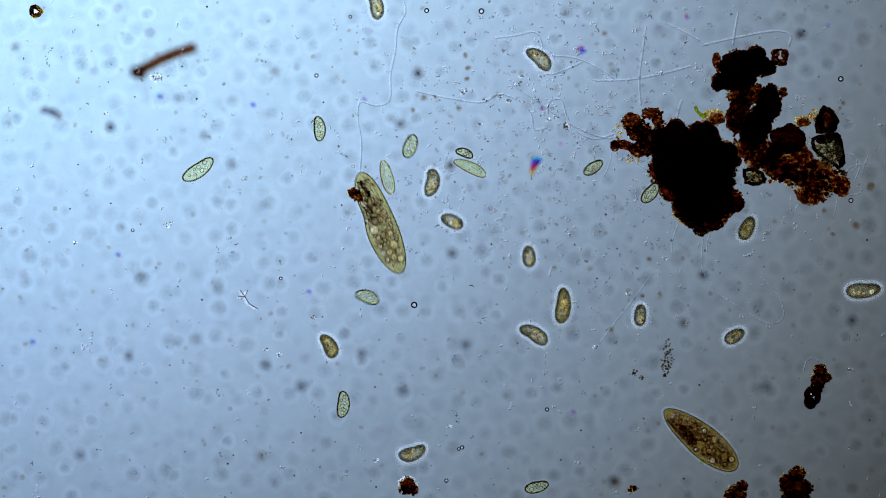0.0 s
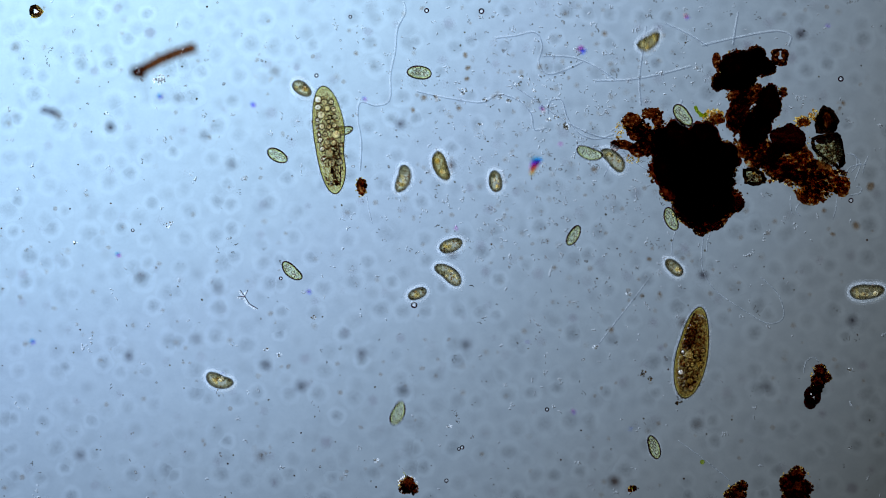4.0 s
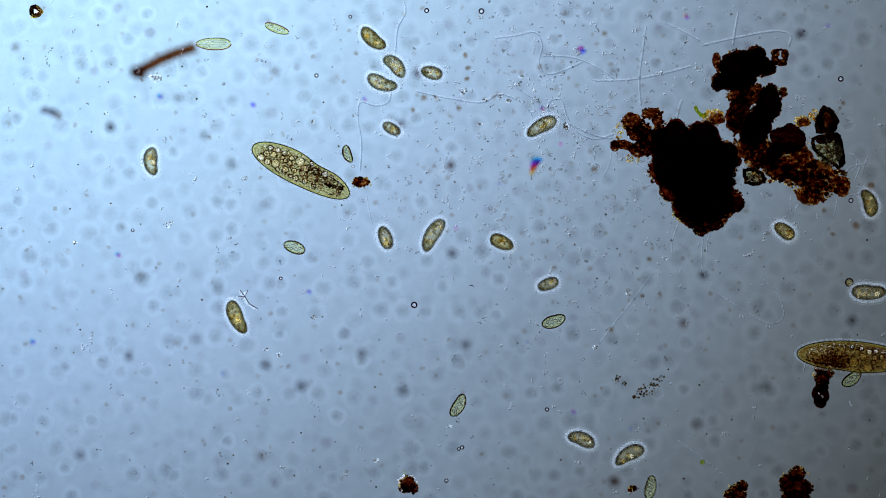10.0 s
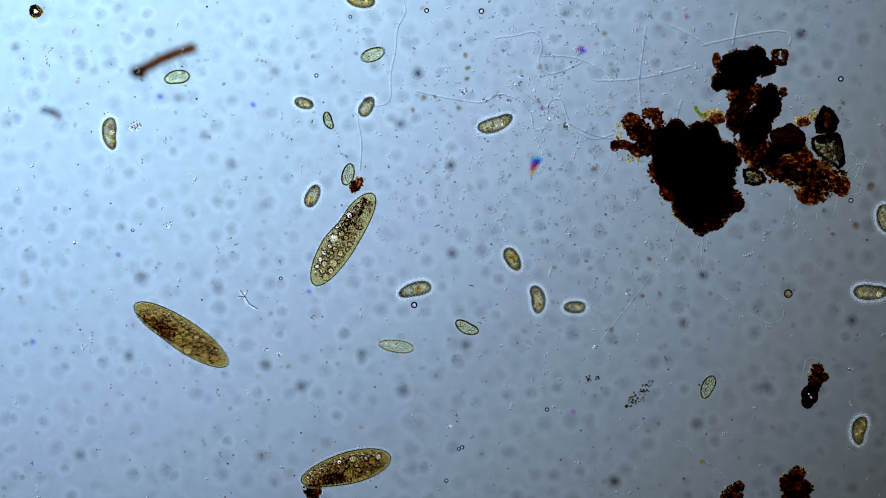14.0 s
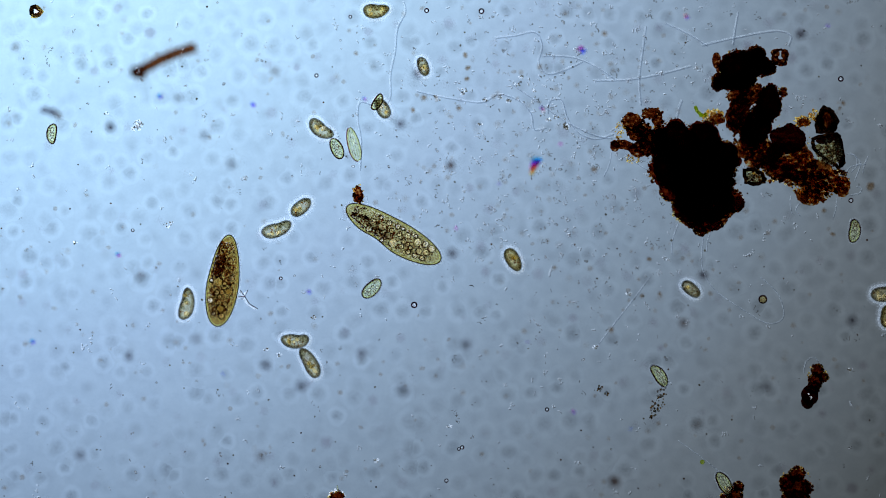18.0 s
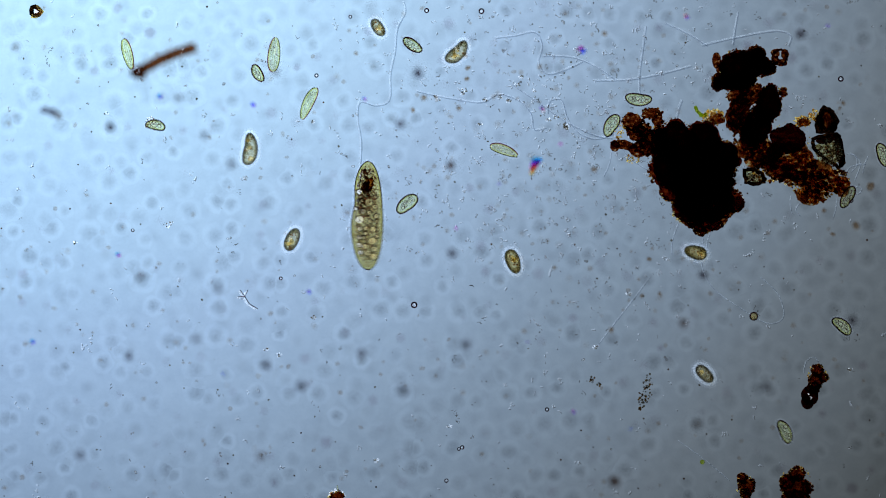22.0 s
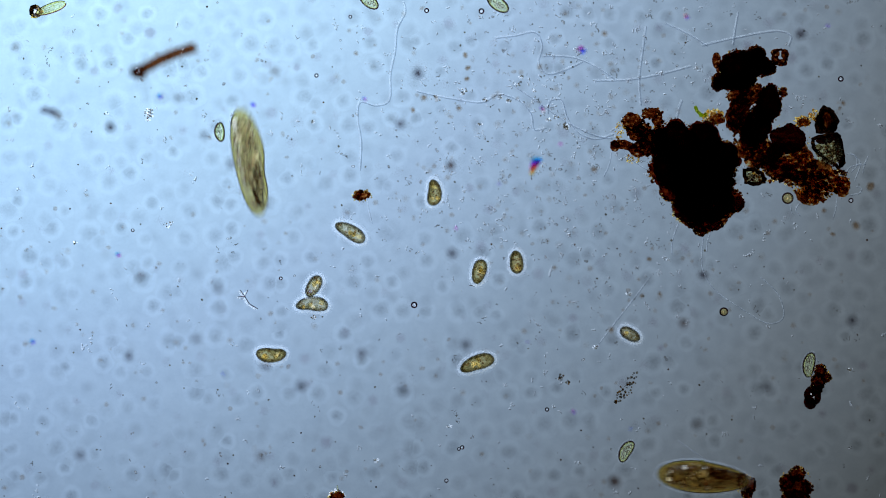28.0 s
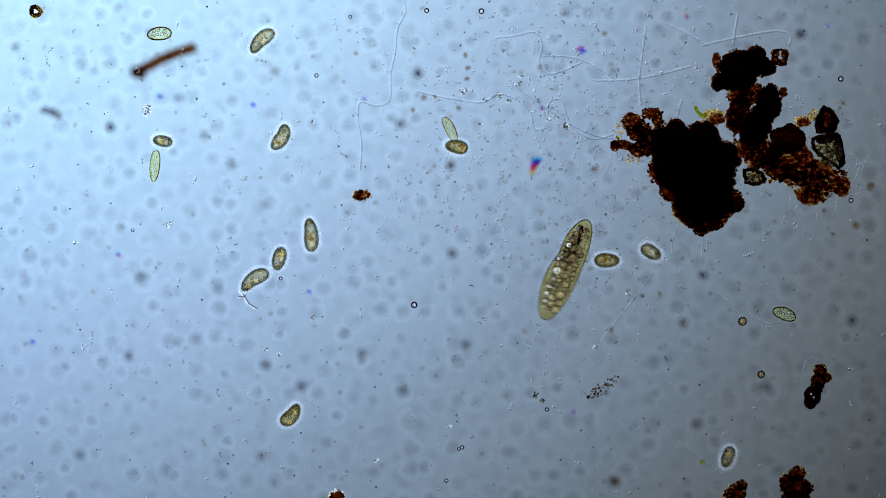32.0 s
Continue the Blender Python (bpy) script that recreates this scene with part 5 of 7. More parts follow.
    swim("strip", 64, 0.035, 108, [(0, 832, 297, 155), (0.09, 836, 302, 159), (0.91, 904, 408, 196), (1, 905, 402, 200), (1.09, 906, 396, 204), (1.95, 905, -70, 270), (4.23, 600, -70, 270), (5.5, 600, 184, 320), (5.91, 671, 243, 313), (6, 673, 237, 310), (6.09, 675, 231, 307), (6.95, 673, -70, 270), (7.05, 1084, -70, 270), (7.91, 1082, 186, 260), (8, 1084, 192, 260), (8.09, 1086, 198, 260), (8.91, 1182, 180, 270), (9, 1184, 174, 270), (9.09, 1186, 168, 270), (9.95, 1184, -70, 270), (18.37, 1177, -70, 270), (18.91, 1177, 87, 205), (19, 1177, 87, 205), (19.09, 1177, 87, 205), (19.63, 1177, -70, 270), (20.5, 585, -70, 270), (20.91, 586, 34, 266), (21, 585, 40, 265), (21.09, 584, 46, 264), (21.91, 546, 177, 243), (22, 546, 183, 245), (22.09, 546, 189, 247), (22.91, 599, 272, 305), (23, 597, 278, 305), (23.09, 595, 284, 305), (23.91, 431, 599, 243), (24, 427, 604, 240), (24.09, 423, 609, 237), (24.91, 276, 654, 237), (25, 271, 651, 240), (25.09, 266, 648, 243), (25.5, 238, 478, 290), (27.04, -70, 478, 360), (32, -70, 478, 360)])
    swim("bean", 44, 0.024, 109, [(0, 800, 392, 155), (1, 805, 505, 95), (2, 806, 553, 145), (3, 779, 477, 75), (3.5, 804, 433, 20), (5.5, 741, 481, 35), (6, 726, 506, 55), (7, 724, 510, 140), (7.5, 718, 496, 132), (8, 711, 485, 125), (8.5, 701, 467, 140), (9, 691, 453, 155), (10, 682, 421, 110), (11, 669, 384, 50), (12, 657, 386, 25), (13, 587, 375, 25), (14, 553, 347, 65), (14.5, 574, 334, 5), (16.5, 583, 374, 70), (17, 573, 363, 5), (17.5, 547, 361, 22), (18, 533, 367, 40), (18.5, 508, 377, 52), (18.91, 451, 399, 63), (19, 449, 400, 65), (19.09, 447, 401, 67), (20, 467, 397, 80), (21, 551, 390, 60), (21.5, 513, 434, 62), (22, 517, 424, 65), (23, 510, 461, 65), (23.5, 495, 476, 60), (24, 496, 470, 55), (25, 561, 534, 145), (25.5, 542, 535, 190), (27.5, 539, 519, 210), (28, 555, 507, 240), (29, 530, 417, 280), (29.5, 539, 422, 285), (30, 528, 423, 290), (31, 515, 404, 300), (32, 494, 458, 255)])
    swim("bean", 40, 0.019, 110, [(0, 936, 454, 95), (1, 938, 375, 80), (2, 959, 379, 105), (3, 907, 375, 170), (3.5, 886, 351, 115), (5.5, 861, 267, 85), (6, 843, 257, 145), (6.5, 820, 222, 138), (7, 800, 192, 130), (7.5, 793, 162, 115), (8, 786, 128, 100), (8.5, 791, 114, 98), (9, 795, 123, 95), (9.5, 786, 135, 130), (10, 764, 129, 165), (10.5, 740, 116, 160), (11, 720, 98, 155), (12, 721, 99, 80), (12.5, 707, 116, 78), (13, 679, 146, 75), (13.5, 662, 179, 68), (14, 649, 189, 60), (14.5, 632, 191, -5), (16.5, 627, 187, 65), (17, 651, 167, 60), (17.5, 662, 173, 90), (18, 677, 192, 120), (18.5, 683, 211, 92), (19, 677, 216, 65), (19.5, 656, 238, 70), (19.91, 632, 270, 71), (20, 633, 264, 75), (20.09, 634, 258, 79), (20.91, 694, 11, 159), (21, 695, 5, 160), (21.09, 696, -1, 161), (21.5, 695, -70, 90), (24.77, 1658, -90, 90), (28.05, 1638, 627, 0), (28.91, 1396, 628, -24), (29, 1390, 627, -25), (29.09, 1384, 626, -26), (29.5, 1333, 600, -15), (30, 1278, 587, -5), (30.5, 1257, 560, -20), (31, 1229, 512, -35), (31.5, 1193, 480, -32), (32, 1152, 446, -30)])
    swim("bean", 66, 0.027, 111, [(0, 996, 541, 85), (0.5, 977, 562, 110), (1, 946, 555, 135), (1.91, 912, 487, 137), (2, 911, 493, 135), (2.09, 910, 499, 133), (2.95, 911, 952, 90), (3.74, 499, 952, 90), (5.5, 499, 600, 15), (6, 494, 602, 5), (6.5, 484, 599, 5), (7, 479, 602, 5), (7.5, 469, 602, 0), (8, 457, 602, -5), (8.5, 451, 600, -8), (9, 433, 594, -10), (10, 419, 562, -65), (11, 427, 622, -75), (11.5, 427, 658, -75), (12, 437, 706, -75), (12.91, 323, 701, -4), (13, 320, 707, -5), (13.09, 317, 713, -6), (13.95, 320, 952, -90), (26.25, 775, 952, -90), (27.5, 775, 702, -115), (27.91, 841, 648, -162), (28, 844, 643, -160), (28.09, 847, 638, -158), (28.91, 829, 628, -89), (29, 828, 622, -85), (29.09, 827, 616, -81), (29.5, 830, 511, -98), (29.91, 860, 425, -110), (30, 860, 419, -110), (30.09, 860, 413, -110), (30.95, 860, -70, -90), (32, 860, -70, -90)])
    swim("bean", 58, 0.022, 112, [(0, 945, 592, 150), (0.5, 922, 576, 145), (1, 899, 559, 140), (1.5, 886, 545, 145), (2, 867, 534, 150), (2.5, 840, 515, 155), (3, 827, 513, 160), (3.5, 805, 496, 155), (5.5, 771, 467, 115), (5.91, 723, 427, 168), (6, 718, 424, 170), (6.09, 713, 421, 172), (7, 664, 397, 155), (8, 681, 340, 240), (8.5, 702, 289, 252), (8.91, 734, 234, 261), (9, 736, 228, 265), (9.09, 738, 222, 269), (9.5, 736, 172, 302), (9.91, 682, 149, 339), (10, 676, 147, 340), (10.09, 670, 145, 341), (10.5, 596, 117, 318), (11, 551, 87, 295), (12, 596, 57, 325), (12.5, 642, 95, 355), (12.91, 707, 99, 381), (13, 709, 93, 385), (13.09, 711, 87, 389), (13.65, 709, -70, 450), (17.05, 490, -70, 450), (17.91, 490, 406, 380), (18, 490, 406, 380), (18.09, 490, 406, 380), (18.95, 490, -70, 450), (23.37, 141, -70, 450), (23.91, 141, 88, 405), (24, 141, 88, 405), (24.09, 141, 88, 405), (24.63, 141, -70, 450), (28.5, 357, -70, 450), (28.91, 356, 16, 454), (29, 357, 22, 450), (29.09, 358, 28, 446), (29.5, 366, 5, 405), (30, 367, 0, 360), (31, 429, 26, 310), (32, 463, 72, 225)])
    swim("bean", 40, 0.016, 113, [(0, 1133, 558, 85), (0.09, 1135, 552, 84), (0.5, 1161, 492, 80), (1, 1178, 443, 75), (1.5, 1210, 408, 112), (2, 1222, 410, 150), (2.5, 1231, 421, 112), (3, 1207, 468, 75), (3.5, 1195, 475, 105), (5.5, 1184, 456, 185), (5.91, 1119, 452, 191), (6, 1113, 454, 195), (6.09, 1107, 456, 199), (6.5, 1021, 501, 228), (6.91, 974, 564, 256), (7, 971, 569, 260), (7.09, 968, 574, 264), (7.5, 936, 629, 295), (8, 912, 621, 330), (8.5, 910, 579, 298), (9, 919, 544, 265), (9.5, 938, 514, 232), (10, 970, 503, 200), (11, 1024, 513, 275), (11.5, 1007, 542, 252), (12, 988, 573, 230), (13, 949, 566, 260), (13.5, 980, 550, 220), (14, 1017, 544, 180), (14.5, 1073, 540, 210), (16.5, 1225, 515, 265), (17, 1209, 514, 350), (18, 1223, 512, 320), (18.5, 1242, 557, 310), (18.91, 1255, 626, 301), (19, 1256, 632, 300), (19.09, 1257, 638, 299), (20, 1251, 664, 290), (21, 1313, 680, 260), (21.5, 1270, 686, 288), (22, 1247, 662, 315), (23, 1286, 627, 230), (24, 1360, 591, 210), (25, 1367, 632, 270), (25.5, 1350, 660, 250), (27.5, 1177, 648, 330), (27.91, 1118, 597, 328), (28, 1115, 592, 330), (28.09, 1112, 587, 332), (28.5, 1118, 543, 348), (29, 1122, 531, 365), (29.5, 1124, 555, 332), (29.91, 1148, 624, 302), (30, 1151, 630, 300), (30.09, 1154, 636, 298), (30.5, 1185, 689, 312), (30.91, 1222, 730, 329), (31, 1226, 735, 325), (31.09, 1230, 740, 321), (32, 1288, 809, 250)])
    swim("bean", 46, 0.025, 114, [(0, 1322, 404, 65), (0.5, 1329, 397, 72), (1, 1333, 380, 80), (1.5, 1334, 362, 95), (1.91, 1328, 343, 106), (2, 1334, 343, 110), (2.09, 1340, 343, 114), (2.95, 1638, 343, 180), (4.25, 1658, 972, 180), (5.55, 886, 952, 90), (5.91, 885, 534, 42), (6, 886, 528, 40), (6.09, 887, 522, 38), (6.91, 1006, 185, 53), (7, 1005, 180, 50), (7.09, 1004, 175, 47), (7.91, 874, 416, -16), (8, 871, 422, -20), (8.09, 868, 428, -24), (8.5, 879, 427, -12), (9, 883, 427, -5), (9.5, 885, 428, -15), (10, 888, 429, -25), (10.5, 894, 434, -35), (11, 899, 440, -45), (11.5, 900, 444, -50), (12, 902, 449, -55), (12.5, 907, 457, -58), (13, 908, 459, -60), (13.5, 908, 458, -60), (14, 907, 459, -60), (14.5, 907, 459, -60), (16.5, 907, 460, -55), (17, 908, 459, -55), (17.5, 908, 460, -58), (18, 908, 460, -60), (18.5, 908, 460, -60), (19, 908, 461, -60), (19.5, 908, 462, -62), (20, 909, 462, -65), (20.5, 909, 463, -65), (21, 909, 462, -65), (21.5, 908, 461, -68), (22, 908, 463, -70), (23, 916, 430, -30), (24, 924, 384, -80), (25, 917, 449, -85), (25.5, 917, 459, -85), (27.5, 850, 474, -90), (28, 848, 481, -105), (28.5, 842, 517, -88), (29, 850, 552, -70), (29.5, 870, 594, -80), (29.91, 878, 596, -89), (30, 878, 602, -90), (30.09, 878, 608, -91), (30.95, 878, 952, -90), (31.05, 1074, 952, -90), (31.91, 1074, 467, -4), (32, 1074, 461, 0)])
    swim("bean", 40, 0.020, 115, [(0, 1300, 595, 30), (0.09, 1304, 590, 34), (0.91, 1414, 438, 86), (1, 1420, 435, 85), (1.09, 1426, 432, 84), (1.87, 1638, 435, -0), (2.46, 1658, -90, -0), (3.05, 536, -70, -90), (3.5, 536, 175, -35), (5.5, 468, 61, -95), (5.91, 430, 68, -176), (6, 424, 68, -180), (6.09, 418, 68, -184), (6.91, 295, 67, -211), (7, 291, 62, -215), (7.09, 287, 57, -219), (7.53, 291, -70, -270), (11.5, 452, -70, -270), (11.91, 451, -3, -194), (12, 452, 3, -190), (12.09, 453, 9, -186), (12.91, 475, 124, -109), (13, 476, 120, -105), (13.09, 477, 116, -101), (13.76, 476, -70, -90), (14.05, 246, -70, -90), (14.5, 246, 126, -40), (16.5, 153, 303, -105), (16.91, 117, 361, -34), (17, 111, 363, -30), (17.09, 105, 365, -26), (17.72, -70, 363, 0), (22.09, -90, 972, 0), (26.45, 1033, 952, 90), (27.5, 1033, 742, 130), (27.95, 1033, 952, 90), (32, 1033, 952, 90)])
    swim("bean", 64, 0.028, 116, [(0, 1528, 514, 5), (1, 1530, 515, 5), (2, 1532, 515, 5), (3, 1533, 517, 5), (3.5, 1534, 516, 5), (5.5, 1535, 517, 5), (6, 1535, 517, 5), (7, 1537, 515, 5), (8, 1537, 517, 5), (9, 1537, 517, 5), (10, 1538, 517, 0), (11, 1538, 517, 0), (12, 1538, 517, 0), (13, 1540, 517, 0), (14, 1541, 517, 0), (14.5, 1543, 517, 0), (16.5, 1553, 519, 5), (17, 1562, 519, 5), (17.91, 1567, 520, 5), (18, 1572, 520, 5), (18.09, 1577, 520, 5), (18.5, 1638, 520, -0), (32, 1638, 520, -0)])
    swim("seed", 40, 0.026, 117, [(0, 1050, 297, 35), (1, 1096, 279, 120), (2, 1101, 287, 135), (2.91, 1076, 331, 114), (3, 1073, 337, 110), (3.09, 1070, 343, 106), (3.5, 1046, 391, 60), (5.5, 973, 436, 60), (5.95, 973, -70, 90), (6.22, 1658, -90, 90), (6.5, 1638, 297, 0), (6.91, 1558, 300, 82), (7, 1553, 297, 85), (7.09, 1548, 294, 88), (7.91, 1462, 188, 49), (8, 1466, 183, 45), (8.09, 1470, 178, 41), (8.69, 1638, 183, -0), (15.37, 1638, 193, 0), (16.5, 1412, 193, -65), (16.91, 1339, 535, -34), (17, 1342, 540, -30), (17.09, 1345, 545, -26), (17.95, 1638, 540, -0), (18.73, 1658, -90, -0), (19.5, 588, -70, -90), (19.91, 586, 2, -54), (20, 588, 8, -50), (20.09, 590, 14, -46), (21, 657, 90, -5), (22, 730, 80, -35), (23, 757, 91, -55), (24, 750, 149, -130), (24.91, 652, 99, -196), (25, 647, 95, -200), (25.09, 642, 91, -204), (25.5, 571, 18, -250), (26.1, 571, -70, -270), (28.3, -90, -90, -270), (30.5, -70, 357, -180), (30.91, 2, 357, -90), (31, 2, 357, -90), (31.09, 2, 357, -90), (31.5, -70, 357, -180), (32, -70, 357, -180)])
    swim("seed", 44, 0.015, 118, [(0, 1151, 342, 50), (1, 1152, 333, 20), (2, 1150, 327, -20), (3, 1183, 370, -40), (3.5, 1188, 380, -70), (5.5, 1168, 407, -20), (5.91, 1110, 382, 7), (6, 1109, 382, 10), (6.09, 1108, 382, 13), (6.91, 1153, 401, 33), (7, 1150, 406, 35), (7.09, 1147, 411, 37), (7.5, 1042, 491, 40), (8, 1007, 518, 45), (8.5, 1000, 527, 50), (9, 997, 540, 55), (9.5, 988, 555, 38), (10, 980, 569, 20), (10.91, 976, 557, -54), (11, 975, 551, -55), (11.09, 974, 545, -56), (11.91, 949, 416, 5), (12, 955, 417, 5), (12.09, 961, 418, 5), (12.91, 1232, 584, -56), (13, 1237, 588, -60), (13.09, 1242, 592, -64), (13.91, 1257, 680, -111), (14, 1253, 685, -115), (14.09, 1249, 690, -119), (14.5, 1157, 703, -190), (16.5, 1160, 847, -230), (16.91, 1222, 846, -184), (17, 1228, 846, -185), (17.09, 1234, 846, -186), (17.91, 1278, 849, -236), (18, 1281, 855, -240), (18.09, 1284, 861, -244), (18.5, 1281, 952, -270), (20, 1658, 972, -270), (21.5, 1638, 274, -180), (21.91, 1563, 274, -250), (22, 1563, 274, -250), (22.09, 1563, 274, -250), (22.5, 1638, 274, -180), (28.14, 1638, 498, -180), (28.91, 1430, 501, -115), (29, 1424, 498, -115), (29.09, 1418, 495, -115), (29.91, 1339, 338, -186), (30, 1345, 337, -190), (30.09, 1351, 336, -194), (30.91, 1559, 474, -230), (31, 1560, 480, -230), (31.09, 1561, 486, -230), (31.91, 1394, 553, -203), (32, 1388, 556, -200)])
    swim("seed", 44, 0.033, 119, [(0, 650, 526, 160), (0.91, 751, 493, 144), (1, 746, 493, 140), (1.09, 741, 493, 136), (1.91, 547, 523, 69), (2, 543, 528, 65), (2.09, 539, 533, 61), (2.91, 610, 639, -13), (3, 615, 643, -15), (3.09, 620, 647, -17), (3.5, 704, 653, 30), (5, 704, 952, 90), (5.75, 1658, 972, 90), (6.5, 1638, 302, 0), (6.91, 1527, 300, -39), (7, 1521, 302, -40), (7.09, 1515, 304, -41), (7.91, 1396, 376, -17), (8, 1401, 379, -15), (8.09, 1406, 382, -13), (8.95, 1638, 379, -0), (14.5, 1658, -90, -0), (20.05, 1207, -70, -90), (20.91, 1209, 197, -44), (21, 1207, 203, -45), (21.09, 1205, 209, -46), (21.91, 1087, 218, -116), (22, 1082, 222, -120), (22.09, 1077, 226, -124), (22.91, 988, 372, -201), (23, 986, 366, -205), (23.09, 984, 360, -209), (23.95, 986, -70, -270), (32, 986, -70, -270)])
    swim("bean", 48, 0.021, 120, [(0, 582, 612, 120), (0.09, 582, 618, 117), (0.95, 582, 952, 90), (1.13, 1658, 972, 90), (1.32, 1658, -90, 90), (1.5, 1127, -70, 90), (1.91, 1127, 43, 25), (2, 1127, 43, 25), (2.09, 1127, 43, 25), (2.5, 1127, -70, 90), (3.05, 1149, -70, 90), (3.5, 1149, 166, 5), (4.68, 1149, -70, 90), (8.13, 932, -70, 90), (8.91, 932, 147, 25), (9, 932, 147, 25), (9.09, 932, 147, 25), (9.87, 932, -70, 90), (17.5, 666, -70, 90), (17.91, 666, 19, 5), (18, 666, 19, 5), (18.09, 666, 19, 5), (18.5, 666, -70, 90), (26.53, 699, -70, 90), (27.5, 699, 124, 110), (27.91, 767, 335, 92), (28, 768, 341, 90), (28.09, 769, 347, 88), (28.5, 755, 486, 88), (29, 743, 538, 85), (29.5, 732, 573, 82), (30, 733, 618, 80), (30.91, 697, 684, 6), (31, 691, 687, 5), (31.09, 685, 690, 4), (31.91, 521, 733, 46), (32, 515, 735, 50)])
    swim("seed", 48, 0.039, 121, [(0, 607, 716, 85), (0.09, 613, 714, 89), (0.91, 833, 617, 150), (1, 839, 616, 150), (1.09, 845, 615, 150), (1.91, 947, 685, 84), (2, 950, 679, 80), (2.09, 953, 673, 76), (2.91, 904, 469, 68), (3, 906, 463, 65), (3.09, 908, 457, 62), (3.5, 1043, 346, 25), (5.5, 1043, 217, -60), (5.91, 1116, 340, -52), (6, 1112, 344, -55), (6.09, 1108, 348, -58), (6.91, 802, 458, -104), (7, 796, 460, -105), (7.09, 790, 462, -106), (7.91, 639, 505, -86), (8, 637, 511, -85), (8.09, 635, 517, -84), (8.95, 637, 952, -90), (19.05, 1069, 952, -90), (19.91, 1068, 479, -113), (20, 1069, 473, -110), (20.09, 1070, 467, -107), (20.91, 1138, 428, -24), (21, 1139, 422, -20), (21.09, 1140, 416, -16), (21.91, 1130, 182, -2), (22, 1130, 176, -5), (22.09, 1130, 170, -8), (22.95, 1130, -70, -90), (32, 1130, -70, -90)])
    swim("bean", 52, 0.024, 122, [(0, 730, 802, 20), (0.5, 688, 808, 5), (0.91, 628, 808, -7), (1, 622, 807, -10), (1.09, 616, 806, -13), (1.5, 589, 788, -25), (2, 554, 760, -40), (2.5, 515, 726, -35), (3, 476, 696, -30), (3.5, 422, 680, -15), (5.5, 308, 642, -30), (5.91, 262, 614, -15), (6, 256, 612, -15), (6.09, 250, 610, -15), (6.5, 190, 593, -28), (7, 163, 578, -40), (7.5, 145, 533, -62), (8, 128, 490, -85), (8.5, 155, 472, -115), (8.91, 205, 459, -145), (9, 210, 455, -145), (9.09, 215, 451, -145), (9.5, 262, 392, -115), (9.91, 268, 292, -85), (10, 268, 286, -85), (10.09, 268, 280, -85), (10.91, 246, 98, -106), (11, 247, 92, -110), (11.09, 248, 86, -114), (11.5, 295, 37, -145), (11.91, 336, 34, -178), (12, 342, 34, -180), (12.09, 348, 34, -182), (12.5, 442, 39, -170), (12.91, 518, 13, -164), (13, 522, 8, -160), (13.09, 526, 3, -156), (13.5, 522, -70, -90), (15.65, 586, -70, -90), (16.5, 586, 99, -95), (16.91, 572, 155, -94), (17, 571, 161, -90), (17.09, 570, 167, -86), (18, 568, 229, -35), (18.91, 564, 151, -101), (19, 564, 145, -105), (19.09, 564, 139, -109), (19.5, 563, 70, -100), (19.91, 557, 13, -99), (20, 560, 16, -95), (20.09, 563, 19, -91), (20.91, 614, 121, -29), (21, 619, 124, -25), (21.09, 624, 127, -21), (21.5, 728, 127, 10), (21.91, 803, 91, 42), (22, 809, 93, 45), (22.09, 815, 95, 48), (22.91, 1065, 250, 58), (23, 1070, 247, 60), (23.09, 1075, 244, 62), (23.95, 1070, -70, 90), (32, 1070, -70, 90)])
    swim("seed", 44, 0.018, 123, [(0, 950, 862, 15), (0.09, 956, 861, 19), (0.91, 1147, 823, 102), (1, 1150, 817, 105), (1.09, 1153, 811, 108), (1.91, 1096, 560, 80), (2, 1096, 554, 80), (2.09, 1096, 548, 80), (2.91, 1146, 686, 98), (3, 1148, 692, 100), (3.09, 1150, 698, 102), (3.5, 1155, 746, 110), (5.5, 1174, 825, 88), (6, 1188, 772, 80), (6.91, 1088, 798, 89), (7, 1085, 803, 90), (7.09, 1082, 808, 91), (7.6, 1085, 952, 90), (8.5, 1258, 952, 90), (8.91, 1263, 878, 151), (9, 1258, 874, 150), (9.09, 1253, 870, 149), (10, 1151, 863, 80), (10.91, 1111, 813, 169), (11, 1108, 818, 170), (11.09, 1105, 823, 171), (11.54, 1108, 952, 90), (16, 1658, 972, 90), (20.47, 1638, 315, 0), (20.91, 1511, 313, -81), (21, 1505, 315, -85), (21.09, 1499, 317, -89), (22, 1500, 349, -120), (23, 1498, 361, -115), (23.91, 1486, 357, -116), (24, 1492, 357, -120), (24.09, 1498, 357, -124), (24.58, 1638, 357, -180), (26.31, 1638, 355, -180), (27.5, 1400, 355, -230), (27.95, 1638, 355, -180), (32, 1638, 355, -180)])
    swim("seed", 50, 0.035, 124, [(0, 1438, -70, -90), (0.5, 1438, -70, -90), (0.91, 1438, 40, -2), (1, 1438, 40, -2), (1.09, 1438, 40, -2), (1.5, 1438, -70, -90), (2.63, 1658, -90, -90), (3.77, 1658, 972, -90), (4.9, 1237, 952, -90), (5.5, 1237, 855, -30), (6, 1270, 877, 0), (6.91, 1327, 850, -16), (7, 1333, 848, -15), (7.09, 1339, 846, -14), (7.91, 1478, 786, 11), (8, 1484, 785, 12), (8.09, 1490, 784, 13), (8.62, 1638, 785, -0), (10.55, 1658, -90, -0), (12.48, 1066, -70, -90), (12.91, 1066, 59, -70), (13, 1066, 59, -70), (13.09, 1066, 59, -70), (13.52, 1066, -70, -90), (15.81, 1340, -70, -90), (16.5, 1340, 68, -65), (16.91, 1293, 16, -38), (17, 1291, 10, -40), (17.09, 1289, 4, -42), (17.5, 1291, -70, -90), (32, 1291, -70, -90)])
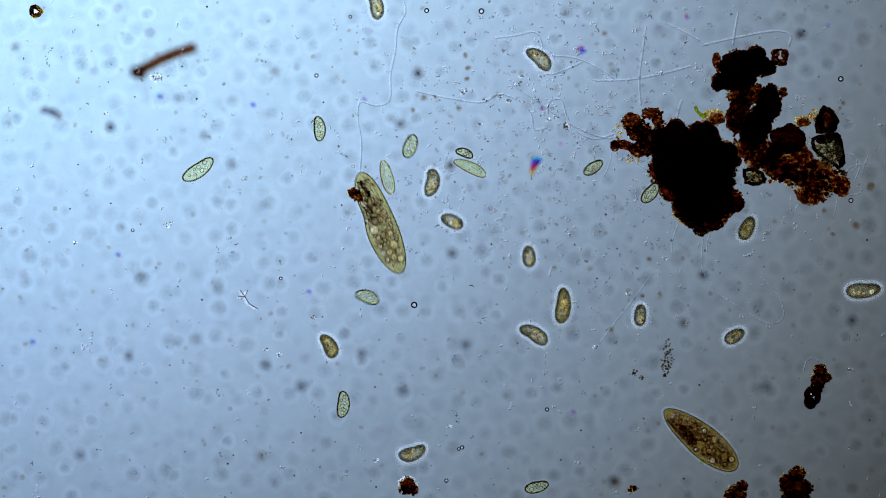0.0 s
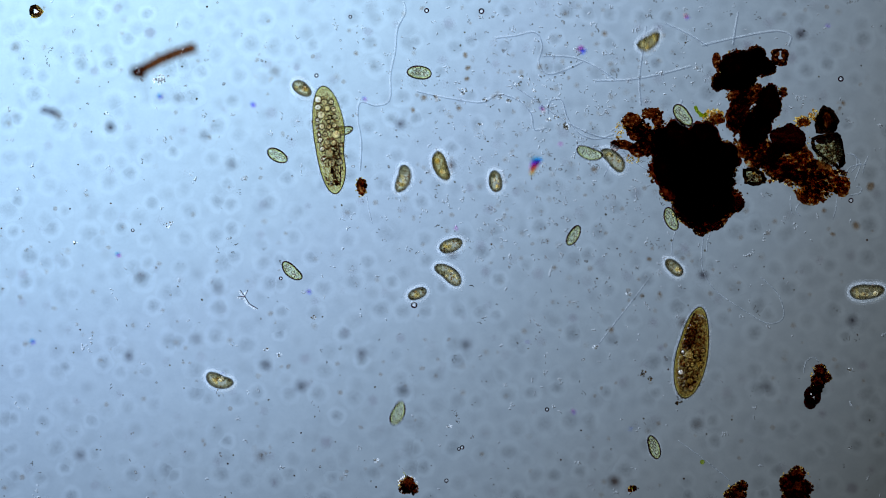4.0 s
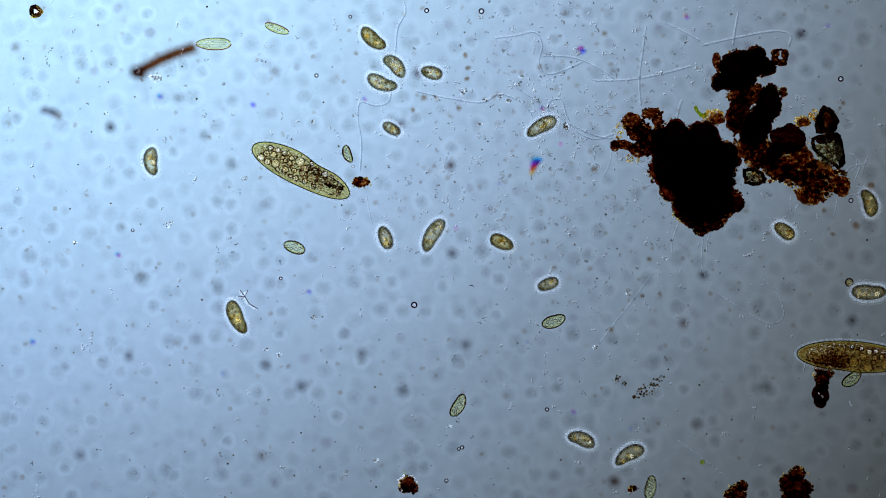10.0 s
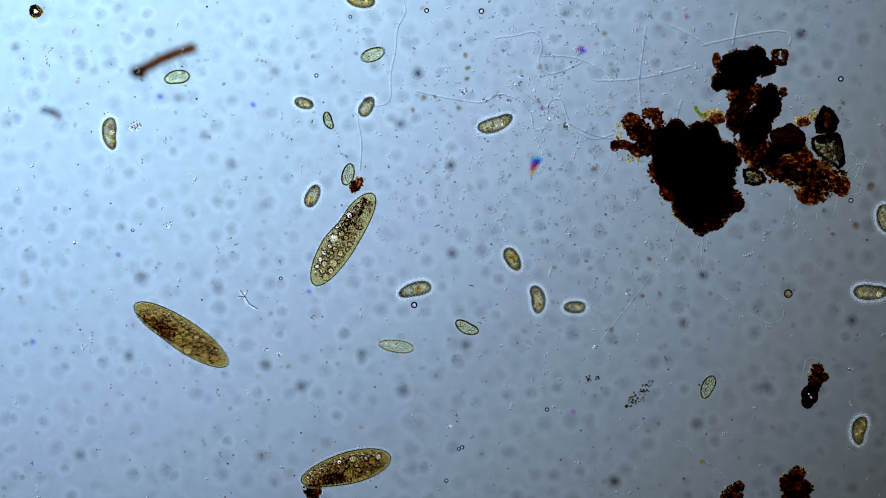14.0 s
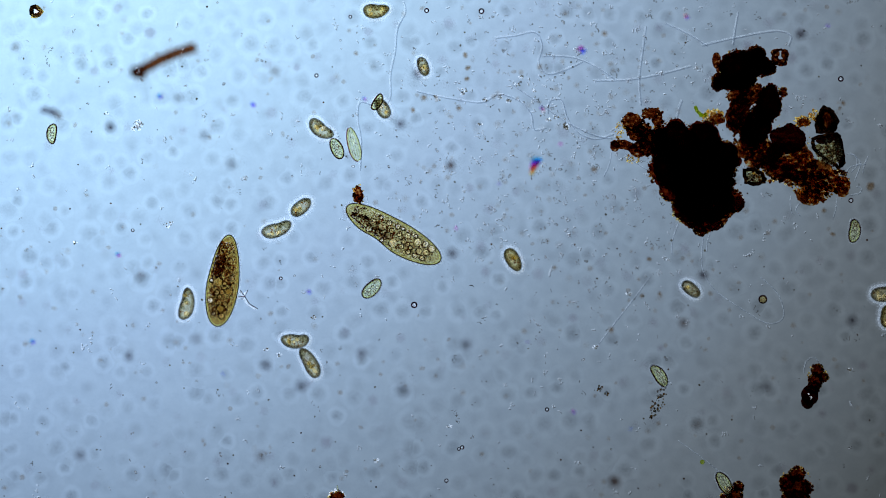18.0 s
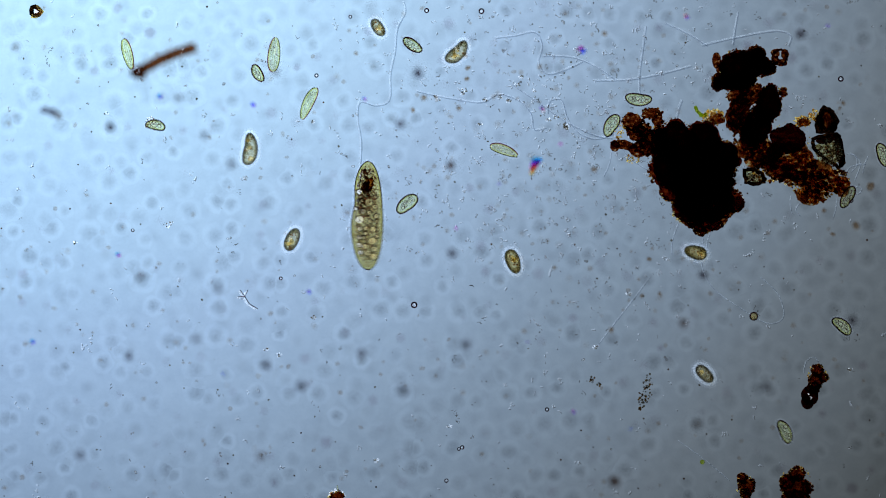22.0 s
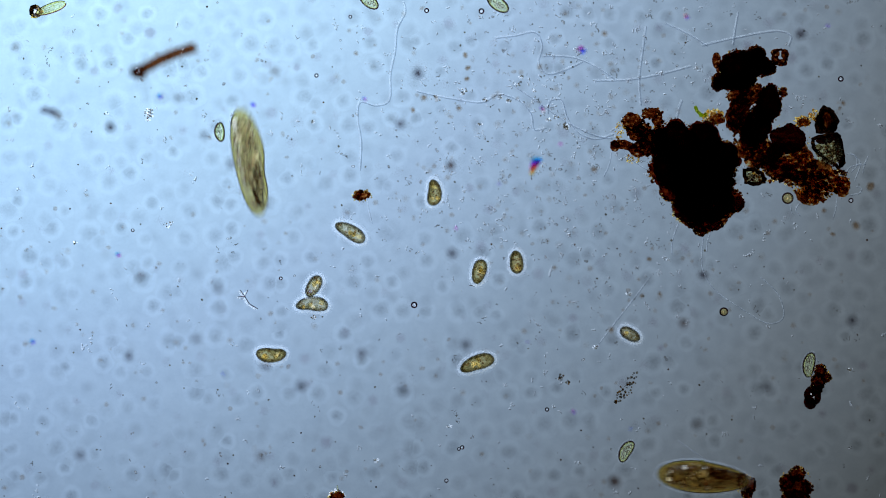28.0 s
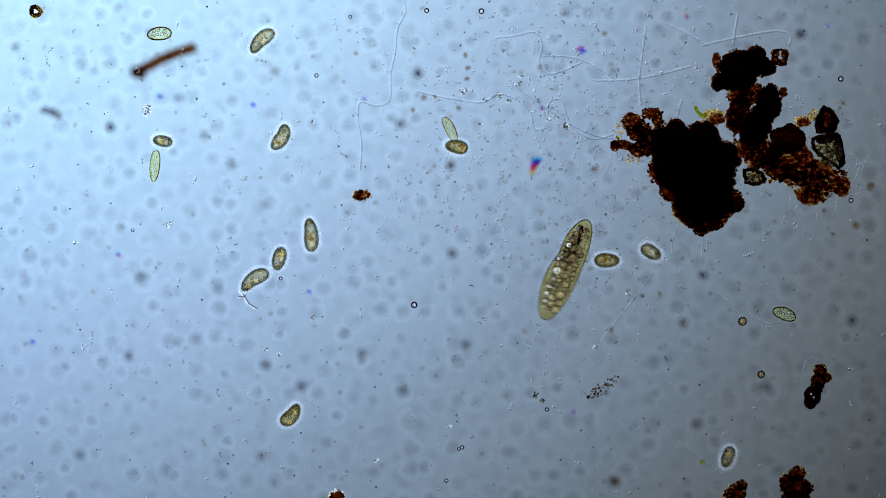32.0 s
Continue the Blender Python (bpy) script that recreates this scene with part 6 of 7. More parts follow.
    swim("seed", 46, 0.025, 125, [(0, 914, -70, -90), (0.91, 911, 419, -141), (1, 914, 425, -140), (1.09, 917, 431, -139), (1.91, 1128, 431, -69), (2, 1132, 426, -65), (2.09, 1136, 421, -61), (2.91, 1148, 187, 5), (3, 1149, 181, 5), (3.09, 1150, 175, 5), (3.5, 1187, 198, -60), (5.5, 1224, 209, 10), (6, 1222, 190, 10), (6.91, 1220, 218, -36), (7, 1220, 212, -40), (7.09, 1220, 206, -44), (7.95, 1220, -70, -90), (13.17, 313, -70, -90), (13.91, 318, 133, -170), (14, 313, 137, -170), (14.09, 308, 141, -170), (14.5, 196, 18, -85), (15.1, 196, -70, -90), (21.05, 720, -70, -90), (21.91, 722, 355, -141), (22, 720, 361, -140), (22.09, 718, 367, -139), (22.91, 568, 379, -71), (23, 570, 385, -70), (23.09, 572, 391, -69), (23.91, 760, 550, -112), (24, 766, 548, -115), (24.09, 772, 546, -118), (24.91, 1018, 247, -137), (25, 1021, 242, -135), (25.09, 1024, 237, -133), (25.5, 1078, 41, -85), (27.5, 904, 31, -105), (27.91, 882, 12, -41), (28, 881, 6, -40), (28.09, 880, -0, -39), (28.5, 881, -70, -90), (32, 881, -70, -90)])
    swim("bean", 56, 0.017, 126, [(0, 1124, 952, 90), (0.91, 1125, 469, 29), (1, 1124, 463, 25), (1.09, 1123, 457, 21), (1.5, 1021, 467, 10), (1.91, 900, 457, -1), (2, 894, 457, -5), (2.09, 888, 457, -9), (2.91, 837, 484, -81), (3, 832, 480, -85), (3.09, 827, 476, -89), (3.5, 796, 364, -75), (5.5, 764, 238, -65), (6, 747, 214, -75), (6.5, 742, 186, -68), (7, 729, 163, -60), (7.5, 717, 140, -55), (8, 710, 130, -50), (8.5, 695, 112, -48), (9, 682, 93, -45), (9.5, 670, 78, -42), (10, 660, 69, -40), (10.5, 641, 52, -48), (11, 622, 28, -55), (12, 606, 14, -85), (13, 624, 2, -10), (13.91, 636, 4, -11), (14, 637, 0, -15), (14.09, 638, -4, -19), (14.45, 637, -70, -90), (22.05, 636, -70, -90), (22.91, 634, 224, -9), (23, 636, 230, -5), (23.09, 638, 236, -1), (23.91, 753, 233, 12), (24, 752, 239, 15), (24.09, 751, 245, 18), (24.91, 583, 466, 61), (25, 580, 471, 65), (25.09, 577, 476, 69), (25.5, 575, 510, 95), (27.5, 551, 604, 15), (27.91, 486, 627, 1), (28, 480, 628, 0), (28.09, 474, 629, -1), (28.5, 391, 639, 8), (28.91, 278, 669, 11), (29, 272, 670, 15), (29.09, 266, 671, 19), (29.5, 190, 671, 60), (29.91, 113, 625, 101), (30, 107, 624, 105), (30.09, 101, 623, 109), (30.71, -70, 624, 180), (32, -70, 624, 180)])
    swim("round", 13, 0.017, 127, [(0, 1638, 466, -180), (0.5, 1638, 466, -180), (0.91, 1546, 466, -180), (1, 1541, 466, -180), (1.09, 1536, 466, -180), (1.91, 1554, 458, -180), (2, 1560, 458, -180), (2.09, 1566, 458, -180), (2.5, 1638, 458, -180), (9.46, 1638, 500, -180), (9.91, 1509, 500, -180), (10, 1503, 500, -180), (10.09, 1497, 500, -180), (11, 1461, 500, -180), (12, 1438, 500, -180), (13, 1405, 513, -180), (14, 1395, 520, -180), (14.5, 1387, 522, -180), (16.5, 1361, 523, -180), (17, 1356, 523, -180), (18, 1350, 530, -180), (19, 1353, 541, -180), (20, 1352, 549, -180), (21, 1345, 560, -180), (22, 1334, 560, -180), (22.91, 1315, 564, -180), (23, 1321, 564, -180), (23.09, 1327, 564, -180), (23.95, 1638, 564, -180), (24.05, 1638, 577, -180), (24.91, 1303, 577, -180), (25, 1297, 577, -180), (25.09, 1291, 577, -180), (25.5, 1297, 573, -180), (27.5, 1287, 557, -180), (28, 1281, 552, -180), (29, 1290, 554, -180), (30, 1293, 554, -180), (31, 1305, 560, -180), (32, 1314, 569, -180)])
    swim("seed", 40, 0.021, 128, [(0, 252, -70, -90), (1.5, 252, -70, -90), (1.91, 249, 17, -31), (2, 252, 22, -30), (2.09, 255, 27, -29), (2.91, 383, 166, -69), (3, 387, 171, -70), (3.09, 391, 176, -71), (3.5, 451, 259, -50), (5.5, 520, 288, -15), (6, 509, 293, -70), (7, 515, 404, -125), (8, 502, 477, -170), (9, 501, 464, -150), (9.91, 515, 438, -198), (10, 521, 438, -200), (10.09, 527, 438, -202), (10.91, 644, 460, -193), (11, 650, 460, -195), (11.09, 656, 460, -197), (11.91, 692, 441, -253), (12, 692, 435, -255), (12.09, 692, 429, -257), (12.91, 662, 317, -244), (13, 659, 312, -245), (13.09, 656, 307, -246), (14, 616, 309, -285), (14.5, 620, 305, -210), (16.5, 592, 295, -175), (17, 622, 304, -210), (18, 596, 263, -245), (18.91, 650, 357, -272), (19, 648, 357, -270), (19.09, 646, 357, -268), (19.91, 554, 258, -205), (20, 553, 252, -205), (20.09, 552, 246, -205), (20.95, 553, -70, -270), (22.41, 825, -70, -270), (22.91, 829, 73, -339), (23, 825, 78, -340), (23.09, 821, 83, -341), (24, 708, 53, -285), (25, 658, 50, -365), (25.5, 675, 10, -405), (26.1, 675, -70, -450), (27.55, 653, -70, -450), (27.91, 654, -4, -404), (28, 653, 2, -400), (28.09, 652, 8, -396), (28.91, 632, 60, -364), (29, 631, 56, -360), (29.09, 630, 52, -356), (29.5, 631, -70, -270), (32, 631, -70, -270)])
    swim("bean", 52, 0.029, 129, [(0, 1168, -70, -90), (1.34, 1168, -70, -90), (1.91, 1168, 95, -135), (2, 1168, 95, -135), (2.09, 1168, 95, -135), (2.66, 1168, -70, -90), (3.05, 1255, -70, -90), (3.5, 1255, 27, -55), (4.1, 1255, -70, -90), (6.8, 1658, -90, -90), (9.5, 1638, 359, -180), (9.91, 1538, 359, -250), (10, 1538, 359, -250), (10.09, 1538, 359, -250), (10.5, 1638, 359, -180), (13.5, 1638, 762, -180), (13.91, 1527, 760, -103), (14, 1521, 762, -100), (14.09, 1515, 764, -97), (14.5, 1472, 803, -150), (16.5, 1093, 404, -220), (16.95, 1093, -70, -270), (22.5, 1201, -70, -270), (22.91, 1201, 20, -285), (23, 1201, 20, -285), (23.09, 1201, 20, -285), (23.5, 1201, -70, -270), (28.05, 1203, -70, -270), (28.91, 1200, 186, -277), (29, 1203, 190, -280), (29.09, 1206, 194, -283), (29.91, 1276, 26, -331), (30, 1278, 20, -330), (30.09, 1280, 14, -329), (30.5, 1278, -70, -270), (32, 1278, -70, -270)])
    swim("seed", 42, 0.027, 130, [(0, 1638, 333, -180), (1.5, 1638, 333, -180), (1.91, 1516, 333, -120), (2, 1516, 333, -120), (2.09, 1516, 333, -120), (2.5, 1638, 333, -180), (3.48, 1658, 972, -180), (4.46, 1223, 952, -90), (5.5, 1223, 743, -75), (5.91, 1309, 640, -121), (6, 1314, 637, -125), (6.09, 1319, 634, -129), (6.91, 1301, 682, -172), (7, 1306, 685, -175), (7.09, 1311, 688, -178), (7.91, 1460, 734, -191), (8, 1466, 735, -195), (8.09, 1472, 736, -199), (9, 1523, 706, -270), (10, 1508, 670, -320), (10.91, 1554, 685, -276), (11, 1555, 679, -275), (11.09, 1556, 673, -274), (11.91, 1522, 503, -301), (12, 1525, 497, -305), (12.09, 1528, 491, -309), (12.5, 1638, 497, -360), (17.5, 1638, 409, -360), (17.91, 1518, 406, -279), (18, 1512, 409, -275), (18.09, 1506, 412, -271), (19, 1517, 473, -235), (20, 1560, 530, -210), (21, 1481, 543, -185), (22, 1490, 577, -220), (22.91, 1552, 604, -180), (23, 1546, 604, -180), (23.09, 1540, 604, -180), (23.91, 1320, 582, -215), (24, 1324, 581, -215), (24.09, 1328, 580, -215), (24.95, 1638, 581, -180), (26.25, 1658, 972, -180), (27.55, 1108, 952, -90), (27.91, 1111, 804, -124), (28, 1108, 799, -120), (28.09, 1105, 794, -116), (28.91, 1062, 870, -32), (29, 1060, 876, -30), (29.09, 1058, 882, -28), (29.5, 1060, 952, -90), (32, 1060, 952, -90)])
    swim("bean", 36, 0.018, 131, [(0, 699, -70, -90), (1.05, 699, -70, -90), (1.91, 698, 426, -89), (2, 699, 432, -90), (2.09, 700, 438, -91), (2.91, 771, 532, -106), (3, 774, 538, -110), (3.09, 777, 544, -114), (3.5, 753, 538, -160), (5.5, 720, 472, -120), (6, 690, 511, -100), (7, 699, 472, -85), (8, 695, 388, -90), (8.5, 690, 331, -88), (8.91, 681, 273, -88), (9, 681, 267, -85), (9.09, 681, 261, -82), (10, 693, 228, -30), (10.5, 742, 252, -45), (11, 778, 275, -60), (12, 744, 206, -45), (12.5, 701, 174, -40), (13, 648, 166, -35), (13.5, 608, 172, -25), (13.91, 544, 183, -15), (14, 538, 183, -15), (14.09, 532, 183, -15), (14.5, 489, 163, -20), (16.5, 672, 141, 5), (17, 717, 125, -5), (18, 749, 118, -70), (19, 722, 92, -40), (20, 715, 132, 5), (21, 712, 106, 5), (21.91, 670, 55, -51), (22, 669, 49, -55), (22.09, 668, 43, -59), (22.5, 669, -70, -90), (28.05, 349, -70, -90), (28.91, 350, 228, -34), (29, 349, 234, -30), (29.09, 348, 240, -26), (30, 296, 275, 0), (31, 297, 255, 80), (32, 288, 250, 170)])
    swim("seed", 36, 0.034, 132, [(0, 1314, -70, -90), (2.39, 1314, -70, -90), (2.91, 1314, 82, -30), (3, 1314, 82, -30), (3.09, 1314, 82, -30), (3.45, 1314, -70, -90), (5.45, 1658, -90, -90), (7.44, 1638, 563, -180), (7.91, 1505, 560, -262), (8, 1499, 563, -265), (8.09, 1493, 566, -268), (8.91, 1513, 615, -239), (9, 1519, 617, -235), (9.09, 1525, 619, -231), (9.5, 1638, 617, -180), (10.49, 1638, 281, -180), (10.91, 1516, 282, -166), (11, 1510, 281, -170), (11.09, 1504, 280, -174), (11.91, 1501, 265, -249), (12, 1507, 264, -250), (12.09, 1513, 263, -251), (12.52, 1638, 264, -180), (14.13, 1658, -90, -180), (15.74, -90, -90, -180), (17.35, -70, 237, -180), (17.91, 87, 241, -99), (18, 92, 237, -95), (18.09, 97, 233, -91), (18.91, 169, 82, -25), (19, 169, 76, -25), (19.09, 169, 70, -25), (19.91, 93, 44, -101), (20, 92, 50, -105), (20.09, 91, 56, -109), (20.91, 140, 216, -136), (21, 145, 220, -140), (21.09, 150, 224, -144), (21.91, 272, 228, -186), (22, 275, 222, -190), (22.09, 278, 216, -194), (22.95, 275, -70, -270), (25.05, 57, -70, -270), (25.5, 57, 8, -300), (26.1, 57, -70, -270), (32, 57, -70, -270)])
    swim("bean", 68, 0.022, 133, [(0, 952, -70, -90), (5.55, 952, -70, -90), (5.91, 952, 14, -84), (6, 952, 20, -85), (6.09, 952, 26, -86), (6.5, 955, 132, -100), (6.91, 874, 210, -114), (7, 870, 215, -115), (7.09, 866, 220, -116), (7.5, 842, 257, -112), (7.91, 813, 315, -111), (8, 810, 321, -110), (8.09, 807, 327, -109), (8.5, 782, 385, -102), (9, 766, 413, -95), (9.5, 768, 418, -108), (9.91, 767, 422, -124), (10, 766, 416, -120), (10.09, 765, 410, -116), (10.91, 746, 294, -34), (11, 743, 289, -30), (11.09, 740, 284, -26), (11.5, 672, 268, -28), (12, 636, 243, -25), (12.91, 637, 241, -2), (13, 643, 240, 0), (13.09, 649, 239, 2), (13.91, 871, 220, 18), (14, 877, 219, 20), (14.09, 883, 218, 22), (14.5, 1042, 144, 25), (16.5, 1204, 96, 115), (16.91, 1100, 120, 181), (17, 1097, 115, 185), (17.09, 1094, 110, 189), (17.74, 1097, -70, 270), (32, 1097, -70, 270)])
    swim("bean", 60, 0.016, 134, [(0, 1638, 381, -180), (5.55, 1638, 381, -180), (5.91, 1433, 377, -203), (6, 1428, 381, -205), (6.09, 1423, 385, -207), (6.91, 1294, 698, -217), (7, 1293, 704, -220), (7.09, 1292, 710, -223), (7.95, 1293, 952, -270), (8.05, 1638, 534, -180), (8.91, 1266, 531, -113), (9, 1260, 534, -110), (9.09, 1254, 537, -107), (9.5, 1154, 756, -130), (9.91, 1119, 806, -154), (10, 1113, 805, -150), (10.09, 1107, 804, -146), (10.91, 1005, 730, -64), (11, 1001, 725, -60), (11.09, 997, 720, -56), (11.5, 917, 588, -65), (11.91, 859, 408, -68), (12, 858, 402, -70), (12.09, 857, 396, -72), (12.95, 858, -70, -90), (13.05, -70, 237, -0), (13.91, 195, 237, -85), (14, 195, 237, -85), (14.09, 195, 237, -85), (14.45, -70, 237, 0), (17.05, -70, 538, -0), (17.91, 324, 540, 76), (18, 330, 538, 80), (18.09, 336, 536, 84), (18.91, 348, 406, 87), (19, 349, 400, 90), (19.09, 350, 394, 93), (19.91, 360, 361, 144), (20, 358, 355, 145), (20.09, 356, 349, 146), (20.91, 276, 224, 113), (21, 280, 220, 110), (21.09, 284, 216, 107), (21.91, 436, 263, 82), (22, 442, 264, 85), (22.09, 448, 265, 88), (23, 453, 261, 175), (24, 445, 294, 90), (25, 481, 371, 140), (25.5, 475, 382, 80), (27.5, 480, 532, 145), (27.91, 546, 538, 176), (28, 552, 539, 180), (28.09, 558, 540, 184), (29, 619, 548, 245), (29.5, 615, 575, 200), (30, 588, 575, 155), (30.5, 575, 566, 142), (31, 556, 530, 130), (31.5, 515, 500, 172), (31.91, 456, 495, 211), (32, 450, 495, 215)])
    swim("bean", 42, 0.025, 135, [(0, 1545, 952, 90), (5.55, 1545, 952, 90), (5.91, 1545, 879, 146), (6, 1545, 873, 150), (6.09, 1545, 867, 154), (6.91, 1538, 644, 160), (7, 1536, 638, 160), (7.09, 1534, 632, 160), (7.5, 1455, 599, 145), (7.91, 1400, 561, 132), (8, 1396, 556, 130), (8.09, 1392, 551, 128), (8.5, 1370, 510, 118), (8.91, 1351, 454, 103), (9, 1352, 448, 105), (9.09, 1353, 442, 107), (10, 1388, 409, 145), (11, 1373, 420, 95), (12, 1338, 442, 170), (12.91, 1405, 446, 170), (13, 1411, 446, 170), (13.09, 1417, 446, 170), (13.91, 1638, 446, 180), (17.5, 1638, 560, 180), (17.91, 1574, 562, 94), (18, 1570, 560, 90), (18.09, 1566, 558, 86), (19, 1570, 526, 90), (19.91, 1497, 555, 166), (20, 1491, 553, 170), (20.09, 1485, 551, 174), (20.91, 1337, 427, 235), (21, 1331, 425, 235), (21.09, 1325, 423, 235), (21.91, 1236, 450, 169), (22, 1231, 447, 165), (22.09, 1226, 444, 161), (22.91, 1147, 317, 109), (23, 1142, 313, 105), (23.09, 1137, 309, 101), (23.91, 872, 100, 80), (24, 866, 98, 80), (24.09, 860, 96, 80), (24.5, 886, 208, 105), (24.91, 953, 274, 134), (25, 956, 280, 130), (25.09, 959, 286, 126), (25.5, 939, 303, 50), (27.5, 914, 464, 100), (28, 914, 464, 95), (29, 936, 412, 90), (29.5, 936, 403, 95), (30, 932, 391, 100), (30.5, 933, 372, 108), (30.91, 930, 340, 112), (31, 926, 335, 115), (31.09, 922, 330, 118), (31.5, 874, 284, 142), (31.91, 814, 262, 166), (32, 808, 260, 170)])
    swim("strip", 46, 0.019, 136, [(0, 490, -70, -90), (9.5, 490, -70, -90), (9.91, 490, 51, -20), (10, 490, 51, -20), (10.09, 490, 51, -20), (10.5, 490, -70, -90), (32, 490, -70, -90)])
    swim("bean", 62, 0.028, 137, [(0, 958, -70, -90), (9.05, 958, -70, -90), (9.91, 959, 218, -147), (10, 958, 224, -150), (10.09, 957, 230, -153), (10.5, 872, 322, -132), (10.91, 824, 415, -116), (11, 821, 421, -115), (11.09, 818, 427, -114), (11.5, 799, 473, -122), (12, 784, 494, -130), (12.5, 769, 506, -140), (13, 761, 508, -150), (13.5, 744, 513, -158), (14, 734, 513, -165), (14.5, 724, 513, -180), (16.5, 560, 566, -180), (16.91, 486, 563, -171), (17, 485, 568, -175), (17.09, 484, 573, -179), (17.91, 547, 636, -236), (18, 548, 642, -240), (18.09, 549, 648, -244), (18.95, 548, 952, -270), (25.7, 891, 952, -270), (27.5, 891, 494, -185), (27.91, 624, 416, -206), (28, 620, 411, -210), (28.09, 616, 406, -214), (28.91, 604, 124, -291), (29, 603, 118, -295), (29.09, 602, 112, -299), (29.5, 573, 175, -282), (29.91, 554, 232, -272), (30, 553, 238, -270), (30.09, 552, 244, -268), (30.5, 545, 297, -262), (31, 545, 348, -255), (31.5, 549, 390, -260), (32, 550, 416, -265)])
    swim("strip", 58, 0.025, 138, [(0, 1344, -70, -90), (11.5, 1344, -70, -90), (11.91, 1344, 30, -145), (12, 1344, 30, -145), (12.09, 1344, 30, -145), (12.5, 1344, -70, -90), (21.34, 226, -70, -90), (21.91, 226, 96, -75), (22, 226, 96, -75), (22.09, 226, 96, -75), (22.66, 226, -70, -90), (23.58, -90, -90, -90), (24.5, -70, 96, -0), (24.91, 48, 96, 90), (25, 48, 96, 90), (25.09, 48, 96, 90), (25.45, -70, 96, 0), (26.5, -90, -90, 0), (27.55, 90, -70, -90), (27.91, 90, 15, -160), (28, 90, 15, -160), (28.09, 90, 15, -160), (28.5, 90, -70, -90), (29.27, -90, -90, -90), (30.05, -70, 264, -0), (30.91, 244, 263, -84), (31, 250, 264, -88), (31.09, 256, 265, -92), (32, 274, 294, -95)])
    swim("round", 18, 0.013, 139, [(0, 1638, 193, -180), (16.55, 1638, 193, -180), (16.91, 1420, 193, -180), (17, 1420, 193, -180), (17.09, 1420, 193, -180), (17.87, 1638, 193, -180), (27.55, 1638, 351, -180), (27.91, 1394, 351, -180), (28, 1394, 351, -180), (28.09, 1394, 351, -180), (28.95, 1638, 351, -180), (32, 1638, 351, -180)])
    swim("seed", 34, 0.032, 140, [(0, 548, -70, -90), (18.18, 548, -70, -90), (18.91, 548, 129, -77), (19, 548, 135, -75), (19.09, 548, 141, -73), (19.91, 558, 171, -57), (20, 556, 170, -55), (20.09, 554, 169, -53), (20.5, 507, 111, -38), (21, 457, 97, -20), (21.91, 453, 124, -58), (22, 456, 130, -60), (22.09, 459, 136, -62), (22.91, 517, 239, -62), (23, 523, 241, -60), (23.09, 529, 243, -58), (24, 621, 173, -5), (25, 679, 175, 85), (25.5, 661, 180, 5), (27.5, 415, 204, -10), (27.91, 390, 240, -81), (28, 389, 234, -85), (28.09, 388, 228, -89), (28.95, 389, -70, -90), (32, 389, -70, -90)])
    swim("strip", 54, 0.021, 141, [(0, 892, -70, -90), (21.05, 892, -70, -90), (21.91, 892, 266, -20), (22, 892, 266, -20), (22.09, 892, 266, -20), (22.95, 892, -70, -90), (25.05, 776, -70, -90), (25.5, 776, 111, -50), (26.41, 776, -70, -90), (30.5, 721, -70, -90), (30.91, 719, 16, -92), (31, 721, 22, -90), (31.09, 723, 28, -88), (31.91, 795, 225, -67), (32, 797, 231, -65)])
    swim("strip", 70, 0.035, 142, [(0, 1238, 952, 90), (23.05, 1238, 952, 90), (23.91, 1238, 641, 120), (24, 1238, 641, 120), (24.09, 1238, 641, 120), (24.95, 1238, 952, 90), (25.05, 1069, 952, 90), (25.5, 1069, 657, 110), (27.5, 1253, 802, 150), (27.95, 1253, 952, 90), (29.1, 932, 952, 90), (29.91, 932, 732, 107), (30, 932, 726, 105), (30.09, 932, 720, 103), (30.91, 962, 388, 51), (31, 962, 382, 50), (31.09, 962, 376, 49), (31.95, 962, -70, 90)])
    swim("seed", 26, 0.028, 143, [(0, 1638, 715, -180), (25.05, 1638, 715, -180), (25.5, 1418, 715, -150), (26.6, 1638, 715, -180), (28.33, 1658, 972, -180), (30.05, 1003, 952, -90), (30.91, 1003, 488, -150), (31, 1003, 488, -150), (31.09, 1003, 488, -150), (31.95, 1003, 952, -90)])
    swim("round", 11, 0.014, 144, [(0, 1638, 658, -180), (30.05, 1638, 658, -180), (30.91, 1387, 658, -180), (31, 1381, 658, -180), (31.09, 1375, 658, -180), (32, 1347, 663, -180)])
    first = slipper_cell(Shape(0.190, 0.055, 3.0, 1.75, -0.002, 0.20, 0.17), 7, False)
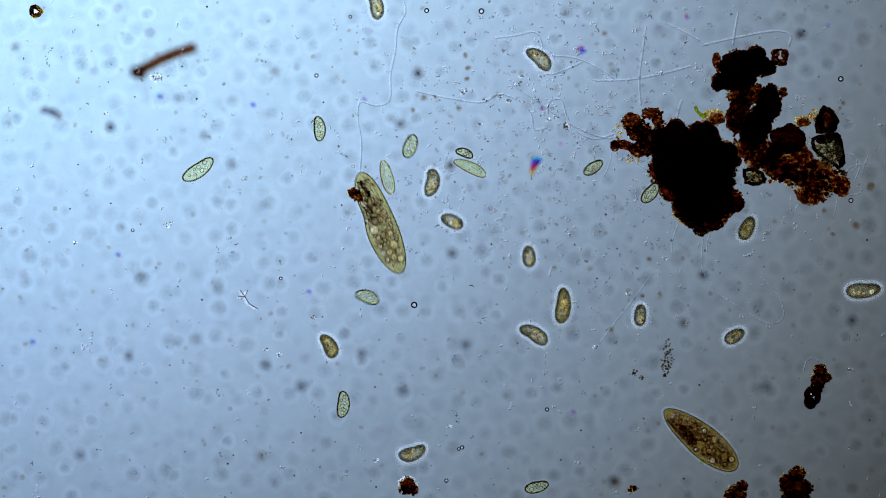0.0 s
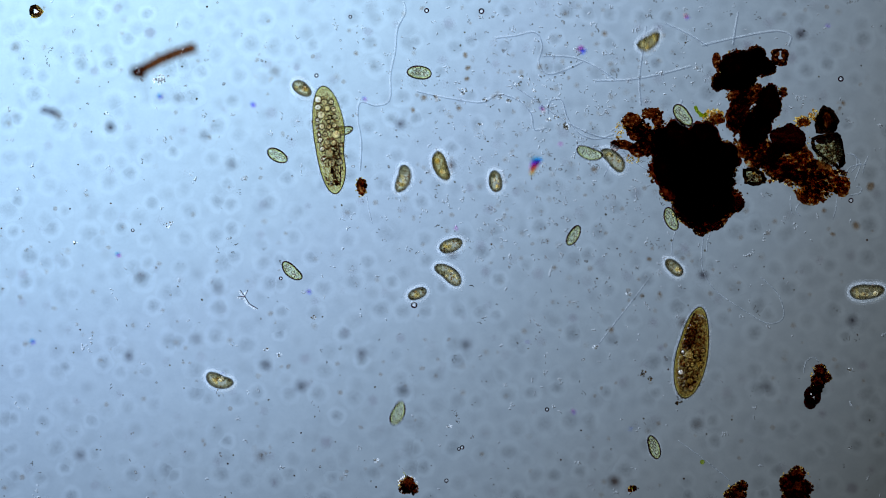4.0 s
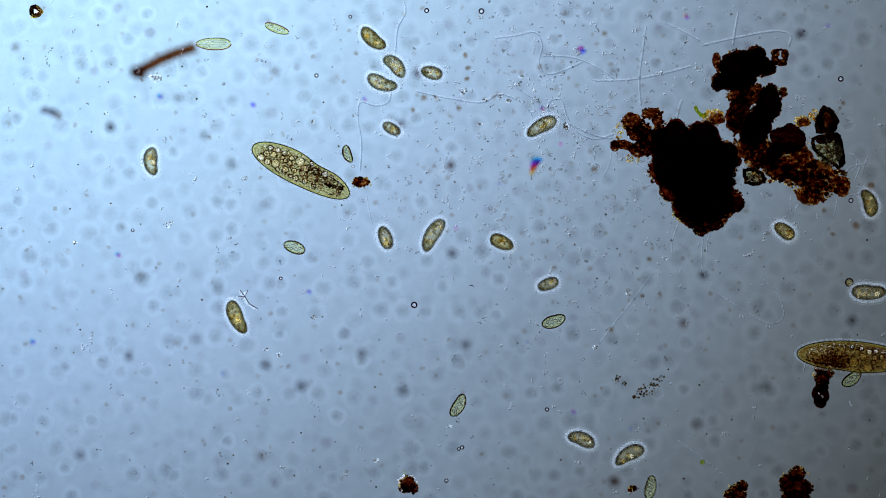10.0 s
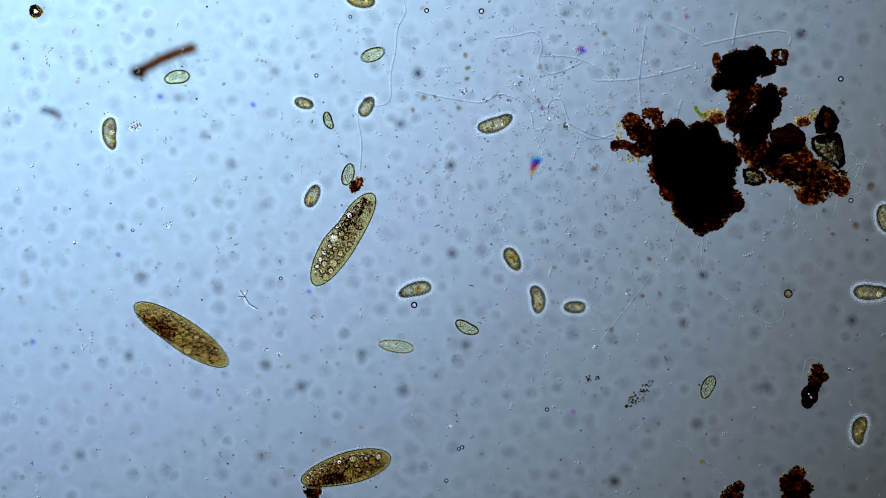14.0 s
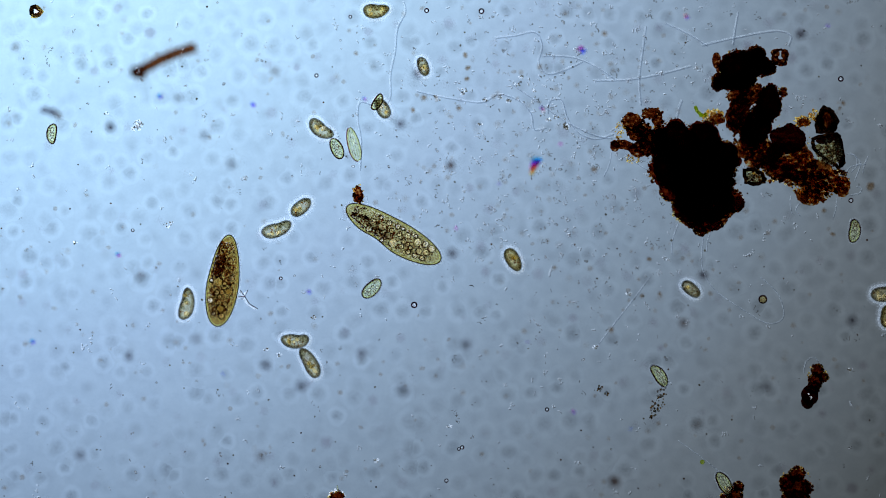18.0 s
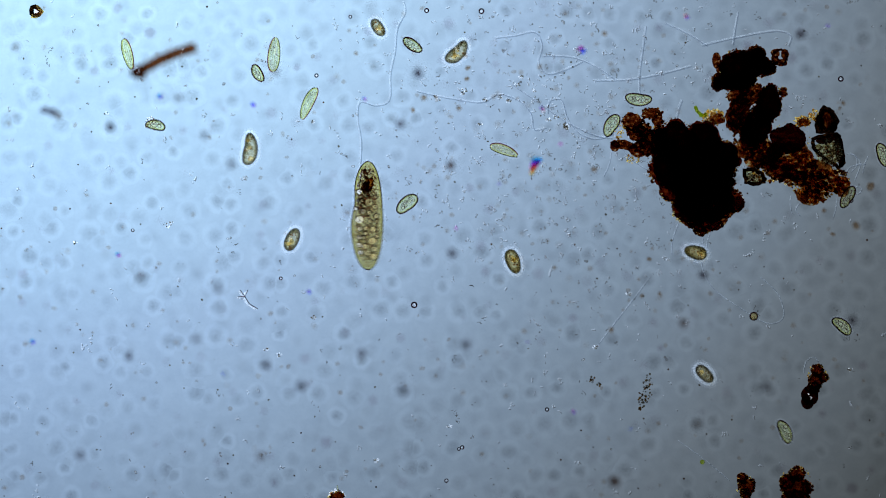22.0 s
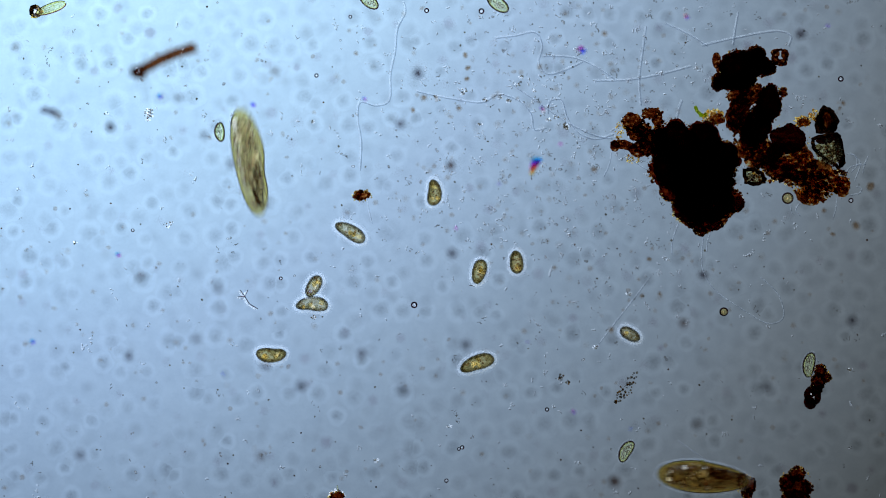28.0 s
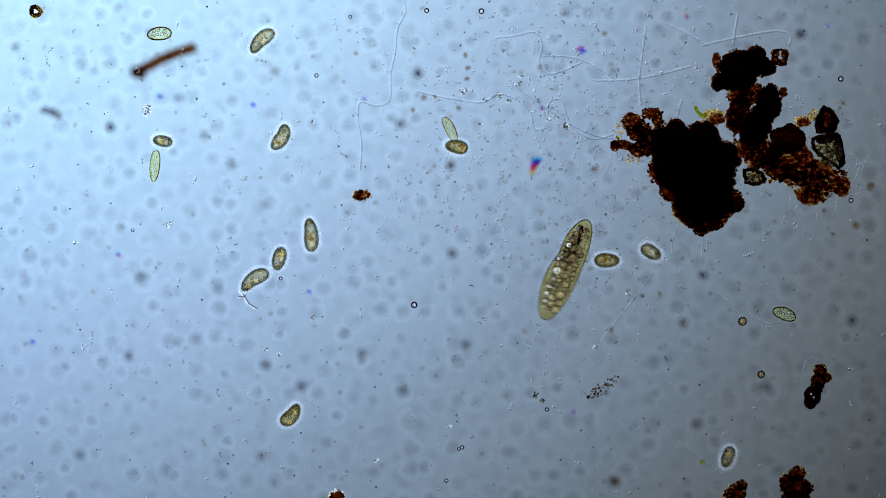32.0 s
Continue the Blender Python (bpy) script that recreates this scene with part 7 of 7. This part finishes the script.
    glide(first, [(0, 672, 395, 112), (0.5, 656, 340, 128), (1, 668, 308, 156), (1.5, 644, 264, 205), (2, 642, 257, 217), (2.5, 628, 252, 232), (3, 620, 247, 246), (3.5, 601, 247, 262), (5.5, 556, 265, 305),
                  (6, 549, 276, 309), (7, 542, 290, 321), (8, 539, 297, 324), (9, 537, 302, 327), (10, 533, 302, 333), (11, 538, 320, 340), (12, 561, 366, 363), (12.5, 576, 400, 390), (13, 592, 412, 406), (14, 607, 423, 417),
                  (14.5, 612, 430, 422), (16.5, 642, 427, 445), (17, 680, 417, 462), (17.5, 668, 392, 478), (18, 696, 415, 510), (18.5, 596, 404, 448), (19, 525, 387, 397), (19.5, 528, 364, 392), (20, 610, 285, 343), (20.5, 584, 272, 312),
                  (21, 575, 328, 365), (21.5, 588, 360, 410), (22, 650, 382, 450), (22.5, 672, 360, 478), (23, 700, 332, 497), (23.5, 720, 380, 535), (24, 677, 455, 513), (24.5, 464, 388, 465), (25, 430, 305, 412), (25.5, 425, 267, 402),
                  (26, 440, 200, 350), (26.6, 470, 130, 300), (27.1, 490, 100, 265), (27.5, 512, 105, 244), (28, 442, 287, 281), (28.5, 485, 467, 310), (29, 578, 590, 334), (29.5, 679, 636, 358), (30, 783, 650, 379),
                  (30.5, 918, 624, 402), (31, 1020, 545, 420), (31.3, 1097, 513, 433), (31.4, 1095, 530, 440), (31.5, 1083, 528, 450), (31.6, 1064, 528, 457), (31.7, 1061, 518, 457), (31.8, 1034, 499, 444), (31.9, 1014, 481, 433), (32, 1000, 477, 426)], 0.024)
    second = slipper_cell(Shape(0.162, 0.055, 2.1, 1.7, 0.0, 0.04, 0.20), 8, True)
    glide(second, [(0, 1240, 778, 141), (1, 1247, 785, 139), (2, 1249, 806, 115), (2.5, 1222, 790, 92), (3, 1218, 785, 66), (3.5, 1233, 630, 80), (5.5, 1182, 620, 55), (6, 1252, 697, -5), (6.5, 1436, 696, 25), (7, 1520, 702, 32),
                   (7.5, 1620, 660, 20), (8, 1690, 640, 60), (9, 1730, 700, 130), (10, 1680, 780, 160), (10.5, 1600, 790, 172), (11, 1443, 793, 175), (11.5, 1320, 858, 178), (12, 1230, 878, 180), (12.5, 1056, 876, 184), (13, 840, 870, 187),
                   (13.5, 760, 860, 190), (14, 612, 830, 195), (14.5, 648, 850, 248), (15.5, 540, 760, 175), (16.5, 435, 562, 105), (17, 413, 540, 90), (17.5, 398, 505, 86), (18, 395, 497, 82), (19, 391, 485, 73), (20, 389, 477, 66),
                   (20.5, 432, 372, 60), (21, 440, 282, 65), (21.5, 468, 176, 60), (22, 520, -90, 70), (22.4, 545, -140, 10), (23, 520, -120, -40), (23.5, 496, -45, -60), (24, 488, 52, -65), (24.5, 432, 224, -105), (25, 362, 292, -105),
                   (25.5, 325, 560, -60), (26.5, 600, 720, -20), (27.5, 972, 773, -2), (28, 1245, 845, -5), (28.5, 1294, 767, 30), (29, 1315, 783, 12), (29.5, 1433, 812, -15), (30, 1660, 860, -10), (32, 1700, 860, -10)], 0.024)
    third = slipper_cell(Shape(0.194, 0.054, 2.2, 1.9, 0.001, 0.08, 0.05), 9, True)
    glide(third, [(0, 1720, 620, 180), (9, 1700, 500, 180), (9.5, 1600, 535, 178), (10, 1508, 632, 176), (10.5, 1508, 598, 177), (11, 1460, 726, 192), (11.5, 1280, 724, 180), (12, 957, 746, 167), (12.5, 704, 668, 166), (13, 518, 623, 168),
                  (13.5, 340, 580, 158), (14, 321, 592, 147), (14.5, 131, 440, 142), (15.2, -160, 250, 145), (32, -160, 250, 145)], 0.026)
    glide(FLAKES["keyhole"], [(0, 1442, 686, 0), (6.5, 1442, 686, 0), (7, 1456, 680, 20), (8, 1452, 683, 16), (10, 1452, 683, 16), (10.6, 1446, 684, 5), (11, 1432, 681, -18), (11.5, 1436, 684, -3), (13, 1437, 685, 0), (24, 1437, 686, 0), (25.5, 1441, 686, 0), (28, 1442, 686, 0), (32, 1442, 686, 0)])
    glide(FLAKES["bait"], [(0, 630, 346, -40), (1, 643, 345, -70), (2, 648, 338, -120), (3, 643, 338, -110), (3.5, 640, 336, -100), (5.5, 640, 322, -20), (6, 640, 323, 0), (11, 640, 323, 0), (12, 640, 322, 20), (13, 631, 325, 45), (14, 632, 327, 50),
                           (14.5, 628, 330, 70), (16.5, 627, 332, 75), (17, 627, 338, 80), (18, 634, 344, 95), (19, 630, 333, 50), (20, 638, 327, 20), (21, 652, 342, 0), (22, 652, 328, 60), (23, 642, 325, 20), (24, 647, 349, 0), (25, 645, 347, 0), (28, 641, 346, 5), (32, 641, 346, 5)], 0.034)
    glide(FLAKES["sill"], [(0, 1303, 868, 0), (11, 1303, 868, 0), (12, 1310, 885, 0), (13, 1292, 872, 0), (14, 1297, 869, 0), (17, 1296, 870, 0), (19, 1299, 868, 20), (20, 1313, 860, 50), (25, 1318, 858, 70), (28, 1318, 858, 70), (29, 1314, 842, 30), (30, 1303, 862, 30), (31, 1302, 867, 0), (32, 1302, 867, 0)])
    glide(FLAKES["crumb"], [(0, 1118, 864, 0), (12, 1118, 864, 0), (12.2, 1100, 862, 20), (12.4, 1058, 849, 60), (12.6, 955, 852, 90), (13, 880, 900, 90), (13.4, 840, 960, 90), (32, 840, 960, 90)])
    glide(FLAKES["towed"], [(0, 722, 858, 0), (13, 722, 855, 0), (13.5, 680, 866, -20), (14, 556, 868, -60), (14.5, 600, 884, -30), (16.5, 592, 878, -20), (18, 597, 882, -20), (32, 597, 882, -20)])
    glide(CLOUD, [(0, 1180, 640, 60), (5.5, 1215, 703, 20), (7, 1190, 705, 0), (8, 1172, 703, -10), (9, 1152, 712, 0), (10, 1143, 690, 10), (12, 1145, 683, 10), (13, 1135, 695, 20), (14, 1127, 703, 20), (17, 1168, 725, 40), (19, 1155, 705, 45), (21, 1150, 703, 50),
                  (23, 1130, 698, 50), (25, 1125, 705, 50), (28, 1105, 692, 30), (29, 1080, 690, 20), (30, 1080, 687, 20), (31, 1073, 685, 20), (32, 1062, 690, 10)])
    glide(CLOUD_SMALL, [(0, 1120, 660, 0), (7, 1140, 662, 0), (9, 1105, 665, 0), (10, 1090, 670, 0), (12, 1060, 655, 20), (14, 1040, 672, 40), (17, 1060, 686, 0), (20, 1052, 690, 0), (22, 1045, 672, 0), (24, 1028, 662, 0), (28, 990, 668, 0), (29, 975, 660, 0), (31, 960, 708, 0), (32, 945, 700, 0)])
    glide(PUFF, [(0, 278, 137, 0), (6, 284, 142, 10), (9, 275, 140, 0), (10, 277, 137, 0), (12, 243, 224, 30), (13, 240, 223, 30), (17, 241, 223, 40), (19, 247, 221, 40), (21, 252, 217, 40), (23, 277, 217, 60), (25, 270, 215, 60), (28, 264, 203, 80), (32, 260, 196, 80)])


motions()
